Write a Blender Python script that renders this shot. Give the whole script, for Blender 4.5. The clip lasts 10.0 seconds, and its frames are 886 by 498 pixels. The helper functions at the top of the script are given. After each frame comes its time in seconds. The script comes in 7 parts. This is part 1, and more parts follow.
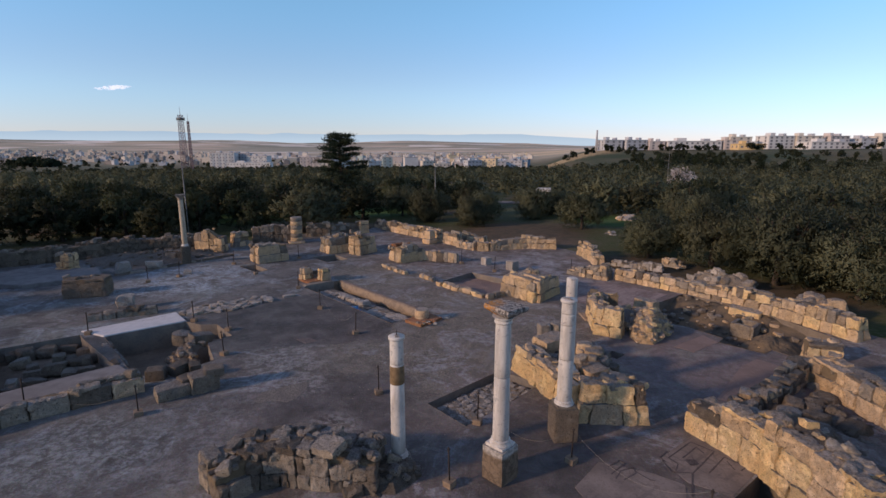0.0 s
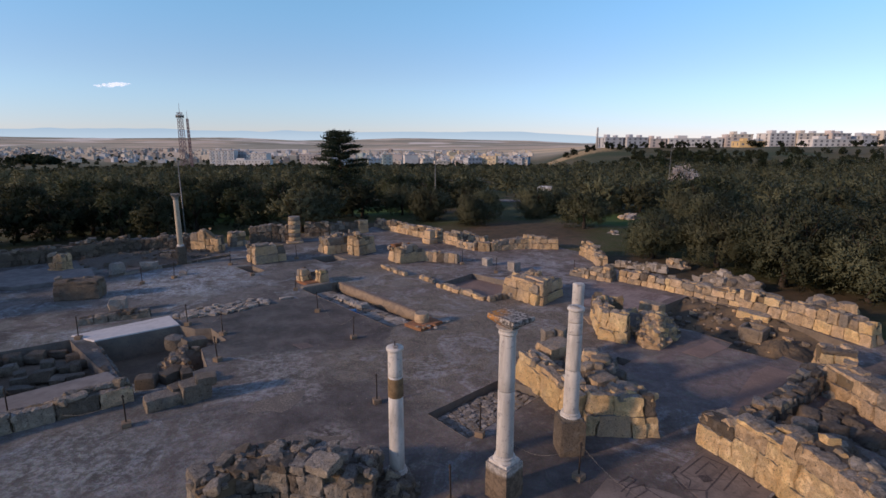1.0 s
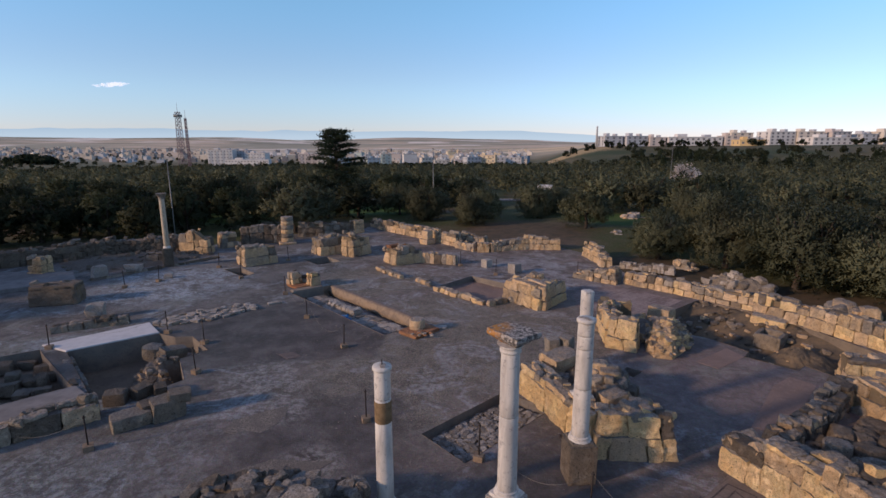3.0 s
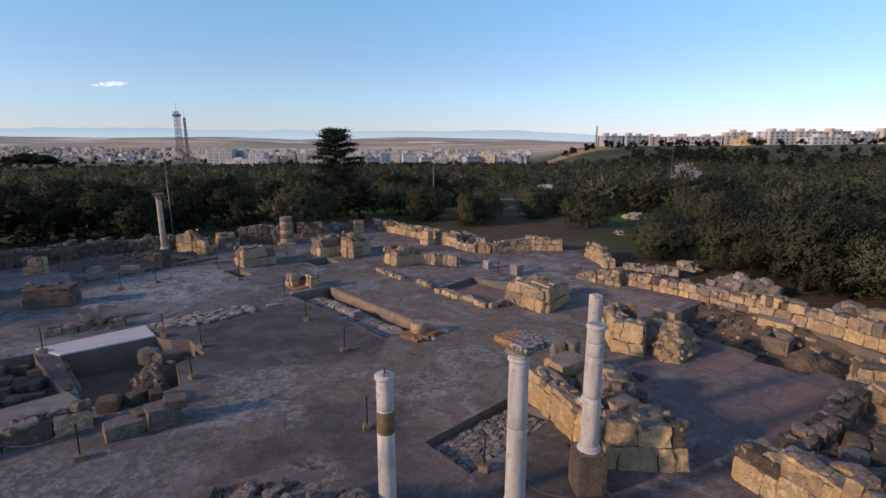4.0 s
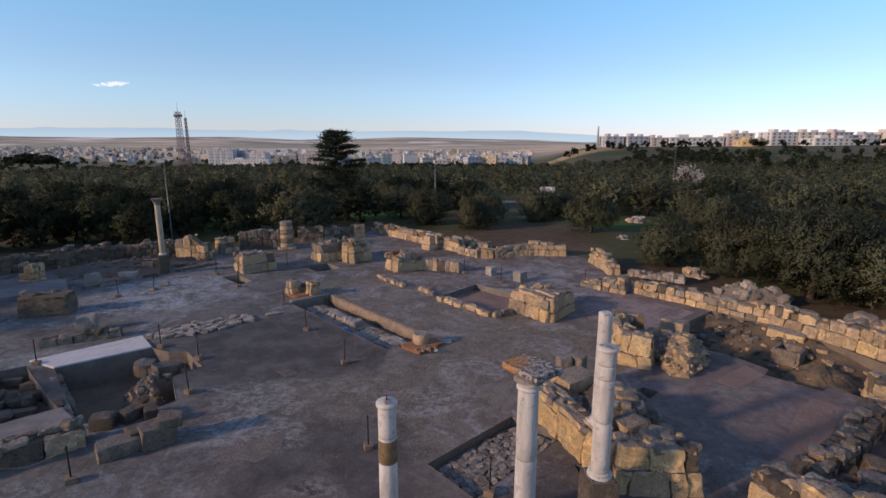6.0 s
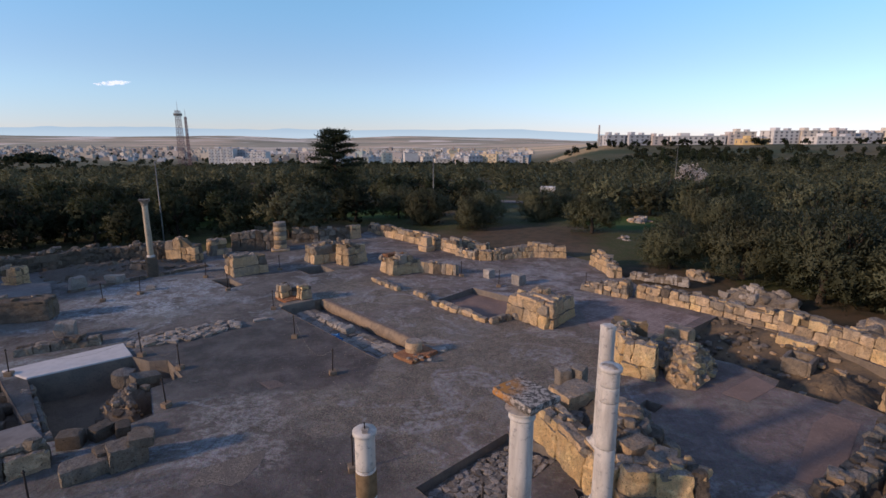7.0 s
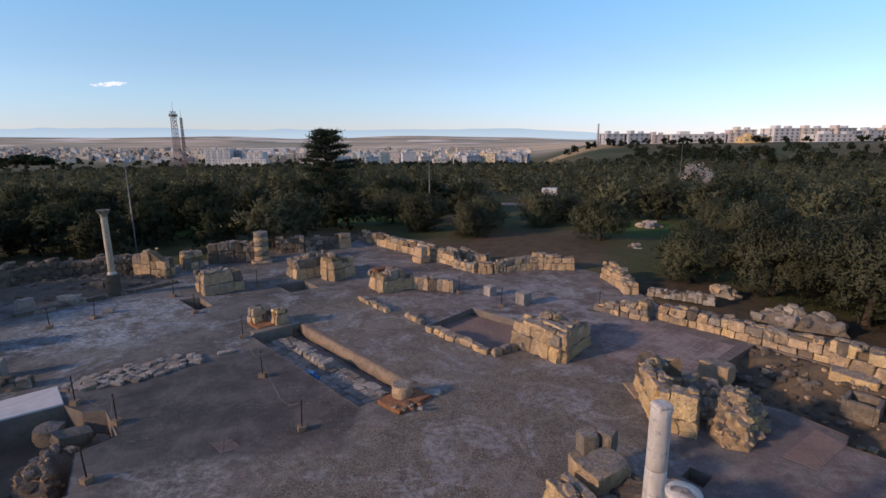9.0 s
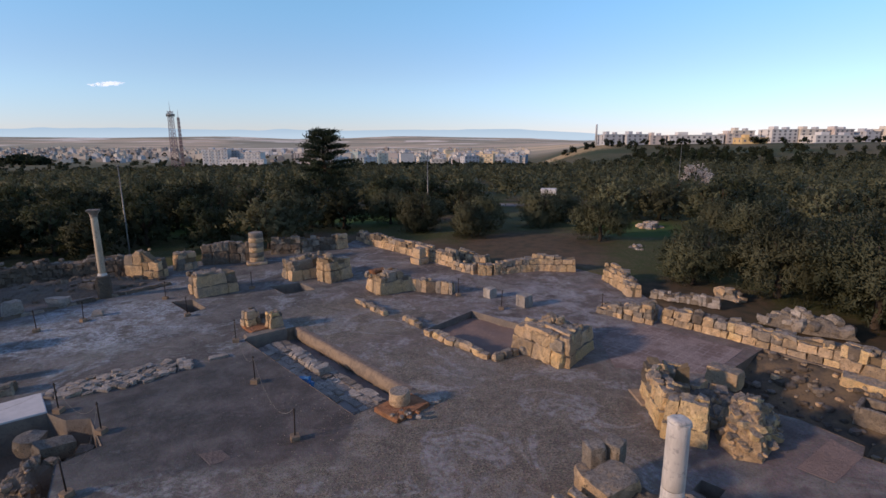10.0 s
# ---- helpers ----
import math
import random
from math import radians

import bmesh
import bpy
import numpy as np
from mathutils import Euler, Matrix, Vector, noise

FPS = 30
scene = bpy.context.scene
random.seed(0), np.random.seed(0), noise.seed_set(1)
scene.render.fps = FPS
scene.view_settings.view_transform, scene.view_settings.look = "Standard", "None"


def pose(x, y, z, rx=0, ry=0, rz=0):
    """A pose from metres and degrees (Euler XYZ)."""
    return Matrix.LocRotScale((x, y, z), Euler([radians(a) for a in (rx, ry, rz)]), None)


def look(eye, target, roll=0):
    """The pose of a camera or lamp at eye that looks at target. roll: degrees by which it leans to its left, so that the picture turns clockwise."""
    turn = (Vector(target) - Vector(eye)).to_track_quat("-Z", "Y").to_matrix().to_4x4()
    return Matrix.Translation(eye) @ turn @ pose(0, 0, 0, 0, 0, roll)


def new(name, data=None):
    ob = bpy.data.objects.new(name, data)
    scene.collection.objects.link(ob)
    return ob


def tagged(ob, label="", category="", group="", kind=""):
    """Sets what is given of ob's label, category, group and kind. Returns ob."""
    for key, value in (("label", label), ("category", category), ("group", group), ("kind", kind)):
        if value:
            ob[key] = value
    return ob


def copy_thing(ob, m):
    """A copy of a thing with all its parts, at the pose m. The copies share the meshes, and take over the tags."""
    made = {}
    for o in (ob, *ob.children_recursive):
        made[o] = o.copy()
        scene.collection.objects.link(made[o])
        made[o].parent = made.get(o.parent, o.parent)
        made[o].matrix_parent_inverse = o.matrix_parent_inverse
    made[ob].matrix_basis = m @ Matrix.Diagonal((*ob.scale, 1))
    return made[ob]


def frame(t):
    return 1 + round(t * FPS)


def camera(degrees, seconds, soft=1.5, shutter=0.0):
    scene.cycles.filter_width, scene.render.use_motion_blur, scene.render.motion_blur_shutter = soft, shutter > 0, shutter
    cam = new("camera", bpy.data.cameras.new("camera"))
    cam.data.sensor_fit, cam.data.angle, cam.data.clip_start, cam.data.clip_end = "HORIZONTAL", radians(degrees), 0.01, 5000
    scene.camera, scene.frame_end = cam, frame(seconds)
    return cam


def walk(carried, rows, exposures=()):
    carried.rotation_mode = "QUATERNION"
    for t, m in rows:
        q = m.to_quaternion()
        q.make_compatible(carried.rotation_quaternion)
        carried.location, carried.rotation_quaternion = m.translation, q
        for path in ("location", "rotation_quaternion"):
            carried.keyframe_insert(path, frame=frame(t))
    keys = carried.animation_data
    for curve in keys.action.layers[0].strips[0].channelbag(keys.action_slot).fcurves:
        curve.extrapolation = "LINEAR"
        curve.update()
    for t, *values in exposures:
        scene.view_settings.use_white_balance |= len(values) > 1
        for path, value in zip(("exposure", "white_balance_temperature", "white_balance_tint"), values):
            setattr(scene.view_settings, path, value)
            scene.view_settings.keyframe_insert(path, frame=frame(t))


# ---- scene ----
cam = camera(83.1, 10.0)
PATH = [
    (0, (1.012, -0.122, 7.729), (0.922, 1.836, 7.334), 0.0),
    (0.5, (0.987, 0.192, 7.794), (0.896, 2.149, 7.393), -0.0),
    (1, (0.961, 0.523, 7.798), (0.871, 2.48, 7.393), -0.0),
    (1.5, (0.97, 0.871, 7.749), (0.88, 2.827, 7.344), -0.1),
    (2, (0.986, 1.225, 7.693), (0.896, 3.181, 7.286), -0.1),
    (2.5, (1.037, 1.575, 7.655), (0.948, 3.531, 7.248), -0.1),
    (4, (0.89, 2.271, 7.64), (0.805, 4.227, 7.231), -0.1),
    (4.5, (0.811, 2.408, 7.728), (0.726, 4.364, 7.322), 0.0),
    (5, (0.791, 2.491, 7.826), (0.703, 4.447, 7.417), 0.1),
    (5.5, (0.757, 2.565, 7.901), (0.67, 4.521, 7.494), 0.0),
    (7, (1.019, 3.736, 7.918), (0.927, 5.691, 7.505), -0.1),
    (7.5, (1.153, 4.462, 7.932), (1.06, 6.417, 7.517), -0.1),
    (8, (1.18, 5.278, 8.003), (1.093, 7.231, 7.584), -0.2),
    (8.5, (1.104, 6.137, 8.027), (1.021, 8.091, 7.611), -0.2),
    (9, (1.045, 7.001, 8.049), (0.958, 8.956, 7.634), -0.4),
    (9.5, (1.028, 7.463, 7.978), (0.945, 9.416, 7.558), -0.4),
    (10, (0.978, 7.589, 7.962), (0.899, 9.544, 7.549), -0.3),
]
walk(cam, [(t, look(eye, target, roll)) for t, eye, target, roll in PATH], [(0, 0.33, 5750, 17), (4, 0.36, 5750, 17), (10, 0.41, 5750, 17)])

# ---- light ----
SUN_ELEVATION, SUN_AZIMUTH = radians(18.0), radians(243.0)
world = bpy.data.worlds.new("world")
scene.world = world
world.use_nodes = True
wn = world.node_tree.nodes
sky = wn.new("ShaderNodeTexSky")
sky.sky_type = "NISHITA"
sky.sun_disc = False
sky.sun_elevation, sky.sun_rotation = SUN_ELEVATION, SUN_AZIMUTH
sky.altitude, sky.air_density, sky.dust_density, sky.ozone_density = 900, 0.95, 0.12, 3.2
wn["Background"].inputs["Strength"].default_value = 0.12
veil = wn.new("ShaderNodeMix")
veil.data_type = "RGBA"
veil.inputs[0].default_value = 0.13
veil.inputs[7].default_value = (4.3, 5.2, 3.3, 1)
world.node_tree.links.new(sky.outputs[0], veil.inputs[6])
wl = world.node_tree.links
axis = wn.new("ShaderNodeSeparateXYZ")
wl.new(wn.new("ShaderNodeTexCoord").outputs["Generated"], axis.inputs[0])
tint = None
for low, high, colour in ((-0.02, 0.11, (1.12, 1.03, 0.96)), (0.11, 0.27, (1.02, 1.21, 1.16)), (0.27, 0.50, (1.12, 0.95, 1.03))):
    rise = wn.new("ShaderNodeMapRange")
    rise.interpolation_type = "SMOOTHSTEP"
    rise.inputs["From Min"].default_value, rise.inputs["From Max"].default_value = low, high
    wl.new(axis.outputs[2], rise.inputs["Value"])
    step = wn.new("ShaderNodeMix")
    step.data_type = "RGBA"
    wl.new(rise.outputs[0], step.inputs[0])
    step.inputs[6].default_value = (0.92, 0.72, 0.79, 1)
    if tint:
        wl.new(tint, step.inputs[6])
    step.inputs[7].default_value = (*colour, 1)
    tint = step.outputs[2]
graded = wn.new("ShaderNodeMix")
graded.data_type, graded.blend_type = "RGBA", "MULTIPLY"
graded.inputs[0].default_value = 1.0
wl.new(veil.outputs[2], graded.inputs[6])
wl.new(tint, graded.inputs[7])
wl.new(graded.outputs[2], wn["Background"].inputs["Color"])

sun_data = bpy.data.lights.new("sun", "SUN")
sun_data.energy, sun_data.angle, sun_data.color = 2.75, radians(4.0), (1.0, 0.66, 0.38)
sun = new("sun", sun_data)
way = Vector((math.sin(SUN_AZIMUTH) * math.cos(SUN_ELEVATION), math.cos(SUN_AZIMUTH) * math.cos(SUN_ELEVATION), math.sin(SUN_ELEVATION)))
sun.matrix_world = look(way * 60, (0, 0, 0))


# ---- materials ----
class Nodes:
    """A small writer of node materials."""

    def __init__(self, name, rough=0.9):
        self.m = bpy.data.materials.new(name)
        self.m.use_nodes = True
        self.t = self.m.node_tree
        self.b = self.t.nodes["Principled BSDF"]
        self.b.inputs["Roughness"].default_value = rough
        self.b.inputs["Specular IOR Level"].default_value = 0.25
        self.pos = self.t.nodes.new("ShaderNodeNewGeometry")

    def put(self, socket, value):
        if hasattr(value, "is_output"):
            self.t.links.new(value, socket)
        elif isinstance(value, (tuple, list)) and len(value) == 3 and socket.type == "RGBA":
            socket.default_value = (*value, 1)
        else:
            socket.default_value = value

    def noise(self, scale, detail=4.0, rough=0.6, stretch=None, distort=0.0):
        n = self.t.nodes.new("ShaderNodeTexNoise")
        src = self.pos.outputs["Position"]
        if stretch:
            mp = self.t.nodes.new("ShaderNodeMapping")
            mp.inputs["Scale"].default_value = stretch
            self.t.links.new(src, mp.inputs["Vector"])
            src = mp.outputs[0]
        self.t.links.new(src, n.inputs["Vector"])
        for key, v in (("Scale", scale), ("Detail", detail), ("Roughness", rough), ("Distortion", distort)):
            n.inputs[key].default_value = v
        return n.outputs["Fac"]

    def voronoi(self, scale, feature="F1", rnd=1.0, vector=None):
        n = self.t.nodes.new("ShaderNodeTexVoronoi")
        n.feature = feature
        n.inputs["Scale"].default_value = scale
        n.inputs["Randomness"].default_value = rnd
        self.t.links.new(vector or self.pos.outputs["Position"], n.inputs["Vector"])
        return n

    def ramp(self, fac, lo, hi, a=0.0, b=1.0):
        n = self.t.nodes.new("ShaderNodeMapRange")
        n.interpolation_type = "SMOOTHSTEP"
        for key, v in (("Value", fac), ("From Min", lo), ("From Max", hi), ("To Min", a), ("To Max", b)):
            self.put(n.inputs[key], v)
        return n.outputs[0]

    def math(self, op, a, b=0.0):
        n = self.t.nodes.new("ShaderNodeMath")
        n.operation = op
        self.put(n.inputs[0], a), self.put(n.inputs[1], b)
        return n.outputs[0]

    def mix(self, fac, a, b, kind="MIX"):
        n = self.t.nodes.new("ShaderNodeMix")
        n.data_type, n.blend_type = "RGBA", kind
        self.put(n.inputs[0], fac), self.put(n.inputs[6], a), self.put(n.inputs[7], b)
        return n.outputs[2]

    def axis(self, which, source="Position"):
        n = self.t.nodes.new("ShaderNodeSeparateXYZ")
        self.t.links.new(self.pos.outputs[source], n.inputs[0])
        return n.outputs[which]

    def random(self):
        return self.t.nodes.new("ShaderNodeObjectInfo").outputs["Random"]

    def island(self):
        return self.pos.outputs["Random Per Island"]

    def near(self, x, y, r0, r1):
        """1 within r0 metres of a place on the plan, 0 past r1."""
        dx = self.math("SUBTRACT", self.axis(0), x)
        dy = self.math("SUBTRACT", self.axis(1), y)
        d = self.math("SQRT", self.math("ADD", self.math("MULTIPLY", dx, dx), self.math("MULTIPLY", dy, dy)))
        wob = self.math("MULTIPLY", self.math("SUBTRACT", self.noise(0.5, 4), 0.5), r1 * 0.9)
        return self.ramp(self.math("ADD", d, wob), r0, r1, 1.0, 0.0)

    def shade(self, value, amount):
        """Brightness factor round 1, from a 0 to 1 value."""
        return self.math("ADD", self.math("MULTIPLY", value, amount), 1 - amount / 2)

    def times(self, colour, factor):
        n = self.t.nodes.new("ShaderNodeVectorMath")
        n.operation = "SCALE"
        self.put(n.inputs[0], colour)
        self.put(n.inputs["Scale"], factor)
        return n.outputs[0]

    def done(self, colour, bump=None, strength=0.4, distance=0.02):
        self.put(self.b.inputs["Base Color"], colour)
        if bump is not None:
            n = self.t.nodes.new("ShaderNodeBump")
            n.inputs["Strength"].default_value, n.inputs["Distance"].default_value = strength, distance
            self.put(n.inputs["Height"], bump)
            self.t.links.new(n.outputs[0], self.b.inputs["Normal"])
        return self.m


def stone(name, body, warm, lichen, vary=0.5, lichen_top=0.8, rough=0.95, streaks=0.55):
    """Weathered stone: two tones, eaten-out hollows and pits with their shade painted dark, grey lichen on upward faces
    and in runs.
    """
    n = Nodes(name, rough)
    big, mid, fine = n.noise(0.9, 3), n.noise(5.0, 9, 0.8), n.noise(30, 6, 0.8)
    c = n.mix(n.ramp(big, 0.38, 0.64), body, warm)
    c = n.mix(n.ramp(n.noise(2.6, 8, 0.78), 0.38, 0.68, 0, 0.45), c, tuple(min(0.78, v * 1.2) for v in warm))
    c = n.mix(n.ramp(mid, 0.45, 0.68, 0, 0.38), c, tuple(v * 0.45 for v in body))
    c = n.mix(n.ramp(n.noise(13, 8, 0.8), 0.54, 0.64, 0, 0.5), c, tuple(v * 0.30 for v in body))
    c = n.mix(n.ramp(fine, 0.53, 0.60, 0, 0.5), c, tuple(v * 0.35 for v in body))
    up = n.ramp(n.axis(2, "Normal"), 0.55, 0.92, 0.0, lichen_top)
    runs = n.ramp(n.noise(2.8, 8, 0.78, (1, 1, 0.4)), 0.52, 0.72, 0.0, streaks)
    grey = n.mix(n.ramp(n.noise(15, 7, 0.8), 0.40, 0.60), tuple(v * 0.65 for v in lichen), tuple(min(0.7, v * 1.4) for v in lichen))
    c = n.mix(n.math("MAXIMUM", n.math("MULTIPLY", up, n.ramp(n.noise(4, 6, 0.7), 0.34, 0.52, 0.45, 1)), runs), c, grey)
    holes = n.math("MINIMUM", n.voronoi(22).outputs["Distance"], n.math("MULTIPLY", n.voronoi(8).outputs["Distance"], 1.2))
    c = n.mix(n.ramp(holes, 0.08, 0.24, 0.8, 0.0), c, tuple(v * 0.18 for v in body))
    c = n.times(c, n.shade(n.random(), vary))
    h = n.math("SUBTRACT", n.math("MULTIPLY", fine, 0.5), n.ramp(mid, 0.42, 0.66, 0.0, 0.6))
    h = n.math("SUBTRACT", h, n.ramp(holes, 0.05, 0.26, 0.5, 0.0))
    return n.done(c, h, 0.9, 0.07)


def plain(name, colour, rough=0.8, vary=0.25, scale=6.0, bump=0.2, metal=0.0):
    n = Nodes(name, rough)
    c = n.mix(n.ramp(n.noise(scale, 5), 0.35, 0.7), colour, tuple(v * (1 - vary) for v in colour))
    c = n.mix(n.ramp(n.noise(scale * 0.2, 3), 0.45, 0.75, 0, 0.5), c, tuple(v * (1 - vary * 1.5) for v in colour))
    n.b.inputs["Metallic"].default_value = metal
    return n.done(c, n.noise(scale * 5, 4), bump, 0.01)


def marble(name, tone=(1, 1, 1)):
    n = Nodes(name, 0.6)
    streak = n.noise(3.0, 6, 0.65, (1, 1, 0.22), 0.6)
    c = n.mix(n.ramp(streak, 0.38, 0.66), (0.56, 0.525, 0.475), (0.37, 0.345, 0.315))
    c = n.mix(n.ramp(n.noise(9, 6, 0.7), 0.54, 0.68, 0, 0.7), c, (0.20, 0.195, 0.195))
    c = n.mix(n.ramp(n.noise(1.4, 3), 0.55, 0.75, 0, 0.35), c, (0.50, 0.44, 0.34))
    c = n.mix(1.0, c, tone, "MULTIPLY")
    return n.done(c, n.noise(30, 5, 0.7), 0.3, 0.01)


def floor_mosaic():
    """Old mosaic and mortar paving: smooth dark beds, gravelly ochre ground, chalky ragged patches."""
    n = Nodes("worn_mosaic_floor", 0.93)
    tess = n.voronoi(34).outputs["Color"]
    grain, grit = n.noise(17, 8, 0.8), n.noise(5.5, 8, 0.78)
    ragged = n.noise(1.5, 9, 0.72, None, 0.8)
    c = n.mix(n.ramp(n.noise(0.5, 6, 0.6), 0.34, 0.66), (0.150, 0.118, 0.098), (0.262, 0.205, 0.170))
    # gravelly ochre ground in the great hall
    hall = n.math("MAXIMUM", n.near(1.2, 21.5, 3.8, 7.5), n.math("MAXIMUM", n.near(-1.6, 16.5, 1.8, 4.5), n.near(-4.0, 29.5, 2.0, 4.5)))
    hall = n.math("MULTIPLY", hall, n.ramp(grit, 0.42, 0.52, 0.3, 1.0))
    gravel = n.mix(n.ramp(grain, 0.45, 0.54), (0.110, 0.088, 0.066), (0.450, 0.365, 0.255))
    c = n.mix(n.math("MULTIPLY", hall, 0.95), c, gravel)
    # pinkish terrace
    pink = n.math("MAXIMUM", n.near(9.6, 17.2, 2.0, 4.6), n.near(9.0, 26.5, 1.5, 4.0))
    c = n.mix(n.math("MULTIPLY", pink, 0.55), c, (0.285, 0.208, 0.184))
    # pebbly bare patches with crisp ragged edges
    bare = n.ramp(n.noise(0.33, 9, 0.66, None, 0.5), 0.545, 0.575)
    c = n.mix(n.math("MULTIPLY", bare, 0.75), c, n.mix(n.ramp(grain, 0.42, 0.56), (0.180, 0.148, 0.118), (0.400, 0.345, 0.280)))
    # chalky wear with ragged edges
    rag = n.ramp(grit, 0.42, 0.54, 0.15, 1.0)
    chalk = n.math("MULTIPLY", n.ramp(n.noise(0.42, 8, 0.70, None, 1.2), 0.51, 0.58), rag)
    left = n.math("MULTIPLY", n.near(-15.5, 28.6, 2.4, 5.5), n.math("MULTIPLY", n.ramp(n.noise(0.9, 8, 0.7), 0.42, 0.54), rag))
    near_left = n.math("MULTIPLY", n.near(-6.5, 11.8, 1.5, 4.2), n.math("MULTIPLY", n.ramp(n.noise(0.9, 8, 0.7), 0.46, 0.56), rag))
    apse = n.math("MULTIPLY", n.near(5.8, 31.5, 3.0, 6.0), n.ramp(n.noise(0.7, 7, 0.7), 0.44, 0.58, 0, 0.55))
    pale = n.math("MAXIMUM", n.math("MULTIPLY", chalk, n.math("SUBTRACT", 0.55, n.math("MULTIPLY", pink, 0.5))), n.math("MAXIMUM", n.math("MULTIPLY", left, 1.0), n.math("MULTIPLY", near_left, 0.22)))
    pale = n.math("MAXIMUM", pale, apse)
    c = n.mix(pale, c, (0.54, 0.505, 0.485))
    c = n.mix(n.ramp(grain, 0.495, 0.58, 0, 0.4), c, (0.080, 0.064, 0.054))
    c = n.mix(n.ramp(grit, 0.52, 0.60, 0, 0.32), c, (0.35, 0.305, 0.260))
    # smooth dark bed between the pit and the trench, and by the columns
    wob = n.math("MULTIPLY", n.math("SUBTRACT", n.noise(0.7, 7, 0.65), 0.5), 1.6)
    x, y = n.axis(0), n.axis(1)
    base = n.math("ADD", n.math("SUBTRACT", y, n.math("MULTIPLY", x, 0.22)), wob)
    square = n.math("MULTIPLY", n.ramp(base, 19.2, 19.9), n.ramp(n.math("ADD", x, n.math("MULTIPLY", wob, 0.3)), -2.35, -2.05, 1.0, 0.0))
    square = n.math("MULTIPLY", square, n.ramp(n.math("SUBTRACT", y, n.math("MULTIPLY", x, 0.9)), 31.9, 32.5, 1.0, 0.0))
    bed = n.math("MAXIMUM", n.math("MULTIPLY", square, n.ramp(n.math("ADD", x, y), 18.9, 19.2, 1.0, 0.0)), n.math("MAXIMUM", n.near(-2.7, 13.7, 1.6, 3.4), n.near(3.0, 11.0, 1.5, 3.2)))
    bed = n.math("MULTIPLY", bed, n.ramp(ragged, 0.34, 0.46, 0.35, 1.0))
    smooth = n.mix(n.ramp(n.noise(0.8, 6), 0.38, 0.62), (0.088, 0.073, 0.064), (0.160, 0.130, 0.113))
    c = n.mix(n.math("MULTIPLY", bed, 0.92), c, n.mix(n.ramp(grain, 0.5, 0.6, 0, 0.3), smooth, (0.22, 0.19, 0.165)))
    # cracked pale crusts left on the bed
    worn = n.math("MAXIMUM", n.near(-5.6, 16.9, 0.9, 1.9), n.math("MAXIMUM", n.near(-2.8, 12.3, 0.5, 1.4), n.near(-9.4, 11.0, 0.8, 3.0)))
    worn = n.math("MAXIMUM", worn, n.math("MAXIMUM", n.near(-2.4, 26.5, 0.4, 1.0), n.near(-4.3, 15.2, 0.4, 1.2)))
    crust = n.mix(n.ramp(grit, 0.44, 0.56), (0.200, 0.165, 0.138), (0.400, 0.350, 0.300))
    c = n.mix(n.math("MULTIPLY", worn, n.ramp(ragged, 0.42, 0.50, 0.0, 0.8)), c, crust)
    c = n.times(c, n.shade(n.ramp(ragged, 0.34, 0.66), 0.45))
    c = n.mix(1.0, c, (0.735, 0.785, 0.855), "MULTIPLY")
    # greyer bedding on the west side, plus cool shade tinted into the colour
    c = n.mix(n.ramp(x, -3.0, -9.0, 0.0, 0.85), c, n.mix(1.0, c, (0.87, 1.0, 1.05), "MULTIPLY"))
    c = n.mix(0.18, c, n.mix(1.0, c, tess, "MULTIPLY"))
    h = n.math("ADD", n.math("MULTIPLY", grain, 0.7), n.math("ADD", n.math("MULTIPLY", n.noise(4, 5), 0.8), n.math("MULTIPLY", grit, 0.7)))
    return n.done(c, h, 0.7, 0.04)


def earth(name, a, b, c2, scale=1.0):
    n = Nodes(name, 0.97)
    c = n.mix(n.ramp(n.noise(0.8 * scale, 5), 0.35, 0.65), a, b)
    c = n.mix(n.ramp(n.noise(5 * scale, 6, 0.7), 0.5, 0.72, 0, 0.7), c, c2)
    return n.done(c, n.noise(9 * scale, 6, 0.7), 0.9, 0.08)


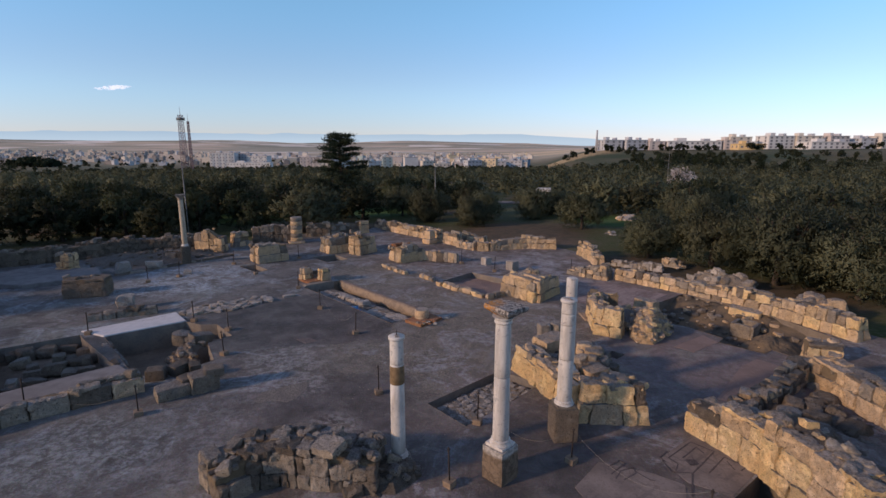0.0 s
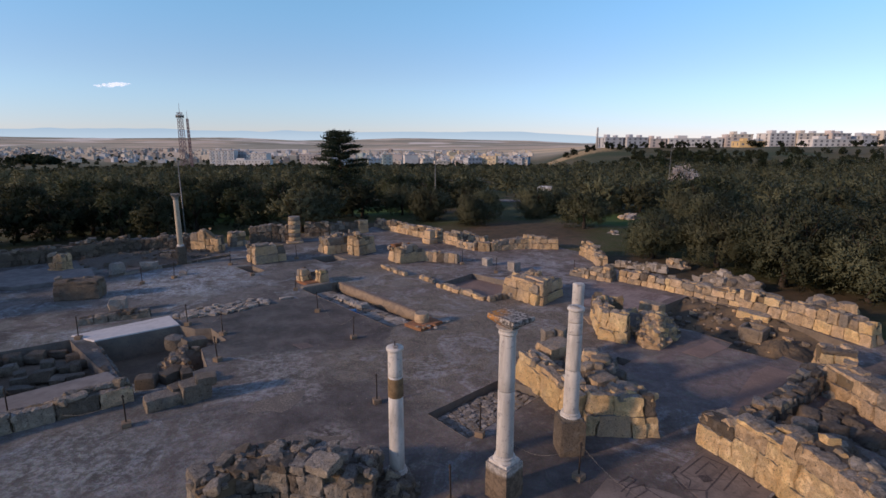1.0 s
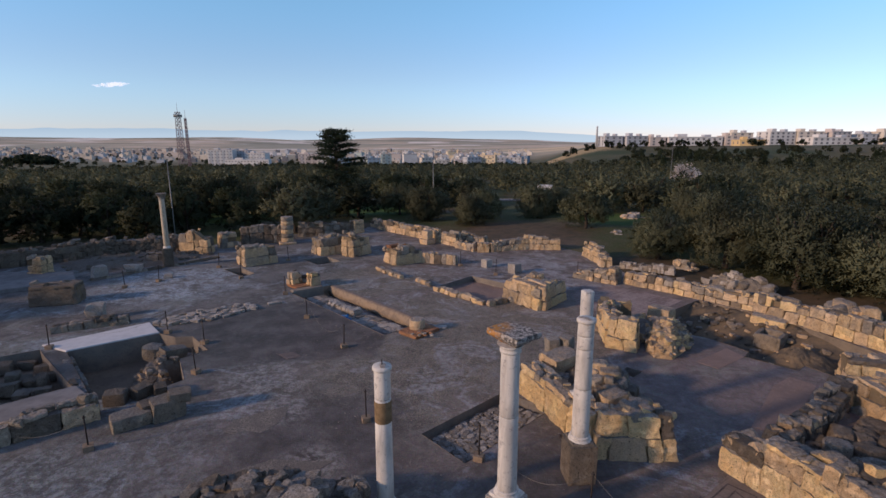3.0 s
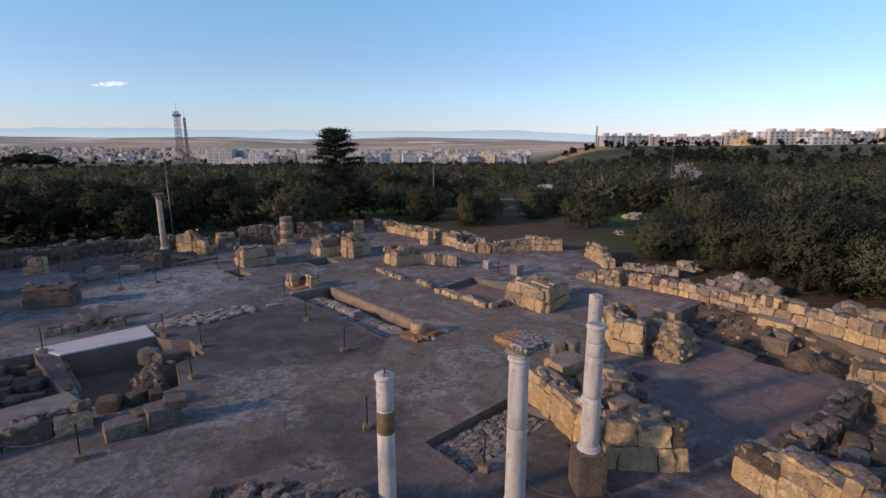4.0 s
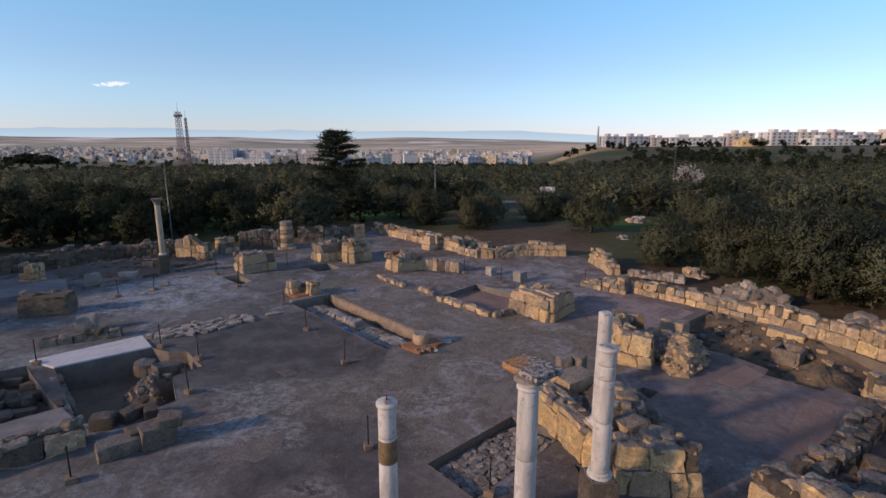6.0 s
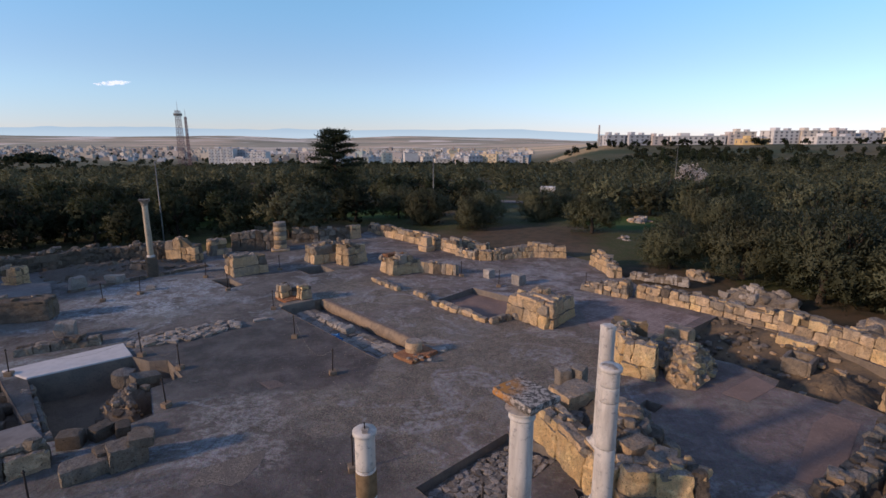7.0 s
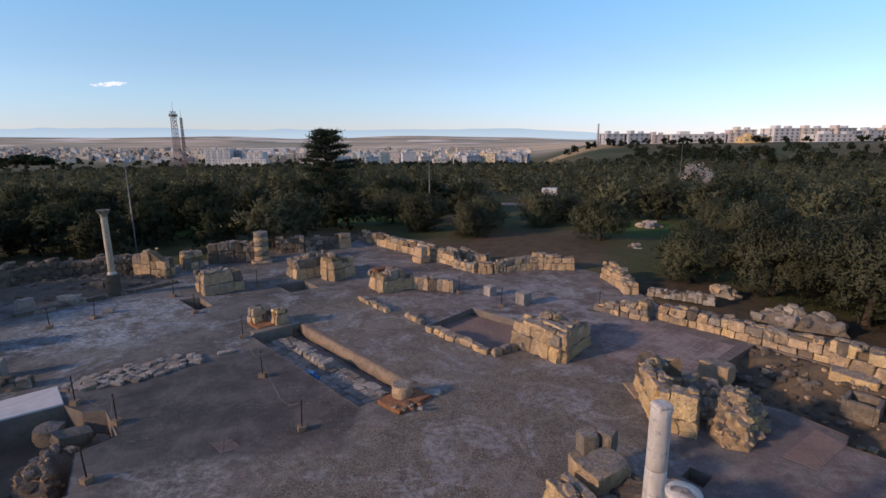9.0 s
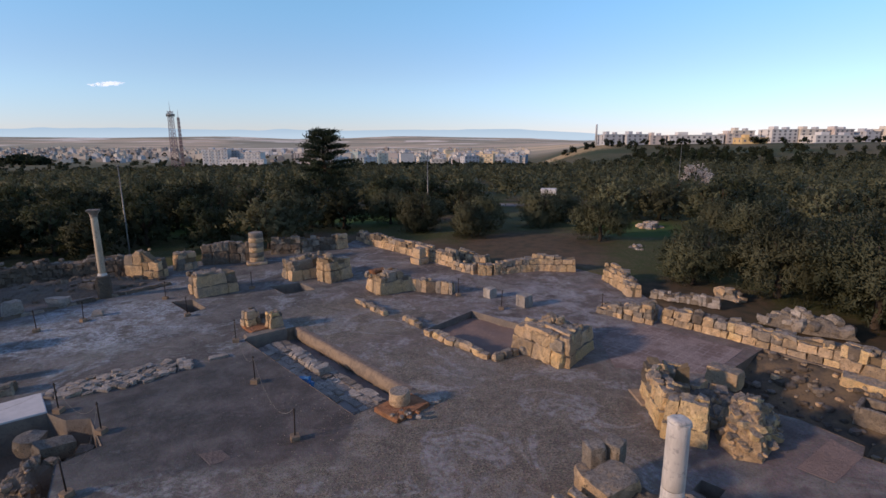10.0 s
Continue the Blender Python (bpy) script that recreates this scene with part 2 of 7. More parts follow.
def land():
    """The ground outside: earth and grass under the olives, fields and stubble farther off."""
    n = Nodes("open_ground", 0.97)
    grass = n.ramp(n.noise(0.09, 5, 0.6), 0.34, 0.52)
    near_c = n.mix(grass, (0.110, 0.080, 0.052), (0.046, 0.058, 0.014))
    near_c = n.mix(n.ramp(n.noise(1.7, 6, 0.7), 0.48, 0.72, 0, 0.6), near_c, (0.060, 0.050, 0.030))
    near_c = n.mix(n.ramp(n.noise(4.5, 7, 0.75), 0.50, 0.62, 0, 0.5), near_c, (0.150, 0.115, 0.080))
    track = n.math("MAXIMUM", n.near(6.0, 47.0, 4.0, 8.5), n.math("MAXIMUM", n.near(12.5, 33.0, 2.5, 6.0), n.near(17.0, 27.0, 2.5, 6.0)))
    near_c = n.mix(n.math("MULTIPLY", track, 0.85), near_c, n.mix(n.ramp(n.noise(1.2, 5), 0.4, 0.65), (0.098, 0.066, 0.041), (0.054, 0.042, 0.029)))
    green = n.math("MAXIMUM", n.near(17.5, 55.0, 3.0, 6.5), n.math("MAXIMUM", n.near(-9.0, 62.0, 3.0, 8.0), n.near(-24.0, 56.0, 3.0, 8.0)))
    near_c = n.mix(n.math("MULTIPLY", green, 0.85), near_c, (0.040, 0.085, 0.014))
    strips = n.noise(0.0022, 5, 0.6, (0.7, 0.5, 1))
    # Far fields kept pale and muted: distance haze put into the ground colour.
    far_c = n.mix(n.ramp(strips, 0.42, 0.58), (0.62, 0.46, 0.31), (0.33, 0.29, 0.20))
    far_c = n.mix(n.ramp(n.noise(0.0034, 4, 0.5, (0.7, 0.6, 1)), 0.54, 0.60), far_c, (0.86, 0.74, 0.62))
    far_c = n.mix(n.math("MULTIPLY", n.near(330.0, 1550.0, 170.0, 480.0), 0.8), far_c, (0.74, 0.53, 0.29))
    far_c = n.mix(n.ramp(n.noise(0.0016, 6, 0.65, (0.45, 1.6, 1)), 0.53, 0.57, 0, 0.7), far_c, (0.15, 0.15, 0.085))
    far_c = n.mix(0.25, far_c, (0.36, 0.35, 0.28))
    dx, dy = n.axis(0), n.axis(1)
    d = n.math("SQRT", n.math("ADD", n.math("MULTIPLY", dx, dx), n.math("MULTIPLY", dy, dy)))
    slope_c = n.mix(n.ramp(n.noise(0.02, 5, 0.6), 0.4, 0.6), (0.042, 0.054, 0.018), (0.098, 0.082, 0.040))
    slope_c = n.mix(n.math("MULTIPLY", n.math("MAXIMUM", n.near(64.0, 345.0, 24.0, 46.0), n.near(20.0, 420.0, 24.0, 50.0)), 0.8), slope_c, (0.46, 0.33, 0.17))
    near_c = n.mix(n.ramp(d, 150, 260), near_c, slope_c)
    c = n.mix(n.ramp(d, 600, 1300), near_c, far_c)
    return n.done(c, n.noise(6, 5, 0.7), 0.6, 0.06)


def leaves(name, a, b, gleam=(0.2, 0.2, 0.15)):
    n = Nodes(name, 0.7)
    c = n.mix(n.math("ADD", n.math("MULTIPLY", n.island(), 0.2), n.ramp(n.noise(0.22, 3), 0.36, 0.64, 0.1, 0.8)), a, b)
    c = n.mix(n.ramp(n.noise(0.9, 4), 0.46, 0.66, 0, 0.35), c, tuple(v * 0.6 for v in a))
    c = n.mix(n.ramp(n.island(), 0.90, 0.99, 0, 0.1), c, gleam)
    c = n.times(c, n.shade(n.random(), 0.7))
    n.done(c)
    thin = n.t.nodes.new("ShaderNodeBsdfTranslucent")
    both = n.t.nodes.new("ShaderNodeMixShader")
    both.inputs[0].default_value = 0.35
    n.put(thin.inputs["Color"], c)
    n.t.links.new(n.b.outputs[0], both.inputs[1])
    n.t.links.new(thin.outputs[0], both.inputs[2])
    n.t.links.new(both.outputs[0], n.t.nodes["Material Output"].inputs["Surface"])
    return n.m


M = {
    "ochre": stone("ochre_tufa", (0.57, 0.430, 0.285), (0.63, 0.440, 0.240), (0.215, 0.205, 0.198), 0.3, 0.85, streaks=0.18),
    "gold": stone("golden_tufa", (0.74, 0.545, 0.315), (0.79, 0.530, 0.245), (0.235, 0.223, 0.215), 0.26, 0.92, streaks=0.07),
    "worn": stone("weathered_tufa", (0.36, 0.285, 0.205), (0.60, 0.430, 0.235), (0.200, 0.190, 0.182), 0.5, 0.9, streaks=0.5),
    "grey": stone("grey_limestone", (0.275, 0.238, 0.195), (0.340, 0.283, 0.208), (0.215, 0.204, 0.194)),
    "pale": stone("pale_limestone", (0.42, 0.385, 0.345), (0.46, 0.40, 0.33), (0.33, 0.315, 0.305), 0.3, 0.5),
    # Dark stone; on the west bank and walls it also carries painted tree shade.
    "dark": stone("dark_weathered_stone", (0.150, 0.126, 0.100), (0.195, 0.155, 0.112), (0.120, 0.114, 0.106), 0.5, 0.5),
    "brick": stone("old_red_brick", (0.30, 0.135, 0.065), (0.36, 0.185, 0.085), (0.24, 0.17, 0.13), 0.5, 0.2),
    "marble": marble("white_marble"),
    "warm_marble": marble("cream_marble", (0.80, 0.72, 0.58)),
    "band": plain("brown_mortar_band", (0.205, 0.140, 0.075), 0.9, 0.35, 9),
    "white_slab": plain("whitewashed_concrete", (0.54, 0.525, 0.52), 0.85, 0.12, 3),
    "inlay": plain("dark_mosaic_cubes", (0.105, 0.088, 0.085), 0.9, 0.5, 30, 0.4),
    "walk": plain("grey_mortar_paving", (0.215, 0.20, 0.192), 0.9, 0.3, 2.5, 0.5),
    "plaster": plain("buff_lime_plaster", (0.315, 0.235, 0.160), 0.9, 0.3, 4),
    "mortar": earth("grey_mortar_fill", (0.185, 0.165, 0.145), (0.25, 0.215, 0.175), (0.12, 0.108, 0.095), 2.5),
    "ochre_fill": earth("ochre_rubble_fill", (0.19, 0.145, 0.090), (0.24, 0.180, 0.110), (0.11, 0.088, 0.064), 4.0),
    "pit_earth": earth("pit_earth", (0.165, 0.135, 0.105), (0.215, 0.175, 0.130), (0.10, 0.085, 0.07), 1.5),
    # Dug earth toned down: shade from piers and terrace edge put into it.
    "dig_earth": earth("shade_toned_dug_ochre_earth", (0.092, 0.078, 0.062), (0.190, 0.140, 0.085), (0.062, 0.054, 0.046), 1.6),
    "floor": floor_mosaic(),
    "red_floor": earth("reddish_mosaic_bed", (0.235, 0.172, 0.148), (0.195, 0.143, 0.124), (0.285, 0.215, 0.182), 1.0),
    "dim_floor": earth("smooth_grey_brown_bed", (0.120, 0.098, 0.092), (0.150, 0.122, 0.112), (0.19, 0.16, 0.145), 0.7),
    "land": land(),
    "bark": plain("olive_bark", (0.075, 0.058, 0.043), 0.95, 0.5, 12, 0.8),
    "olive": leaves("olive_leaves", (0.038, 0.045, 0.021), (0.158, 0.162, 0.090)),
    # Darker leaf copy: shade on the nearest right-hand crowns put into the colour.
    "olive_mid": leaves("shade_toned_olive_leaves", (0.030, 0.036, 0.017), (0.105, 0.110, 0.060)),
    "olive_dark": leaves("dark_olive_leaves", (0.026, 0.035, 0.016), (0.047, 0.056, 0.026)),
    "pine": leaves("pine_needles", (0.014, 0.024, 0.012), (0.034, 0.046, 0.022), (0.05, 0.06, 0.03)),
    "blossom": leaves("almond_blossom", (0.34, 0.30, 0.27), (0.55, 0.50, 0.46), (0.6, 0.55, 0.5)),
    "rod": plain("dark_rusted_iron", (0.045, 0.035, 0.030), 0.75, 0.4, 20),
    "foot": plain("rough_cement", (0.235, 0.175, 0.120), 0.95, 0.3, 12, 0.5),
    "rope": plain("pale_hemp_rope", (0.27, 0.24, 0.20), 0.95, 0.2, 40),
    "tarp": plain("blue_plastic_sheet", (0.07, 0.20, 0.42), 0.45, 0.2, 4),
    "steel": plain("galvanised_steel", (0.20, 0.195, 0.18), 0.5, 0.2, 6, 0.05, 0.6),
    "mast_red": plain("faded_red_mast_paint", (0.21, 0.145, 0.15), 0.6, 0.2, 2),
    "render_white": plain("white_render", (0.58, 0.565, 0.545), 0.9, 0.1, 0.3, 0.02),
    "render_cream": plain("cream_render", (0.56, 0.51, 0.44), 0.9, 0.1, 0.3, 0.02),
    "render_pink": plain("pink_render", (0.52, 0.46, 0.425), 0.9, 0.1, 0.3, 0.02),
    "render_grey": plain("grey_render", (0.42, 0.43, 0.45), 0.9, 0.1, 0.3, 0.02),
    # Grey render darkened: the far town's shade and haze put into the wall colour.
    "render_dim": plain("shade_dimmed_grey_render", (0.24, 0.22, 0.21), 0.9, 0.2, 0.3, 0.02),
    "render_orange": plain("orange_render", (0.62, 0.45, 0.22), 0.9, 0.1, 0.3, 0.02),
    "render_yellow": plain("yellow_render", (0.60, 0.50, 0.34), 0.9, 0.1, 0.3, 0.02),
    "render_blue": plain("blue_render", (0.20, 0.29, 0.38), 0.9, 0.1, 0.3, 0.02),
    "render_teal": plain("teal_render", (0.34, 0.40, 0.39), 0.9, 0.1, 0.3, 0.02),
    "roof": plain("flat_roof_felt", (0.40, 0.33, 0.29), 0.9, 0.2, 0.5, 0.02),
    "glass": plain("dull_window_glass", (0.20, 0.20, 0.21), 0.25, 0.2, 1, 0.0),
    }

# Far hills glow on their own: distance haze is painted into the emission.
n = Nodes("painted_haze_hills", 1.0)
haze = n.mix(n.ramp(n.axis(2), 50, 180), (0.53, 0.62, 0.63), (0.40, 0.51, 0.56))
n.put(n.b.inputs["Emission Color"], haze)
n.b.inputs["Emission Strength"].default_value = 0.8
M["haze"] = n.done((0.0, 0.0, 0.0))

n = Nodes("town_render", 0.9)
tone = n.mix(n.ramp(n.island(), 0.2, 0.6), (0.24, 0.225, 0.21), (0.50, 0.45, 0.38))
M["town"] = n.done(n.mix(n.ramp(n.noise(0.3, 4), 0.4, 0.7, 0, 0.3), tone, (0.2, 0.19, 0.18)))

n = Nodes("loose_gravel", 0.95)
M["gravel"] = n.done(n.mix(n.ramp(n.island(), 0.3, 1.0), (0.14, 0.11, 0.09), (0.36, 0.295, 0.225)))

# The cloud's sunlit brightness is put in as emission.
n = Nodes("glowing_cloud", 1.0)
n.put(n.b.inputs["Emission Color"], n.mix(n.noise(0.02, 3), (0.95, 0.90, 0.86), (0.80, 0.82, 0.88)))
n.put(n.b.inputs["Alpha"], n.ramp(n.noise(0.022, 5, 0.6), 0.40, 0.60, 0.05, 0.75))
n.b.inputs["Emission Strength"].default_value = 0.85
M["cloud"] = n.done((0.0, 0.0, 0.0))

n = Nodes("dusty_plaster_curb", 0.92)
up = n.ramp(n.axis(2, "Normal"), 0.5, 0.9)
side = n.mix(n.ramp(n.noise(3, 6, 0.7), 0.42, 0.58), (0.27, 0.208, 0.145), (0.19, 0.150, 0.112))
dust = n.mix(n.ramp(n.noise(6, 7, 0.75), 0.44, 0.56), (0.205, 0.165, 0.135), (0.150, 0.122, 0.104))
M["curb"] = n.done(n.mix(up, side, dust), n.noise(7, 7, 0.75), 0.9, 0.06)

n = Nodes("lattice_mosaic", 0.92)
da = n.math("ADD", n.axis(0), n.axis(1))
db = n.math("SUBTRACT", n.axis(0), n.axis(1))
wire = n.math("MAXIMUM", *(n.ramp(n.math("ABSOLUTE", n.math("SUBTRACT", n.math("FRACT", n.math("MULTIPLY", v, 2.3)), 0.5)), 0.38, 0.46) for v in (da, db)))
wire = n.math("MULTIPLY", wire, n.ramp(n.noise(0.9, 6, 0.7), 0.44, 0.56, 0.0, 0.3))
base_c = n.mix(n.ramp(n.noise(0.8, 7, 0.7), 0.42, 0.58), (0.175, 0.128, 0.114), (0.275, 0.215, 0.195))
base_c = n.mix(n.ramp(n.noise(15, 7, 0.78), 0.48, 0.58, 0, 0.5), base_c, (0.10, 0.08, 0.074))
M["lattice"] = n.done(n.mix(wire, base_c, (0.44, 0.39, 0.37)), n.noise(15, 6), 0.6, 0.03)

n = Nodes("pebbly_bedding", 0.95)
pebble = n.mix(n.ramp(n.noise(19, 8, 0.8), 0.44, 0.56), (0.110, 0.096, 0.084), (0.240, 0.212, 0.180))
pebble = n.mix(n.ramp(n.noise(1.8, 7, 0.7), 0.42, 0.58, 0, 0.75), pebble, (0.135, 0.118, 0.105))
M["pebble"] = n.done(pebble, n.noise(17, 8, 0.8), 0.8, 0.04)

n = Nodes("mosaic_pattern", 0.9)
turn = radians(38)
gx = n.math("ADD", n.math("MULTIPLY", n.axis(0), math.cos(turn)), n.math("MULTIPLY", n.axis(1), math.sin(turn)))
gy = n.math("SUBTRACT", n.math("MULTIPLY", n.axis(1), math.cos(turn)), n.math("MULTIPLY", n.axis(0), math.sin(turn)))
cell = [n.math("ABSOLUTE", n.math("SUBTRACT", n.math("FRACT", n.math("MULTIPLY", v, 1.25)), 0.5)) for v in (gx, gy)]
ring = n.math("MAXIMUM", *cell)
lozenge = n.math("ADD", *cell)
lines = n.math("MAXIMUM", n.ramp(ring, 0.43, 0.455), n.math("MULTIPLY", n.ramp(ring, 0.24, 0.26), n.ramp(ring, 0.31, 0.29)))
lines = n.math("MAXIMUM", lines, n.math("MULTIPLY", n.ramp(lozenge, 0.455, 0.475), n.ramp(lozenge, 0.545, 0.525)))
body = n.mix(n.ramp(n.noise(1.2, 5), 0.35, 0.65), (0.150, 0.122, 0.106), (0.225, 0.185, 0.160))
lines = n.math("MULTIPLY", lines, n.ramp(n.noise(1.1, 7, 0.7), 0.44, 0.56, 0.0, 0.35))
body = n.mix(lines, body, (0.060, 0.052, 0.052))
body = n.mix(n.ramp(n.noise(15, 7, 0.78), 0.5, 0.6, 0, 0.4), body, (0.11, 0.09, 0.08))
M["mosaic"] = n.done(body, n.noise(26, 5), 0.3, 0.02)

# pedestal: pale weathered head over a darker brown foot
n = Nodes("two_tone_pedestal_stone", 0.95)
c = n.mix(n.ramp(n.noise(6, 7, 0.72), 0.42, 0.60), (0.105, 0.080, 0.056), (0.185, 0.140, 0.098))
head = n.ramp(n.math("ADD", n.axis(2), n.math("MULTIPLY", n.noise(4, 5), 0.25)), 0.78, 0.90)
c = n.mix(head, c, n.mix(n.ramp(n.noise(9, 6, 0.7), 0.4, 0.6), (0.42, 0.39, 0.35), (0.24, 0.22, 0.20)))
M["pedestal"] = n.done(c, n.noise(14, 7, 0.75), 0.9, 0.04)

# ---- builders ----
def mesh_from(name, verts, faces, material, smooth=False):
    me = bpy.data.meshes.new(name)
    me.from_pydata([tuple(v) for v in verts], [], faces)
    if material:
        me.materials.append(M[material])
    if smooth:
        me.polygons.foreach_set("use_smooth", [True] * len(me.polygons))
    me.update()
    return me


def thing(name, at, label, category, group="", kind=""):
    """An empty at the base of a thing, to parent its parts."""
    ob = new(name)
    ob.location = at
    ob.empty_display_size = 0.1
    return tagged(ob, label, category, group, kind)


def part(name, me, parent, at=(0, 0, 0), turn=(0, 0, 0), size=(1, 1, 1), label=""):
    """Links a mesh as one part; at is given from the parent's own origin."""
    ob = new(name, me)
    ob.parent = parent
    ob.location, ob.rotation_euler, ob.scale = at, turn, size
    return tagged(ob, label)


def solid(name, me, at=(0, 0, 0), turn=(0, 0, 0), size=(1, 1, 1), label="", category="", group="", kind=""):
    ob = new(name, me)
    ob.location, ob.rotation_euler, ob.scale = at, turn, size
    return tagged(ob, label, category, group, kind)


def lathe(name, profile, material, sides=24, smooth=True, wobble=0.0, seed=0):
    """A turned solid from (radius, height) pairs."""
    verts, faces = [], []
    for i, (r, z) in enumerate(profile):
        for k in range(sides):
            a = 2 * math.pi * k / sides
            d = r * (1 + wobble * noise.noise(Vector((math.cos(a) * 2 + seed, math.sin(a) * 2, z * 3))))
            verts.append((d * math.cos(a), d * math.sin(a), z))
    for i in range(len(profile) - 1):
        for k in range(sides):
            j = (k + 1) % sides
            faces.append((i * sides + k, i * sides + j, (i + 1) * sides + j, (i + 1) * sides + k))
    faces.append(tuple(reversed(range(sides))))
    faces.append(tuple((len(profile) - 1) * sides + k for k in range(sides)))
    me = mesh_from(name, verts, faces, material)
    if smooth:
        for p in me.polygons:
            p.use_smooth = len(p.vertices) == 4
    return me


def rock(seed, cuts=3, rough=0.12, round_=0.3, dims=(0.7, 0.4, 0.45), power=None, facets=0):
    """Vertices and faces of a unit block, base at z = 0, with eroded faces and chipped edges."""
    nx, ny, nz = (max(2, round(d / (0.42 / (cuts + 1)))) for d in dims)
    power = power or 2.5 + 2.2 / max(0.05, round_)
    index, verts, faces = {}, [], []
    cut = random.Random(seed * 13 + 1)
    planes = []
    for _ in range(facets):
        w = Vector((cut.gauss(0, 1), cut.gauss(0, 1), cut.gauss(0.2, 0.8))).normalized()
        planes.append((w, cut.uniform(0.62, 0.88) * sum(abs(w[k]) * dims[k] / 2 for k in range(3))))

    def at(i, j, k):
        if (i, j, k) not in index:
            q = Vector((2 * i / nx - 1, 2 * j / ny - 1, 2 * k / nz - 1))
            m = sum(abs(v) ** power for v in q) ** (1 / power)
            q = q / m
            p = Vector((q.x * dims[0] / 2, q.y * dims[1] / 2, q.z * dims[2] / 2))
            s = p * 2.6 + Vector((seed * 3.17, seed * 1.71, seed * 0.93))
            e = Vector(noise.noise_vector(s)) * 0.55 + Vector(noise.noise_vector(s * 2.7)) * 0.34 + Vector(noise.noise_vector(s * 6.1)) * 0.18
            bite = max(0.0, noise.noise(s * 1.6 + Vector((5, 2, 8))) - 0.12) * (m - 1) * 2.2
            p = p * (1 - bite)
            for w, reach in planes:
                p -= w * max(0.0, p.dot(w) - reach)
            p += e * rough * 0.62
            index[(i, j, k)] = len(verts)
            verts.append((p.x / dims[0], p.y / dims[1], p.z / dims[2] + 0.5))
        return index[(i, j, k)]

    for i in range(nx):
        for j in range(ny):
            faces.append((at(i, j, 0), at(i, j + 1, 0), at(i + 1, j + 1, 0), at(i + 1, j, 0)))
            faces.append((at(i, j, nz), at(i + 1, j, nz), at(i + 1, j + 1, nz), at(i, j + 1, nz)))
        for k in range(nz):
            faces.append((at(i, 0, k), at(i + 1, 0, k), at(i + 1, 0, k + 1), at(i, 0, k + 1)))
            faces.append((at(i, ny, k), at(i, ny, k + 1), at(i + 1, ny, k + 1), at(i + 1, ny, k)))
    for j in range(ny):
        for k in range(nz):
            faces.append((at(0, j, k), at(0, j, k + 1), at(0, j + 1, k + 1), at(0, j + 1, k)))
            faces.append((at(nx, j, k), at(nx, j + 1, k), at(nx, j + 1, k + 1), at(nx, j, k + 1)))
    return verts, faces


POOL = {}


def pool(kind, material, k):
    """One of the shared stone meshes: 'block' (squared) or 'lump' (rough)."""
    key = (kind, material, k)
    if key not in POOL:
        rough, power, cuts, dims, facets = {"block": (0.11, 11, 3, (0.7, 0.38, 0.45), 3), "lump": (0.16, 8, 2, (0.4, 0.34, 0.3), 7), "boulder": (0.13, 7, 3, (0.75, 0.6, 0.5), 8), "cobble": (0.10, 9, 2, (0.35, 0.3, 0.14), 3), "cut": (0.07, 18, 4, (0.7, 0.55, 0.5), 0)}[kind]
        v, f = rock(k + {"block": 0, "lump": 40, "boulder": 80, "cobble": 120, "cut": 160}[kind], cuts, rough, 0.3, dims, power, facets)
        POOL[key] = mesh_from(kind, v, f, material, True)
        POOL[key].set_sharp_from_angle(angle=radians(16))
    return POOL[key]


def pick(rng, kind, materials):
    return pool(kind, rng.choice(materials), rng.randrange(10))


def core_mesh(pts, thick, heights, material, seed, step=0.35, inset=0.07, jag=0.12):
    """The rubble core of a wall along a line, with an uneven top."""
    line = []
    for (a, b), (ha, hb) in zip(zip(pts, pts[1:]), zip(heights, heights[1:])):
        a2, b2 = Vector(a), Vector(b)
        k = max(1, int((b2 - a2).length / step))
        for i in range(k):
            f = i / k
            line.append((a2.lerp(b2, f), ha + (hb - ha) * f))
    line.append((Vector(pts[-1]), heights[-1]))
    o = Vector(pts[0])
    rings = []
    for i, (p, h) in enumerate(line):
        d = (line[min(i + 1, len(line) - 1)][0] - line[max(i - 1, 0)][0]).normalized()
        s = Vector((-d.y, d.x))
        w = thick / 2 - inset
        ring = []
        for off, z in ((-w, -0.05), (-w, 0.5), (-w, 1.0), (-w * 0.35, 1.0), (w * 0.35, 1.0), (w, 1.0), (w, 0.5), (w, -0.05)):
            q = p - o + s * off
            zz = z if z < 0 else z * max(0.1, h - inset)
            nv = noise.noise_vector(Vector((p.x * 2.3 + off * 3, p.y * 2.3, zz * 3 + seed)))
            ring.append((q.x + nv.x * 0.06, q.y + nv.y * 0.06, zz + (nv.z * jag if z > 0.4 else 0)))
        rings.append(ring)
    verts = [v for r in rings for v in r]
    faces = []
    for i in range(len(rings) - 1):
        for k in range(7):
            faces.append((i * 8 + k, i * 8 + k + 1, (i + 1) * 8 + k + 1, (i + 1) * 8 + k))
        faces.append((i * 8 + 7, i * 8, (i + 1) * 8, (i + 1) * 8 + 7))
    faces.append(tuple(range(8)))
    faces.append(tuple(reversed([(len(rings) - 1) * 8 + k for k in range(8)])))
    return mesh_from("core", verts, faces, material)


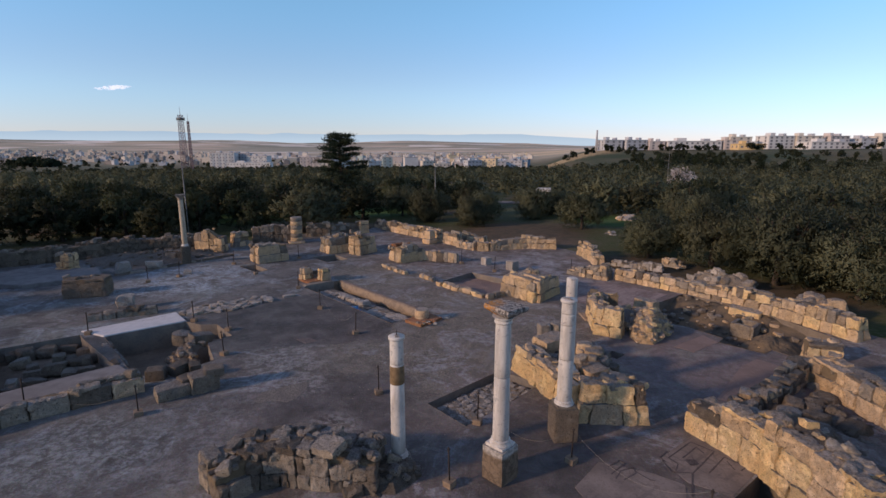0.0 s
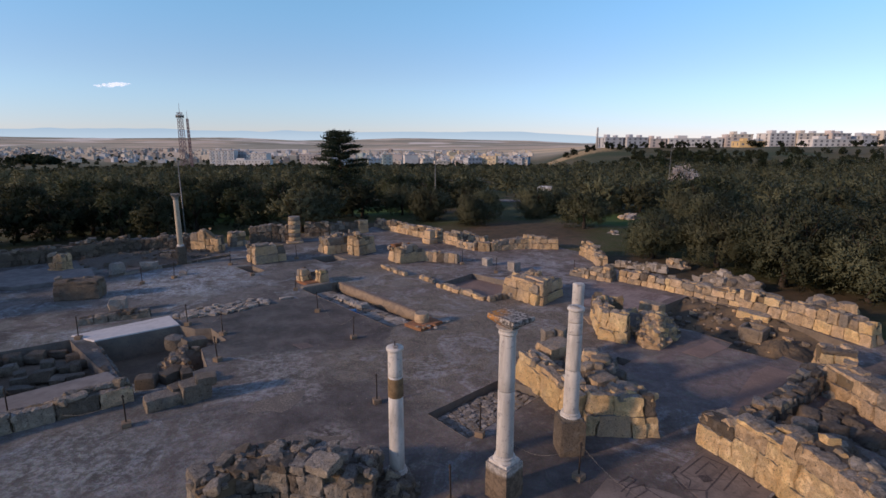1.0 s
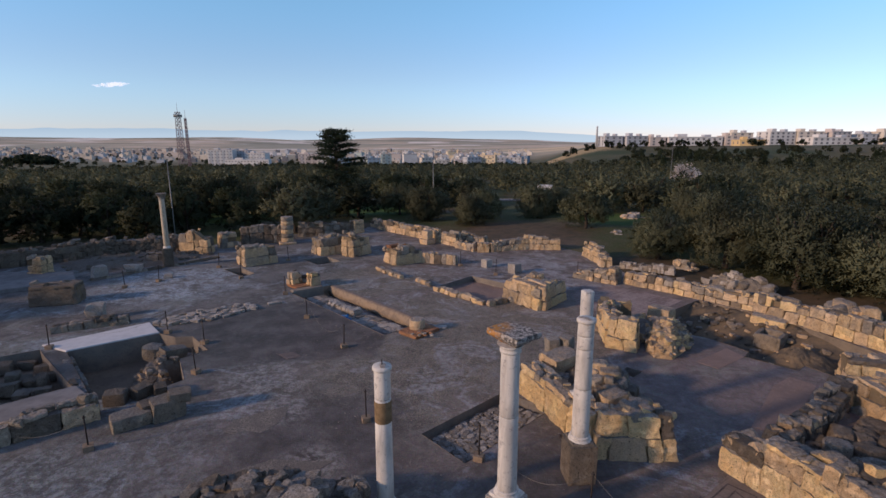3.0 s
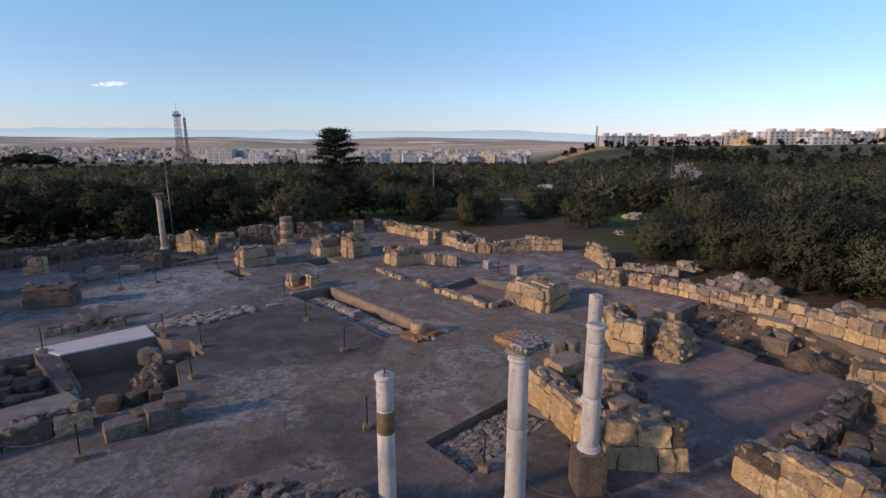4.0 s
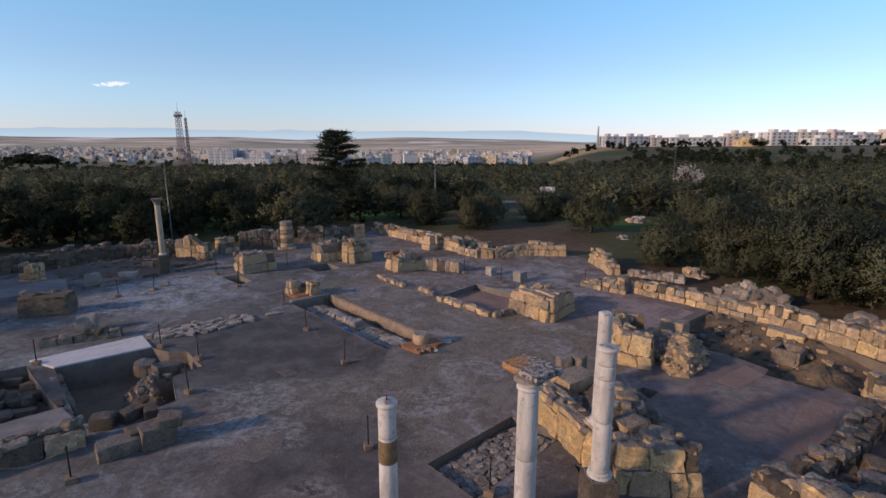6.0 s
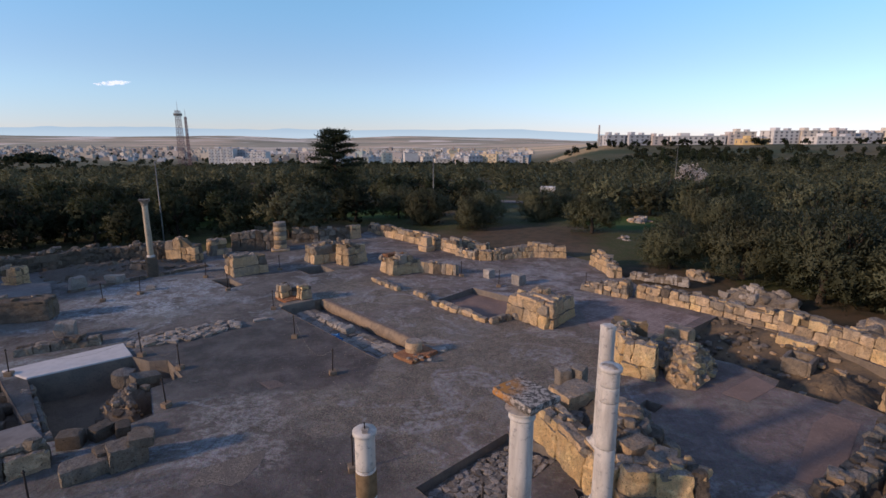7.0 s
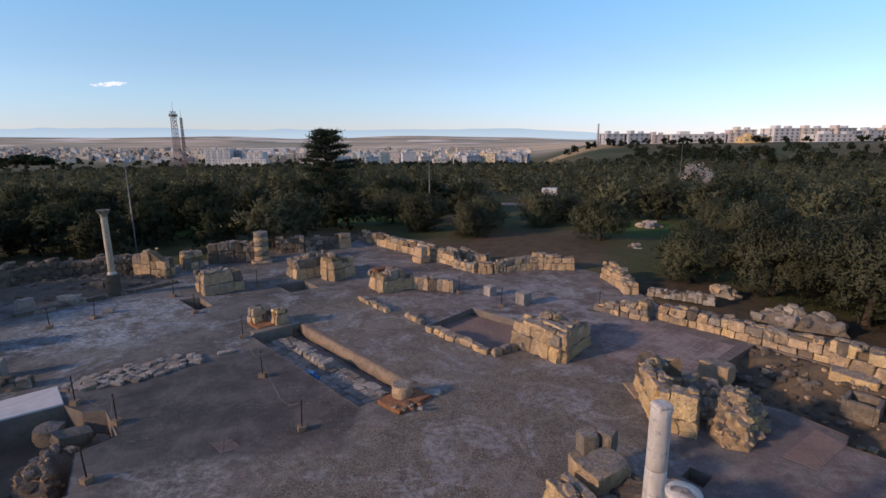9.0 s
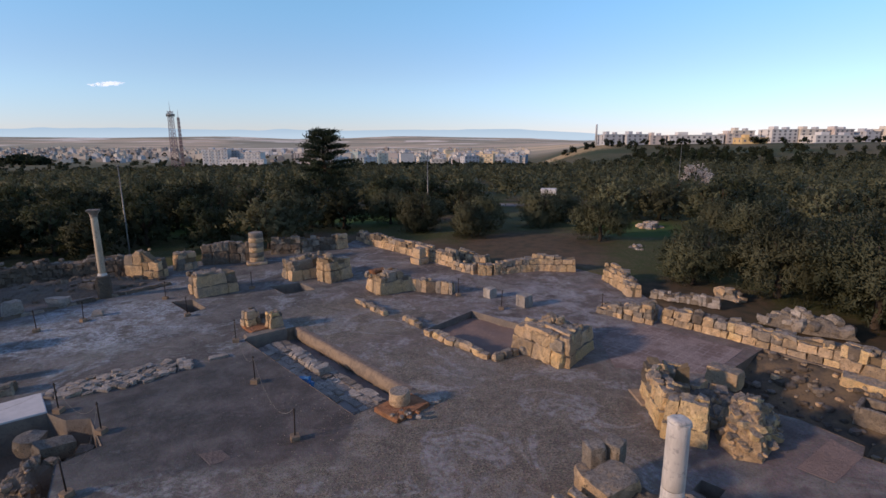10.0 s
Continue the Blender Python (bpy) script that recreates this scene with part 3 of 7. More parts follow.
def fitted_block(cell, spot, seed, seg, material):
    """One masonry block filling a cell (u0, u1, v0, v1, z0, z1) of a wall; spot maps the cell into space."""
    u0, u1, v0, v1, z0, z1 = cell
    size = (u1 - u0, v1 - v0, z1 - z0)
    nx, ny, nz = (max(2, min(11, round(d / seg))) for d in size)
    index, verts, faces = {}, [], []
    shift = Vector((seed * 3.17 % 50, seed * 1.71 % 50, seed * 0.93 % 50))

    def at(i, j, k):
        if (i, j, k) not in index:
            q = Vector((2 * i / nx - 1, 2 * j / ny - 1, 2 * k / nz - 1))
            m = (abs(q.x) ** 22 + abs(q.y) ** 22 + abs(q.z) ** 22) ** (1 / 22)
            q /= m
            p = spot((u0 + u1) / 2 + q.x * (size[0] / 2 - 0.006), (v0 + v1) / 2 + q.y * size[1] / 2, (z0 + z1) / 2 + q.z * (size[2] / 2 - 0.005))
            n1, n2 = noise.noise_vector(p * 3.3 + shift), noise.noise_vector(p * 8.5 + shift)
            wear = max(0.0, noise.noise(p * 3.1 + shift) - 0.05) * (m - 1) * 6.0
            mid = spot((u0 + u1) / 2, (v0 + v1) / 2, (z0 + z1) / 2)
            p = p.lerp(mid, min(0.4, wear)) + Vector(n1) * 0.042 + Vector(n2) * 0.036
            index[(i, j, k)] = len(verts)
            verts.append(p)
        return index[(i, j, k)]

    for i in range(nx):
        for j in range(ny):
            faces.append((at(i, j, 0), at(i, j + 1, 0), at(i + 1, j + 1, 0), at(i + 1, j, 0)))
            faces.append((at(i, j, nz), at(i + 1, j, nz), at(i + 1, j + 1, nz), at(i, j + 1, nz)))
        for k in range(nz):
            faces.append((at(i, 0, k), at(i + 1, 0, k), at(i + 1, 0, k + 1), at(i, 0, k + 1)))
            faces.append((at(i, ny, k), at(i, ny, k + 1), at(i + 1, ny, k + 1), at(i + 1, ny, k)))
    for j in range(ny):
        for k in range(nz):
            faces.append((at(0, j, k), at(0, j, k + 1), at(0, j + 1, k + 1), at(0, j + 1, k)))
            faces.append((at(nx, j, k), at(nx, j + 1, k), at(nx, j + 1, k + 1), at(nx, j, k + 1)))
    me = mesh_from("stone", verts, faces, material, True)
    me.set_sharp_from_angle(angle=radians(14))
    return me


def ruin_wall(pts, thick, heights, label, mats=("ochre",), fill="ochre_fill", block=0.55, course=0.36, seed=0, top=0.8, name="ruined_wall", z=0.0, group="ruined walls", jag=0.14, miss=0.10, batter=0.06, cap=("grey", "grey", "dark")):
    """A broken wall: close-fitted worn blocks on both faces, a rubble core and loose stones on its ragged top."""
    rng = random.Random(seed * 77 + 5)
    o = Vector((*pts[0], z))
    t = thing(name, o, label, "ruined wall", group)
    part("core", core_mesh(pts, thick, heights, fill, seed, inset=0.13, jag=0.08), t)
    seg = 0.072 if pts[0][1] < 28 else 0.105
    count = 0
    for index, ((a, b), (ha, hb)) in enumerate(zip(zip(pts, pts[1:]), zip(heights, heights[1:]))):
        a2, b2 = Vector(a) - o.xy, Vector(b) - o.xy
        length = (b2 - a2).length
        d = (b2 - a2) / length
        s = Vector((-d.y, d.x))
        hmax = max(ha, hb)
        first, last = index == 0, index == len(pts) - 2
        u_from, u_to = 0.0, length
        if not first and abs(d.angle((Vector(pts[index]) - Vector(pts[index - 1])).normalized())) > 0.6:
            u_from = -thick * 0.45
        if not last and abs(d.angle((Vector(pts[index + 2]) - Vector(pts[index + 1])).normalized())) > 0.6:
            u_to = length + thick * 0.45

        def spot(u, v, zz):
            spread = batter * (1 - zz / hmax)
            if (first and u < length * 0.5) or (last and u > length * 0.5):
                u += spread * 2 * (u / length - 0.5)
            p = a2 + d * u + s * (v + spread * 2 * v / thick)
            p = Vector((p.x, p.y, zz))
            w = Vector(noise.noise_vector((p + o) * 0.9)) * 0.06
            return p + Vector((w.x, w.y, w.z * 0.8 if zz > 0.1 else 0.0))

        def top_at(u):
            p = a2 + d * u + o.xy
            return ha + (hb - ha) * u / length + jag * (noise.noise(Vector((p.x * 1.1, p.y * 1.1, seed))) * 1.3 + noise.noise(Vector((p.x * 3.1, p.y * 3.1, seed))) * 0.6)

        levels, zz = [], -0.03
        while zz < hmax + jag:
            levels.append((zz, zz + course * rng.uniform(0.75, 1.5)))
            zz = levels[-1][1]
        for side in (-1, 1):
            for z0, z1 in levels:
                u = u_from
                while u < u_to - 0.05:
                    w = block * rng.choice((0.5, 0.7, 0.9, 1.0, 1.2, 1.5))
                    if u_to - u - w < block * 0.4:
                        w = u_to - u
                    room = top_at(min(length, max(0.0, u + w / 2))) + rng.uniform(-0.4, 0.25) * jag - z0
                    if room > 0.10 and not (z0 > 0.35 * hmax and rng.random() < miss):
                        over = z1 - z0 > room - 0.08
                        zt = z0 + room if over and room < (z1 - z0) * 1.35 else z1
                        depth = thick * rng.uniform(0.36, 0.52)
                        edge = thick / 2 + rng.uniform(-0.02, 0.012)
                        v0, v1 = (edge - depth, edge) if side > 0 else (-edge, depth - edge)
                        part("stone", fitted_block((u, u + w, v0, v1, z0, zt), spot, seed * 31 + count, seg, rng.choice(cap) if over and rng.random() < 0.3 else rng.choice(mats)), t)
                        count += 1
                    u += w
        # loose stones along the broken top
        for _ in range(int(length * top * thick * 9)):
            u = rng.uniform(0, length)
            p = a2 + d * u + s * rng.uniform(-0.40, 0.40) * thick
            k = rng.choice((0.10, 0.14, 0.18, 0.24, 0.32))
            part("stone", pick(rng, "lump", mats + ("grey", "grey", "grey")), t, (p.x, p.y, top_at(u) - 0.14 - k * 0.2 + rng.uniform(-0.04, 0.03)), (rng.uniform(-0.4, 0.4), rng.uniform(-0.4, 0.4), rng.uniform(0, 6.3)), (k * rng.uniform(1, 1.5), k, k * rng.uniform(0.6, 1)))
    return t


def heap(poly, label, count, size, height, mats=("grey", "ochre"), seed=0, z=0.0, name="rubble_heap", kind="lump", soil="grey", steep=2.2):
    """Fallen stones half sunk in a rough mound."""
    rng = random.Random(seed * 31 + 9)
    cx, cy = sum(p[0] for p in poly) / len(poly), sum(p[1] for p in poly) / len(poly)
    t = thing(name, (cx, cy, z), label, "rubble")
    rim = []
    for i, p in enumerate(poly):
        q = poly[(i + 1) % len(poly)]
        k = max(2, int(math.dist(p, q) / 0.22))
        rim += [(p[0] + (q[0] - p[0]) * f / k - cx, p[1] + (q[1] - p[1]) * f / k - cy) for f in range(k)]
    angles = [math.atan2(y, x) for x, y in rim]

    def surface(x, y):
        """Height of the mound over a place, from its own centre."""
        a, r = math.atan2(y, x), math.hypot(x, y)
        k = min(range(len(rim)), key=lambda i: abs((angles[i] - a + math.pi) % (2 * math.pi) - math.pi))
        f = min(1.0, r / max(0.05, math.hypot(*rim[k])))
        q = Vector((x + cx, y + cy, seed))
        rough = noise.noise(q * 1.9) * 0.13 + abs(noise.noise(q * 4.3)) * 0.14 + noise.noise(q * 9.0) * 0.05
        return height * 0.6 * (1 - f ** steep) + rough * (0.35 + 0.65 * height) * (1 - f ** 4) - 0.06 * f

    rings, m = 12, len(rim)
    verts = [(0, 0, surface(0.001, 0))]
    for r in range(1, rings + 1):
        for x, y in rim:
            verts.append((x * r / rings, y * r / rings, surface(x * r / rings, y * r / rings)))
    faces = [(0, 1 + k, 1 + (k + 1) % m) for k in range(m)]
    for r in range(rings - 1):
        for k in range(m):
            a, b = 1 + r * m + k, 1 + r * m + (k + 1) % m
            faces.append((a, a + m, b + m, b))
    part("mound", mesh_from("mound", verts, faces, soil), t)
    placed = 0
    xs, ys = [p[0] for p in poly], [p[1] for p in poly]
    while placed < count:
        x, y = rng.uniform(min(xs), max(xs)), rng.uniform(min(ys), max(ys))
        if not inside(x, y, poly):
            continue
        placed += 1
        k = size * rng.choice((0.4, 0.6, 0.8, 1.0, 1.3))
        dims = (k * rng.uniform(0.9, 1.4), k * rng.uniform(0.8, 1.1), k * rng.uniform(0.6, 0.95))
        part("stone", pick(rng, kind, mats), t, (x - cx, y - cy, surface(x - cx, y - cy) - dims[2] * rng.uniform(0.3, 0.6)), (rng.uniform(-0.4, 0.4), rng.uniform(-0.4, 0.4), rng.uniform(0, 6.3)), dims)
    return t


def inside(x, y, poly):
    hit, j = False, len(poly) - 1
    for i in range(len(poly)):
        (xi, yi), (xj, yj) = poly[i], poly[j]
        if (yi > y) != (yj > y) and x < (xj - xi) * (y - yi) / (yj - yi) + xi:
            hit = not hit
        j = i
    return hit


def slab(name, poly, z0, z1, material, label="", category="", kind="", bevel=0.02, group=""):
    """A prism over a plan polygon, with softened top edges."""
    cx, cy = sum(p[0] for p in poly) / len(poly), sum(p[1] for p in poly) / len(poly)
    m = len(poly)
    verts = [(x - cx, y - cy, 0) for x, y in poly] + [(x - cx, y - cy, z1 - z0 - bevel) for x, y in poly]
    shrink = [((x - cx), (y - cy)) for x, y in poly]
    verts += [(x * (1 - bevel / max(0.2, math.hypot(x, y))), y * (1 - bevel / max(0.2, math.hypot(x, y))), z1 - z0) for x, y in shrink]
    faces = [tuple(reversed(range(m))), tuple(range(2 * m, 3 * m))]
    for k in range(m):
        j = (k + 1) % m
        faces += [(k, j, m + j, m + k), (m + k, m + j, 2 * m + j, 2 * m + k)]
    return solid(name, mesh_from(name, verts, faces, material), (cx, cy, z0), label=label, category=category, kind=kind, group=group)


def joined_boxes(name, boxes, material):
    """Many boxes (cx, cy, cz, sx, sy, sz) in one mesh."""
    verts, faces = [], []
    for cx, cy, cz, sx, sy, sz in boxes:
        b = len(verts)
        verts += [(cx + dx * sx / 2, cy + dy * sy / 2, cz + dz * sz / 2) for dz in (-1, 1) for dy in (-1, 1) for dx in (-1, 1)]
        faces += [tuple(b + i for i in f) for f in ((0, 2, 3, 1), (4, 5, 7, 6), (0, 1, 5, 4), (2, 6, 7, 3), (0, 4, 6, 2), (1, 3, 7, 5))]
    return mesh_from(name, verts, faces, material)


def tube(points, r, sides=5):
    """Vertices and faces of a thin tube along points, tapering if r is a list."""
    verts, faces = [], []
    rs = r if isinstance(r, (list, tuple)) else [r] * len(points)
    for i, p in enumerate(points):
        d = (Vector(points[min(i + 1, len(points) - 1)]) - Vector(points[max(i - 1, 0)])).normalized()
        q = d.to_track_quat("Z", "Y")
        for k in range(sides):
            a = 2 * math.pi * k / sides
            verts.append(tuple(Vector(p) + q @ Vector((math.cos(a) * rs[i], math.sin(a) * rs[i], 0))))
    for i in range(len(points) - 1):
        for k in range(sides):
            j = (k + 1) % sides
            faces.append((i * sides + k, i * sides + j, (i + 1) * sides + j, (i + 1) * sides + k))
    faces.append(tuple(reversed(range(sides))))
    faces.append(tuple((len(points) - 1) * sides + k for k in range(sides)))
    return verts, faces


# ---- the ground and the excavated floor ----
SITE = [(-36, 0), (-33, 24), (-29.5, 31.5), (-20.5, 37.8), (-17.2, 41), (-13.8, 44.6), (-8.6, 46.4), (-8.0, 49.6), (-5.6, 47.6), (1.2, 40.2), (3, 38.3), (8.4, 39.2), (10.2, 36.6), (10.7, 32.5), (11.0, 29.4), (16.2, 24.2), (18.4, 20.2), (17, 12), (14, 2), (5, -8), (-20, -10)]
PITS = {
    "pit_rubble": ([(-0.12, 14.02), (1.05, 12.79), (3.63, 15.51), (2.21, 16.4)], 0.27),
    "trench": ([(-8.1, 26.82), (-2.28, 21.1), (-0.72, 22.66), (-6.48, 28.42)], 0.56),
    "pit_deep": ([(-14.0, 18.92), (-10.35, 15.4), (-9.0, 15.9), (-8.3, 16.9), (-9.38, 18.5), (-8.77, 19.35), (-10.08, 20.67), (-10.75, 20.55), (-11.63, 20.92)], 1.0),
    "pit_masonry": ([(-17.4, 17.4), (-13.85, 13.95), (-11.6, 16.2), (-14.5, 18.5), (-15.2, 19.1)], 0.55),
    "dig": ([(12.76, 26.46), (10.8, 24.75), (9.7, 23.0), (9.95, 21.9), (10.85, 21.3), (11.7, 19.95), (11.3, 19.5), (12.5, 18.4), (13.0, 18.8), (13.55, 17.8), (14.7, 17.6), (16.4, 20.0), (15.2, 23.6)], 1.1),
    "sunken_room": ([(-0.75, 28.05), (1.42, 30.75), (4.75, 27.9), (3.0, 26.5), (2.2, 25.25)], 0.32),
    "pit_back": ([(-14.14, 31.79), (-12.22, 30.07), (-11.75, 30.8), (-13.2, 32.2)], 0.7),
    "pit_arch": ([(-10.02, 34.69), (-8.61, 33.2), (-7.3, 34.2), (-8.6, 35.6)], 0.5),
    "floor_hole": ([(6.74, 18.45), (7.13, 18.10), (6.70, 17.66), (6.37, 18.09)], 0.35),
    "notch": ([(3.58, 14.20), (3.80, 14.10), (3.86, 13.50), (3.66, 13.45)], 0.4),
    "drop_corner": ([(8.31, 11.1), (7.12, 10.1), (7.8, 8.9), (9.2, 8.9)], 0.8),
}


def terrain(x, y):
    """Height of the land round the site."""
    r = math.hypot(x, y - 20)
    az = math.degrees(math.atan2(x, y + 1e-6))
    if r < 45:
        base = 0.0
    else:
        right = min(1.0, max(0.0, (az - 6) / 9))
        right = right * right * (3 - 2 * right)
        lo = np.interp(r, [45, 120, 190, 250, 600, 1000, 2000, 3200, 4600], [0, -1.0, -2.6, -5.5, -17, -16, -4, 20, 66])
        hi = np.interp(r, [45, 120, 250, 335, 420, 600, 1000, 4600], [0, -1.8, 0.5, 6.4, 7.8, 6, 2, 20])
        base = lo * (1 - right) + hi * right
        if abs(az) > 70:
            base *= 0.3
    n1 = noise.noise(Vector((x * 0.05, y * 0.05, 3))) * 0.35 + noise.noise(Vector((x * 0.3, y * 0.3, 7))) * 0.10
    if r > 900:
        n1 += noise.noise(Vector((x * 0.0010, y * 0.0010, 1))) * (r - 900) * 0.010
    return base + n1 - 0.12


def build_ground():
    xs, ys, faces = [], [], []
    radii = [0.0]
    step = 1.0
    while radii[-1] < 4750:
        radii.append(radii[-1] + step)
        if radii[-1] > 50:
            step *= 1.07
    sides = 220
    cx, cy = -4.0, 20.0
    verts = []
    shrunk = [(cx + (x - cx) * 0.965, cy + (y - cy) * 0.965) for x, y in SITE]
    for r in radii[1:]:
        for k in range(sides):
            a = 2 * math.pi * k / sides
            x, y = cx + r * math.cos(a), cy + r * math.sin(a)
            z = terrain(x, y)
            if r < 60 and inside(x, y, shrunk):
                z = -2.2
            verts.append((x, y, z))
    verts.append((cx, cy, -2.2))
    for i in range(len(radii) - 2):
        for k in range(sides):
            j = (k + 1) % sides
            faces.append((i * sides + k, (i + 1) * sides + k, (i + 1) * sides + j, i * sides + j))
    faces += [(len(verts) - 1, k, (k + 1) % sides) for k in range(sides)]
    return solid("ground", mesh_from("ground", verts, faces, "land", True), label="brown earth and grass rolling off to dry fields", category="ground", kind="structure")


build_ground()


def build_floor():
    from mathutils import geometry
    loops = [SITE] + [p for p, _ in PITS.values()]
    co, edges = [], []
    for loop in loops:
        dense = []
        for i, p in enumerate(loop):
            q = loop[(i + 1) % len(loop)]
            k = max(1, int(math.dist(p, q) / 1.2))
            dense += [(p[0] + (q[0] - p[0]) * f / k, p[1] + (q[1] - p[1]) * f / k) for f in range(k)]
        b = len(co)
        co += [Vector(p) for p in dense]
        edges += [(b + i, b + (i + 1) % len(dense)) for i in range(len(dense))]
    rng = random.Random(4)
    for i in range(-36, 19):
        for j in range(-8, 50):
            co.append(Vector((i + rng.uniform(0.2, 0.8), j + rng.uniform(0.2, 0.8))))
    v, _, f, *_ = geometry.delaunay_2d_cdt(co, edges, [], 0, 1e-4)
    faces = []
    for tri in f:
        c = sum((v[i] for i in tri), Vector((0, 0))) / len(tri)
        if inside(c.x, c.y, SITE) and not any(inside(c.x, c.y, p) for p, _ in PITS.values()):
            faces.append(tuple(tri))
    rims = [p for p, _ in PITS.values()]
    verts = []
    for p in v:
        # gentle sag, level along the rims
        near = min(abs(p.x - q[0]) + abs(p.y - q[1]) for rim in rims for q in rim)
        verts.append((p.x, p.y, noise.noise(Vector((p.x * 0.35, p.y * 0.35, 0))) * 0.006 * min(1, near / 2)))
    return solid("floor", mesh_from("floor", verts, faces, "floor", True), label="worn dark brown mosaic paving with chalky pale patches", category="floor", kind="structure")


build_floor()


def build_pit(name, poly, depth, side, bottom, label, slope=None):
    """Sides and an uneven bottom for one opening in the floor."""
    from mathutils import geometry
    dense = []
    for i, p in enumerate(poly):
        q = poly[(i + 1) % len(poly)]
        k = max(1, int(math.dist(p, q) / 0.4))
        dense += [(p[0] + (q[0] - p[0]) * f / k, p[1] + (q[1] - p[1]) * f / k) for f in range(k)]
    deep = slope or (lambda x, y: depth)

    def zb(x, y):
        return -deep(x, y) + (0.13 if name == "dig" else 0.07) * noise.noise(Vector((x * 1.6, y * 1.6, depth))) + 0.03 * noise.noise(Vector((x * 5, y * 5, depth)))

    m = len(dense)
    verts, faces = [], []
    for x, y in dense:
        verts.append((x, y, 0.012))
    for x, y in dense:
        verts.append((x, y, zb(x, y) * 0.5 + 0.03 * noise.noise(Vector((x * 3, y * 3, 1)))))
    for x, y in dense:
        verts.append((x, y, zb(x, y) - 0.05))
    for lv in range(2):
        for k in range(m):
            j = (k + 1) % m
            faces.append((lv * m + k, lv * m + j, (lv + 1) * m + j, (lv + 1) * m + k))
    me = mesh_from(name, verts, faces, side)
    solid(name, me, label=label, category="excavation pit", kind="structure")
    co = [Vector(p) for p in dense]
    edges = [(i, (i + 1) % m) for i in range(m)]
    xs, ys = [p[0] for p in poly], [p[1] for p in poly]
    x = min(xs)
    while x < max(xs):
        y = min(ys)
        while y < max(ys):
            if inside(x, y, poly):
                co.append(Vector((x, y)))
            y += 0.3
        x += 0.3
    v, _, f, *_ = geometry.delaunay_2d_cdt(co, edges, [], 0, 1e-4)
    keep = [tuple(t) for t in f if inside(*(sum((v[i] for i in t), Vector((0, 0))) / len(t)), poly)]
    solid(name + "_bottom", mesh_from(name, [(p.x, p.y, zb(p.x, p.y)) for p in v], keep, bottom, True), label=label + ", its uneven bottom", category="excavation pit", kind="structure")


def dig_depth(x, y):
    # rises towards the long boundary wall
    d = ((15.2 - x) + (23.6 - y)) / 1.414
    return 1.1 * min(1.0, max(0.05, d / 3.4))


for key, (poly, depth) in PITS.items():
    side, bottom, label = {
        "pit_rubble": ("mortar", "mortar", "shallow square pit cut into the mosaic floor"),
        "trench": ("curb", "walk", "long narrow trench cut beside the plastered curb"),
        "pit_deep": ("mortar", "pit_earth", "deep dug pit beside the whitewashed wall"),
        "pit_masonry": ("mortar", "pit_earth", "shallow dug room with rows of stones"),
        "dig": ("pit_earth", "dig_earth", "ochre earth dug away along the boundary wall"),
        "sunken_room": ("mortar", "red_floor", "sunken room with a reddish mosaic bed"),
        "pit_back": ("mortar", "pit_earth", "small dark pit beside a pier"),
        "pit_arch": ("mortar", "pit_earth", "small dark pit before the ruined arch"),
        "floor_hole": ("mortar", "pit_earth", "small square hole cut in the paving"),
        "notch": ("mortar", "pit_earth", "narrow dark notch beside the curved wall"),
        "drop_corner": ("pit_earth", "pit_earth", "drop past the corner of the mosaic"),
    }[key]
    build_pit(key, poly, depth, side, bottom, label, dig_depth if key == "dig" else None)


def sheet(name, poly, z, material, label, step=0.5):
    """A thin flush layer of floor over the paving."""
    from mathutils import geometry
    dense = []
    for i, p in enumerate(poly):
        q = poly[(i + 1) % len(poly)]
        k = max(1, int(math.dist(p, q) / step))
        dense += [(p[0] + (q[0] - p[0]) * f / k, p[1] + (q[1] - p[1]) * f / k) for f in range(k)]
    m = len(dense)
    top = [(x, y, z) for x, y in dense]
    low = [(x, y, -0.05) for x, y in dense]
    faces = [tuple(range(m))] + [(k, m + k, m + (k + 1) % m, (k + 1) % m) for k in range(m)]
    return solid(name, mesh_from(name, top + low, faces, material), label=label, category="floor", kind="structure")


right_panel = sheet("mosaic_panel", [(6.0, 11.5), (7.25, 12.6), (8.25, 11.15), (7.1, 10.15), (6.3, 10.6)], 0.008, "mosaic", "mosaic panel with dark interlaced outlines")
sheet("lattice_floor", [(6.5, 24.6), (6.6, 26.9), (7.3, 28.2), (9.2, 28.9), (11.9, 26.3), (10.75, 25.2), (9.5, 24.2)], 0.012, "lattice", "worn mosaic with a faint diagonal lattice")
sheet("floor_patch", [(9.33, 19.0), (11.06, 20.3), (11.3, 19.5), (9.86, 18.44)], 0.008, "red_floor", "bare reddish patch in the terrace floor")
sheet("floor_patch", [(8.96, 14.75), (11.05, 17.28), (11.95, 17.9), (12.4, 17.3), (9.64, 14.34)], 0.008, "red_floor", "bare reddish strip in the terrace floor")
left_panel = sheet("mosaic_panel", [(3.6, 10.3), (4.4, 11.3), (5.6, 10.9), (6.2, 10.5), (5.8, 9.4), (4.0, 9.2)], 0.008, "mosaic", "mosaic panel with dark interlaced outlines")



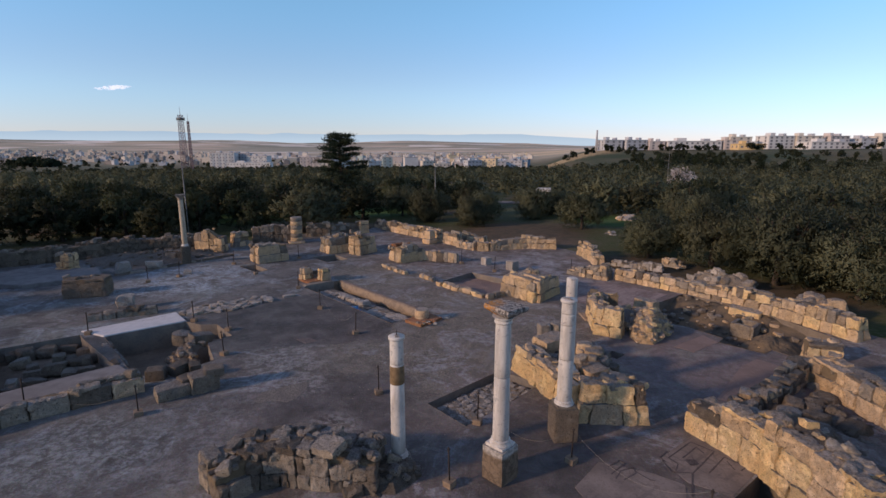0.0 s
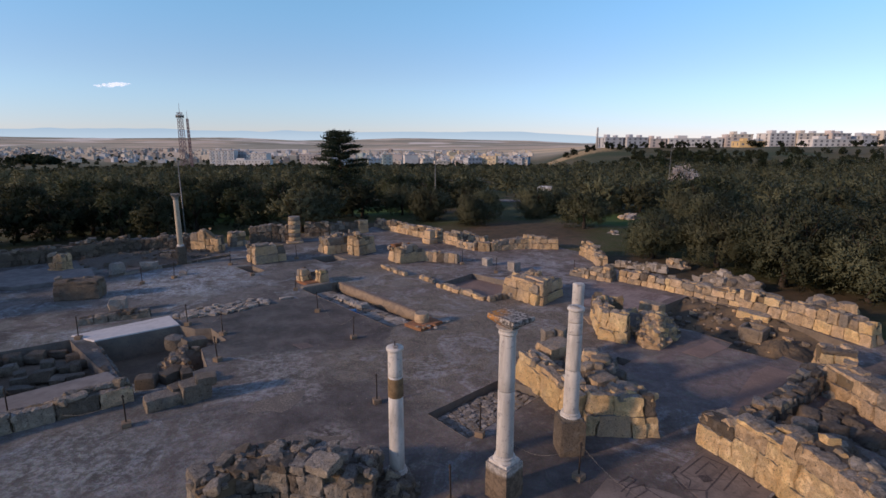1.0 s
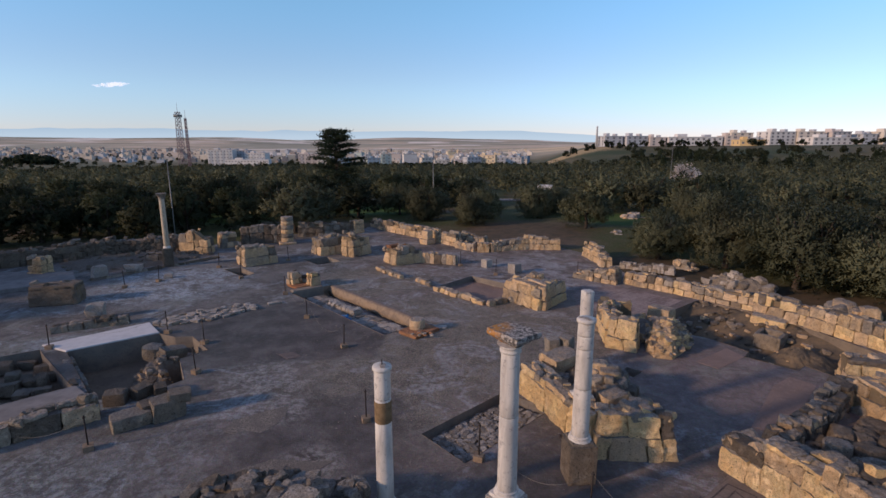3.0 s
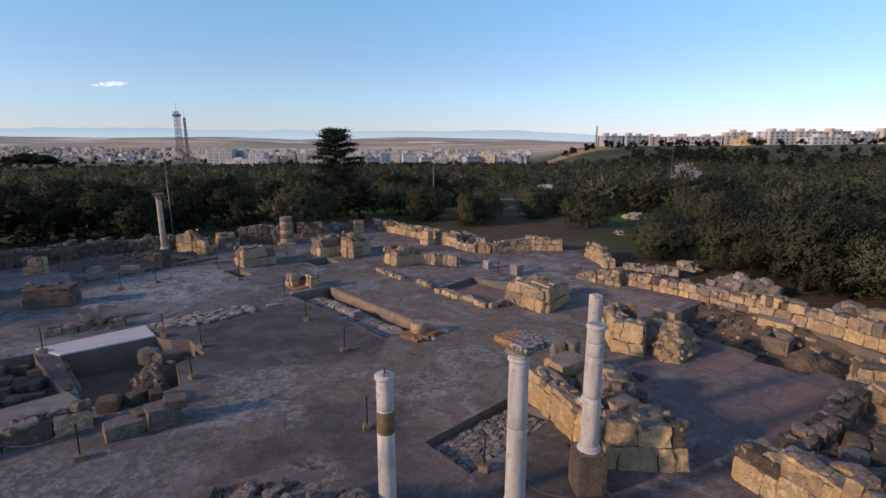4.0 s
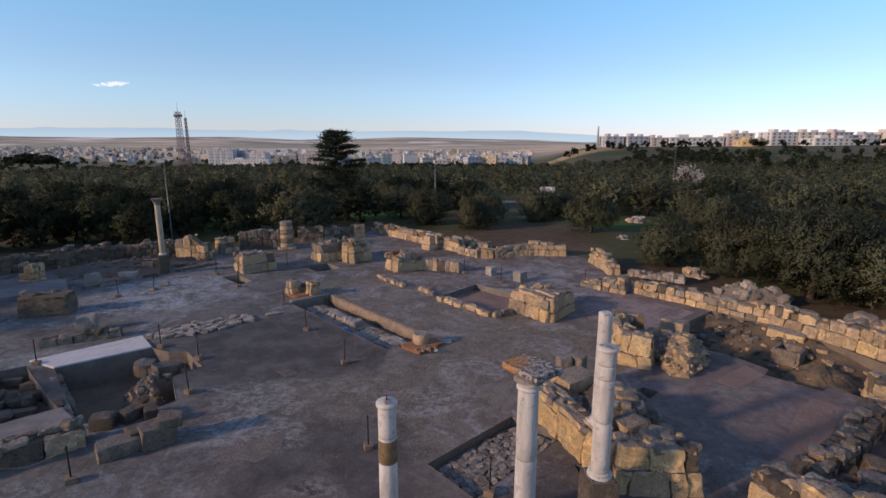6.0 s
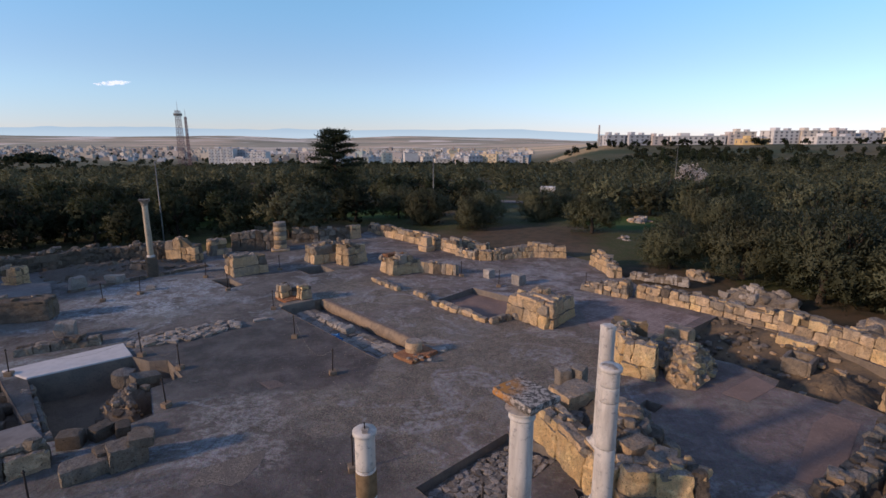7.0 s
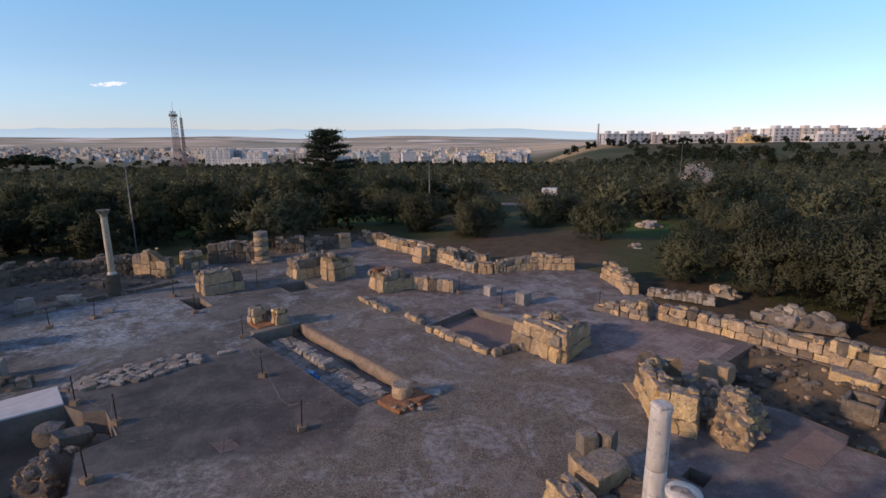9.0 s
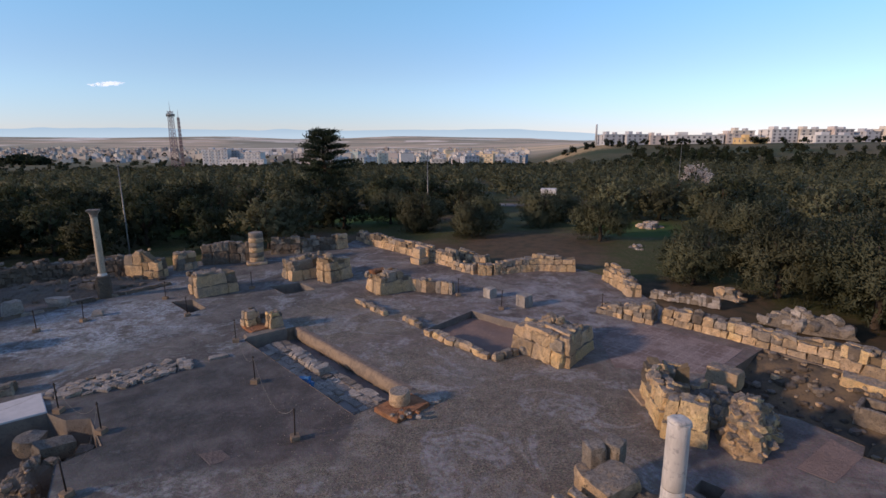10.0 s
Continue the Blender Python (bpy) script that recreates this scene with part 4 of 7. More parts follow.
def inlay(panel, pts, width=0.034):
    """A band of dark cubes set in the mosaic, mitred at its bends."""
    rng = random.Random(len(pts) + int(pts[0][0] * 100))
    line = []
    for a, b in zip(pts, pts[1:]):
        k = max(2, int(math.dist(a, b) / 0.09))
        line += [Vector(a).lerp(Vector(b), f / k) for f in range(k)]
    line.append(Vector(pts[-1]))
    verts, faces = [], []
    for i, p in enumerate(line):
        d = (line[min(i + 1, len(line) - 1)] - line[max(i - 1, 0)]).normalized()
        side = Vector((-d.y, d.x)) * width * 0.5 * rng.uniform(0.7, 1.2)
        for z in (0.0125, 0.0):
            verts += [(*(p + side), z), (*(p - side), z)]
    for i in range(len(line) - 1):
        a, b = 4 * i, 4 * i + 4
        faces += [(a, a + 1, b + 1, b), (a, b, b + 2, a + 2), (a + 1, a + 3, b + 3, b + 1)]
    faces += [(0, 2, 3, 1), (4 * i + 4, 4 * i + 5, 4 * i + 7, 4 * i + 6)]
    part("inlay_band", mesh_from("inlay_band", verts, faces, "inlay"), panel)


inlay(right_panel, [(6.29, 11.84), (6.01, 11.56), (6.08, 11.38)])
inlay(right_panel, [(6.03, 11.44), (6.06, 10.97), (6.57, 10.95), (7.51, 11.87), (7.09, 12.29), (6.22, 11.55)])
inlay(right_panel, [(6.22, 11.55), (6.36, 11.30), (6.19, 11.02)], 0.026)
inlay(right_panel, [(6.58, 11.56), (7.13, 12.05), (7.21, 11.79)])
inlay(right_panel, [(6.62, 11.36), (6.87, 11.42)], 0.22)
inlay(right_panel, [(6.55, 10.92), (6.18, 10.09)], 0.045)
inlay(right_panel, [(6.96, 10.97), (7.65, 11.64), (8.01, 11.26), (7.79, 11.10)])
inlay(right_panel, [(7.63, 11.47), (7.65, 11.13)], 0.026)
inlay(left_panel, [(4.58, 11.10), (4.94, 11.39), (5.04, 11.26), (4.58, 10.82)])
inlay(left_panel, [(4.66, 11.09), (4.83, 10.92), (4.64, 10.65)], 0.026)
inlay(left_panel, [(4.83, 10.95), (5.19, 11.11), (5.20, 10.89), (4.82, 10.62)])
inlay(left_panel, [(5.21, 10.94), (5.44, 10.65), (5.55, 10.61)], 0.026)

sheet("pebble_patch", [(-5.53, 13.92), (-5.50, 14.52), (-5.07, 14.80), (-4.60, 15.16), (-4.21, 15.32), (-4.13, 14.83), (-4.25, 14.21), (-4.48, 13.90), (-4.97, 14.01), (-5.18, 13.81)], 0.007, "pebble", "bare pebbly bedding where the mosaic is lost")
sheet("pebble_patch", [(-4.9, 11.3), (-4.35, 12.35), (-3.67, 12.78), (-2.93, 12.74), (-2.15, 12.78), (-2.7, 12.1), (-3.1, 11.3)], 0.007, "pebble", "bare pebbly bedding beside the rubble wall")

# ---- the columns ----
def column(x, y, z0, z1, r, label, pedestal, turn=0.0, band=None, head="plain", lean=(0, 0), splits=(), shaft_stone="marble"):
    """A marble column: pedestal, moulded base, shaft and head."""
    t = thing("marble_column", (x, y, 0), label, "column", "marble columns")
    if pedestal:
        w, mat = pedestal
        v, f = rock(int(x * 7) % 50, 3, 0.035, 0.12)
        part("pedestal", mesh_from("pedestal", v, f, mat), t, (0, 0, -0.03), (0, 0, turn), (w, w, z0 - 0.02 + 0.03), "square weathered stone pedestal")
        part("plinth", mesh_from("plinth", *rock(3, 2, 0.02, 0.1), "grey" if mat == "dark" else "marble"), t, (0, 0, z0 - 0.06), (0, 0, turn), (r * 2.8, r * 2.8, 0.09), "square stone plinth")
    else:
        v, f = rock(21, 3, 0.08, 0.4)
        part("footing", mesh_from("footing", v, f, "grey", True), t, (0, 0, -0.05), (0, 0, turn), (0.62, 0.62, z0 + 0.05), "rough stone footing")
    h = z1 - z0
    part("base_moulding", lathe("base_moulding", [(r * 1.38, 0.0), (r * 1.42, 0.03), (r * 1.36, 0.06), (r * 1.18, 0.075), (r * 1.15, 0.09), (r * 1.25, 0.10), (r * 1.24, 0.125), (r * 1.06, 0.14)], "marble", 28), t, (0, 0, z0))
    cuts = [0.0, *splits, 1.0]
    for k, (a, b) in enumerate(zip(cuts, cuts[1:])):
        ra, rb = r * (1.05 - 0.10 * a), r * (1.05 - 0.10 * b)
        za, zb = z0 + 0.13 + (h - 0.13) * a, z0 + 0.13 + (h - 0.13) * b - (0.008 if b < 1 else 0)
        prof = [(ra - 0.006, 0), (ra, 0.008), *((ra + (rb - ra) * i / 5, (zb - za) * i / 5) for i in range(1, 5)), (rb, zb - za - 0.008), (rb - 0.006, zb - za)]
        part("shaft", lathe("shaft", prof, shaft_stone, 32, True, 0.02, k + x), t, (lean[0] * a, lean[1] * a, za), (0, 0, k * 1.3))
    if band:
        a, b = band
        part("band", lathe("band", [(r * 1.0, 0), (r * 1.03, 0.01), (r * 1.02, b - a - 0.01), (r * 0.99, b - a)], "band", 32, True, 0.02), t, (0, 0, a), label="brown mortar repair band")
    if head == "disc":
        part("top_ring", lathe("top_ring", [(r * 0.96, -0.02), (r * 1.13, 0.0), (r * 1.15, 0.05), (r * 1.06, 0.075), (r * 0.4, 0.08)], "marble", 28, True, 0.03), t, (0, 0, z1 - 0.06))
        rng = random.Random(int(x * 10))
        for _ in range(3):
            a, d = rng.uniform(0, 6.3), rng.uniform(0, r * 0.6)
            part("stone", pick(rng, "lump", ("pale",)), t, (d * math.cos(a), d * math.sin(a), z1), (0, 0, a), (0.14, 0.10, 0.035))
    elif head == "broken":
        v, f = rock(31, 3, 0.08, 0.5)
        part("broken_top", mesh_from("broken_top", v, f, "marble", True), t, (0, 0, z1 - 0.06), (0.03, 0.02, 0.4), (r * 1.62, r * 1.62, 0.12))
    return t


c1 = column(-0.60, 10.98, 0.24, 3.38, 0.172, "white marble column with a brown repair band, topless", None, 0.3, (2.20, 2.66), "disc", splits=(0.62, 0.78))
part("iron_pin", lathe("iron_pin", [(0.012, 0), (0.012, 0.16)], "rod", 6), c1, (0, 0, 3.36))
c2 = column(1.88, 10.62, 0.90, 3.90, 0.185, "white marble column carrying a rough impost slab", (0.62, "pedestal"), 0.82, None, "plain", splits=(0.55,))
part("neck", lathe("neck", [(0.178, 0), (0.205, 0.02), (0.205, 0.05), (0.185, 0.065), (0.20, 0.11), (0.26, 0.17)], "marble", 28), c2, (0, 0, 3.88))


def impost():
    bm = bmesh.new()
    bmesh.ops.create_cube(bm, size=1.0)
    bmesh.ops.subdivide_edges(bm, edges=bm.edges[:], cuts=5, use_grid_fill=True)
    for v in bm.verts:
        f = v.co.z + 0.5
        k = 0.52 + 0.48 * min(1, f * 1.7)
        v.co.x *= k
        v.co.y *= k
        v.co += Vector(noise.noise_vector(v.co * 4)) * 0.035
    me = bpy.data.meshes.new("impost")
    bm.to_mesh(me)
    bm.free()
    return me


n = Nodes("lichened_impost_stone", 0.95)
c = n.mix(n.ramp(n.noise(13, 6, 0.75), 0.46, 0.55), (0.085, 0.078, 0.072), (0.36, 0.33, 0.30))
c = n.mix(n.math("MULTIPLY", n.near(1.51, 10.81, 0.12, 0.5), n.ramp(n.noise(9, 4), 0.38, 0.55)), c, (0.40, 0.19, 0.05))
M["impost"] = n.done(c, n.noise(18, 6, 0.7), 0.9, 0.03)
me = impost()
me.materials.append(M["impost"])
part("impost_slab", me, c2, (0.04, 0.02, 4.18), (0, 0, -0.88), (0.80, 0.60, 0.24), "flaring stone impost with orange lichen")

column(3.70, 12.42, 0.98, 3.90, 0.187, "white marble column on a square stone pedestal", (0.66, "dark"), 0.12, None, "disc", splits=(0.42, 0.76, 0.87))
column(4.20, 14.45, 1.05, 3.90, 0.172, "slender white marble column rising behind the wall", (0.55, "ochre"), 0.3, None, "broken", splits=(0.6,))

far = column(-18.1, 32.5, 1.2, 4.35, 0.165, "far marble column with a carved capital, leaning slightly", (0.62, "dark"), 0.5, None, "plain", shaft_stone="warm_marble")
part("capital", lathe("capital", [(0.155, 0), (0.19, 0.03), (0.17, 0.06), (0.19, 0.16), (0.25, 0.24), (0.30, 0.30)], "grey", 16, True, 0.08), far, (0, 0, 4.33), label="weathered leafy capital")
part("abacus", mesh_from("abacus", *rock(9, 2, 0.03, 0.15), "grey"), far, (0, 0, 4.61), (0, 0, 0.5), (0.60, 0.60, 0.11))

# the stub of a built pier, laid in drums
t = thing("drum_pier", (-13.1, 40.4, 0), "stub of a round pier of stacked ochre drums", "column")
for k in range(6):
    part("drum", lathe("drum", [(0.44, 0), (0.47, 0.02), (0.47, 0.30), (0.45, 0.33)], "grey" if k % 2 else "ochre", 18, True, 0.10, k * 3), t, (0.01 * k, 0, 0.14 + k * 0.335))
part("footing", mesh_from("footing", *rock(12, 2, 0.05, 0.3), "ochre"), t, (0, 0, -0.03), (0, 0, 0.4), (1.35, 1.35, 0.2))

# ---- the ruined walls ----
W = ruin_wall
W([(3.05, 16.75), (3.68, 15.45), (4.12, 14.3), (4.45, 13.62)], 0.62, [0.85, 1.0, 1.05, 1.0], "curved low wall of golden tufa blocks, lit by low sun", ("gold", "gold", "ochre"), seed=1, top=0.9, block=1.5, course=0.85, miss=0.0, jag=0.08, batter=0.12)
W([(4.45, 13.62), (6.12, 13.58)], 0.66, [1.05, 1.15], "thick stub wall of golden tufa blocks", ("gold", "gold", "ochre"), seed=102, block=0.62, course=0.52, top=1.6, miss=0.0, jag=0.10, batter=0.22)
heap([(4.0, 15.0), (4.6, 14.0), (6.2, 13.9), (6.4, 15.4), (5.9, 17.3), (4.6, 18.1), (3.5, 17.3)], "heap of fallen grey stones inside the stub walls", 60, 0.42, 1.6, ("grey", "grey", "ochre", "dark"), seed=1, kind="boulder", soil="dark")
for x, y, z, sx, sy, sz, yaw in ((4.12, 17.05, 0.0, 1.05, 0.8, 1.12, 0.55), (4.02, 18.0, 0.62, 0.42, 0.40, 0.62, 0.3), (4.5, 18.1, 0.62, 0.44, 0.40, 0.66, 0.9), (4.2, 17.75, -0.02, 1.1, 0.8, 0.75, 0.2), (5.05, 14.5, 0.5, 0.7, 0.5, 0.6, 0.4), (5.6, 14.15, 0.45, 0.6, 0.5, 0.55, 1.2)):
    solid("standing_block", pool("cut", "grey" if sx < 0.6 else "ochre", int(x * 7) % 10), (x, y, z), (0.03, -0.05, yaw), (sx, sy, sz), "large weathered block standing in the rubble", "stone block", "standing blocks")
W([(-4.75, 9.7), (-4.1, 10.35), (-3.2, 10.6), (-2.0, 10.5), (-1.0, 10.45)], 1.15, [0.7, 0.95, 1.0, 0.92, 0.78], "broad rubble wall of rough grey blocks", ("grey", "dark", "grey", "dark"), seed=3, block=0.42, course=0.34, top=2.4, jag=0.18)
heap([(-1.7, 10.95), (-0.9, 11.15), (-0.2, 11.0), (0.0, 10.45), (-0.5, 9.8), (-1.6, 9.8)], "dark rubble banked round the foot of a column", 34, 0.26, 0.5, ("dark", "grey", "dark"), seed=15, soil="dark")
W([(7.62, 13.15), (8.05, 12.2), (8.5, 11.05), (8.8, 9.8), (8.95, 8.4)], 0.85, [0.72, 1.1, 1.4, 1.5, 1.5], "long wall of squared golden tufa blocks beside the mosaic", ("gold", "gold", "ochre"), seed=4, block=0.72, course=0.5, top=1.8, miss=0.02)
# dark soil and stones: the long wall's shadow put into the heap's colour
heap([(8.6, 12.9), (9.6, 14.3), (11.6, 15.6), (13.2, 16.6), (13.0, 14.2), (11.6, 11.5), (9.9, 9.6), (9.4, 10.8)], "spread of large fallen grey boulders behind the wall", 80, 0.50, 0.55, ("grey", "dark", "dark"), seed=2, z=-0.25, kind="boulder", soil="dark")
W([(9.15, 13.95), (10.9, 14.95), (12.75, 16.55)], 0.6, [0.35, 0.55, 0.8], "low ragged wall of grey rubble behind the terrace", ("grey", "dark", "ochre"), seed=7, block=0.34, course=0.24, top=2.2, jag=0.2)
W([(12.9, 16.0), (13.1, 14.2), (13.4, 12.0)], 0.8, [1.0, 1.0, 1.0], "boundary wall of ochre blocks with a grey top", ("ochre",), seed=5, block=0.8, course=0.45)
W([(13.9, 18.3), (14.9, 18.0)], 0.7, [0.95, 0.8], "short stack of ochre blocks", ("ochre", "gold"), seed=6, z=-0.2)

# the piers at the terrace
W([(7.0, 22.62), (6.93, 21.6), (6.86, 20.62)], 0.58, [1.42, 1.15, 1.12], "stepped west side of a golden tufa pier", ("gold", "gold", "ochre"), seed=103, block=0.6, course=0.5, top=0.9, miss=0.0, jag=0.12, batter=0.05)
W([(6.66, 20.52), (7.56, 20.02)], 0.6, [1.12, 1.22], "front of the pier, large golden tufa blocks", ("gold",), seed=104, block=0.62, course=0.6, top=0.8, miss=0.0, jag=0.08, batter=0.05)
W([(7.3, 22.55), (8.05, 22.35)], 0.5, [1.0, 1.3], "standing ochre blocks at the back of the pier", ("gold", "ochre"), seed=105, block=0.45, course=0.5, top=0.6, jag=0.2)
slab("footing_slab", [(6.42, 22.9), (6.5, 21.9), (7.1, 21.9), (7.1, 22.95)], -0.02, 0.07, "plaster", "pale footing slab under the tufa pier", "footing")
heap([(7.2, 21.0), (8.0, 20.4), (9.4, 21.2), (9.6, 22.6), (8.2, 23.0), (7.6, 22.4)], "fallen grey blocks between the piers", 34, 0.42, 0.8, seed=3)
heap([(7.85, 19.9), (8.0, 19.25), (8.55, 19.1), (9.2, 19.75), (10.0, 20.85), (9.6, 21.5), (8.7, 21.3), (8.1, 20.8)], "worn ochre stump of rubble masonry", 190, 0.2, 1.75, ("gold", "ochre", "ochre", "grey"), seed=14, name="rubble_stump", soil="ochre", steep=2.3)
solid("fallen_block", pool("cut", "ochre", 4), (9.75, 23.45, -0.02), (0.02, 0, -0.85), (1.05, 0.6, 0.62), "large squared ochre block lying on rubble", "stone block")

# the square pier in the hall and the sunken room's stones
W([(3.35, 26.55), (4.62, 24.95), (5.75, 26.55)], 0.75, [1.05, 1.12, 1.05], "massive corner pier of golden tufa blocks", ("gold", "ochre", "worn"), seed=10, block=1.0, course=0.55, top=1.8, jag=0.2, batter=0.12)
heap([(3.7, 26.7), (4.6, 25.5), (5.5, 26.7), (4.6, 27.9)], "broken grey stones on top of the corner pier", 42, 0.42, 1.8, seed=4)


def stone_row(pts, size, label, mats, seed, name="stone_row", jitter=0.06, kind="lump"):
    rng = random.Random(seed)
    t = thing(name, (*pts[0], 0), label, "stone row")
    o = Vector(pts[0])
    for a, b in zip(pts, pts[1:]):
        a2, b2 = Vector(a), Vector(b)
        d, u = (b2 - a2).normalized(), 0.0
        while u < (b2 - a2).length:
            w = size * rng.uniform(0.8, 1.5)
            p = a2 + d * (u + w / 2) - o
            part("stone", pick(rng, kind, mats), t, (p.x + rng.uniform(-jitter, jitter), p.y + rng.uniform(-jitter, jitter), -0.04), (rng.uniform(-0.1, 0.1), rng.uniform(-0.1, 0.1), math.atan2(d.y, d.x) + rng.uniform(-0.2, 0.2)), (w * 1.1, size * rng.uniform(0.75, 1.05), size * rng.uniform(0.65, 1.0)))
            u += w
    return t


stone_row([(-1.75, 29.5), (-1.05, 28.6)], 0.32, "short row of small rough stones", ("ochre", "grey"), 3)
stone_row([(-0.55, 27.75), (1.9, 25.35)], 0.42, "row of rough stones edging the sunken room", ("ochre", "gold", "grey"), 4)
stone_row([(2.15, 25.1), (3.3, 25.75)], 0.38, "row of small rough stones beside the pier", ("grey", "ochre"), 5)
stone_row([(-4.45, 32.05), (-2.8, 30.15)], 0.36, "row of rough grey stones on the floor", ("ochre", "grey"), 6)

for x, y, w, h in ((2.42, 33.0, 0.52, 0.52), (4.05, 31.55, 0.60, 0.62)):
    solid("stone_cube", pool("cut", "pale", 2), (x, y, -0.01), (0, 0, 0.72), (w, w, h), "squared pale limestone block standing on the floor", "stone block", "stone blocks")

# the apse and the boundary walls
W([(1.95, 37.75), (2.8, 37.75), (4.2, 38.4), (5.7, 38.9), (8.05, 38.7)], 0.6, [0.62, 0.7, 0.75, 0.9, 0.98], "low curved apse wall of ochre blocks", ("ochre", "worn"), seed=11, block=0.5, course=0.36)
W([(9.62, 36.7), (9.85, 35.4), (10.05, 34.2), (10.0, 33.2)], 0.65, [1.0, 0.95, 0.85, 0.6], "curved end of the apse wall, ochre blocks", ("worn", "ochre"), seed=12, block=0.6, course=0.42)
W([(7.7, 31.0), (8.6, 30.1), (9.6, 29.35)], 0.8, [0.35, 0.7, 0.9], "tumbled ochre wall end beside the apse", ("ochre", "grey"), seed=13, block=0.35, course=0.25, top=1.5, jag=0.2)
W([(10.25, 29.65), (12.95, 27.05), (14.75, 25.05), (16.2, 22.4), (17.2, 20.0)], 0.62, [0.66, 0.70, 0.80, 0.9, 0.95], "long boundary wall of pale golden blocks with a low plinth", ("gold", "ochre", "worn"), seed=14, block=0.5, course=0.36, top=1.2, batter=0.16)
W([(11.0, 33.4), (13.6, 31.6)], 0.5, [0.35, 0.45], "low ruined wall of grey stones", ("grey", "pale"), seed=15, block=0.3, course=0.22)
heap([(14.3, 29.6), (15.6, 28.2), (17.2, 27.4), (17.6, 28.6), (15.6, 30.4)], "pile of grey rubble behind the boundary wall", 60, 0.36, 0.9, ("grey", "pale"), seed=5)
heap([(14.2, 33.4), (15.0, 32.6), (15.6, 33.2), (14.8, 34.0)], "small pile of ochre stones under the olives", 12, 0.4, 0.6, ("ochre", "grey"), seed=6)
heap([(16.6, 23.4), (17.6, 21.6), (18.6, 22.2), (17.6, 24.2)], "pile of large ochre boulders against the wall", 16, 0.7, 1.1, ("ochre", "grey"), seed=7, kind="boulder")
W([(-7.8, 49.2), (-6.3, 47.0), (-2.5, 42.95), (0.5, 39.6)], 0.55, [0.7, 0.85, 1.0, 0.9], "long back wall of squared golden blocks", ("worn", "ochre"), seed=16, block=0.7, course=0.42, top=1.2, jag=0.28)
W([(0.55, 39.2), (1.85, 37.85)], 0.6, [0.55, 0.5], "tumbled foot of the back wall", ("ochre", "grey"), seed=17, block=0.35, course=0.25, top=1.4)
W([(0.9, 41.2), (2.6, 39.9)], 0.5, [0.8, 0.7], "ragged wall piece behind the back wall", ("ochre", "grey"), seed=18, block=0.4, course=0.3)
t = thing("column_base", (-1.95, 40.6, 0), "squared pedestal stub of ochre stone", "pedestal")
part("plinth", mesh_from("plinth", *rock(14, 2, 0.05, 0.2), "ochre"), t, (0, 0, -0.02), (0, 0, 0.8), (0.95, 0.95, 0.42))
part("block", mesh_from("block", *rock(15, 2, 0.06, 0.2), "ochre"), t, (0, 0, 0.38), (0, 0, 0.85), (0.66, 0.66, 0.7))

# the piers at the back
W([(-3.85, 33.65), (-2.75, 34.55)], 1.45, [1.15, 1.2], "square pier of orange tufa blocks", ("worn", "worn", "ochre", "brick"), seed=19, block=0.85, course=0.55, top=1.8, jag=0.3, batter=0.12)
W([(-3.2, 33.9), (-1.9, 34.3), (0.45, 33.65)], 0.45, [1.0, 0.75, 0.72], "low wall of upright ochre slabs", ("ochre", "grey"), seed=20, block=0.35, course=0.7, top=0.3, jag=0.25)
W([(-9.55, 36.35), (-8.2, 37.55)], 1.45, [1.2, 1.3], "broken square pier of golden tufa", ("worn", "ochre"), seed=21, top=1.5, block=0.9, course=0.6, jag=0.35, batter=0.12)
W([(-7.15, 35.75), (-6.3, 37.15)], 1.05, [1.5, 1.15], "tall broken pier of golden tufa", ("worn", "ochre"), seed=23, top=1.5, block=0.9, course=0.6, jag=0.4, batter=0.1)
W([(-13.5, 32.95), (-12.05, 34.35)], 1.45, [1.25, 1.2], "square pier of large squared ochre blocks", ("worn", "ochre", "grey"), seed=24, block=1.0, course=0.6, top=1.2, jag=0.25, batter=0.1)
W([(-16.6, 40.0), (-15.0, 40.5), (-13.7, 40.9)], 0.6, [1.3, 1.45, 1.45], "tall back wall of grey upright blocks", ("grey", "dark"), seed=25, block=0.6, course=0.7)
W([(-13.2, 43.4), (-11.2, 43.9), (-8.7, 45.6)], 0.6, [1.2, 1.1, 1.0], "ragged back wall of grey blocks", ("grey", "dark"), seed=26, block=0.5, jag=0.25)
W([(-8.9, 45.2), (-8.3, 45.9)], 0.7, [1.2, 1.1], "ochre pier stub at the back", ("worn", "ochre"), seed=27)
W([(-19.6, 36.9), (-18.4, 36.7), (-17.4, 36.6)], 0.8, [1.2, 1.65, 0.9], "jagged orange ruin of tufa blocks", ("worn", "ochre"), seed=28, block=0.7, course=0.6, jag=0.4)
# soil and stones toned dark: tree shade put into the bank's colour
heap([(-21.4, 30.3), (-19.3, 32.0), (-17.4, 34.6), (-17.1, 36.1), (-19.9, 36.9), (-23.5, 35.3), (-26.3, 33.0), (-24.2, 31.3)], "bank of earth and stones behind the terrace, toned dark for shade", 70, 0.34, 0.7, ("dark", "dark", "dark"), seed=16, name="earth_bank", soil="dark")
W([(-17.5, 38.2), (-16.8, 39.2)], 0.6, [1.2, 1.1], "short broken wall of ochre blocks", ("ochre", "grey"), seed=29)
W([(-20.6, 28.9), (-18.8, 31.3), (-16.7, 34.2), (-16.1, 35.1)], 0.35, [0.10, 0.12, 0.16, 0.12], "low curb of grey blocks edging the terrace", ("dark", "grey"), seed=30, block=0.8, course=0.5, top=0.3, jag=0.05)
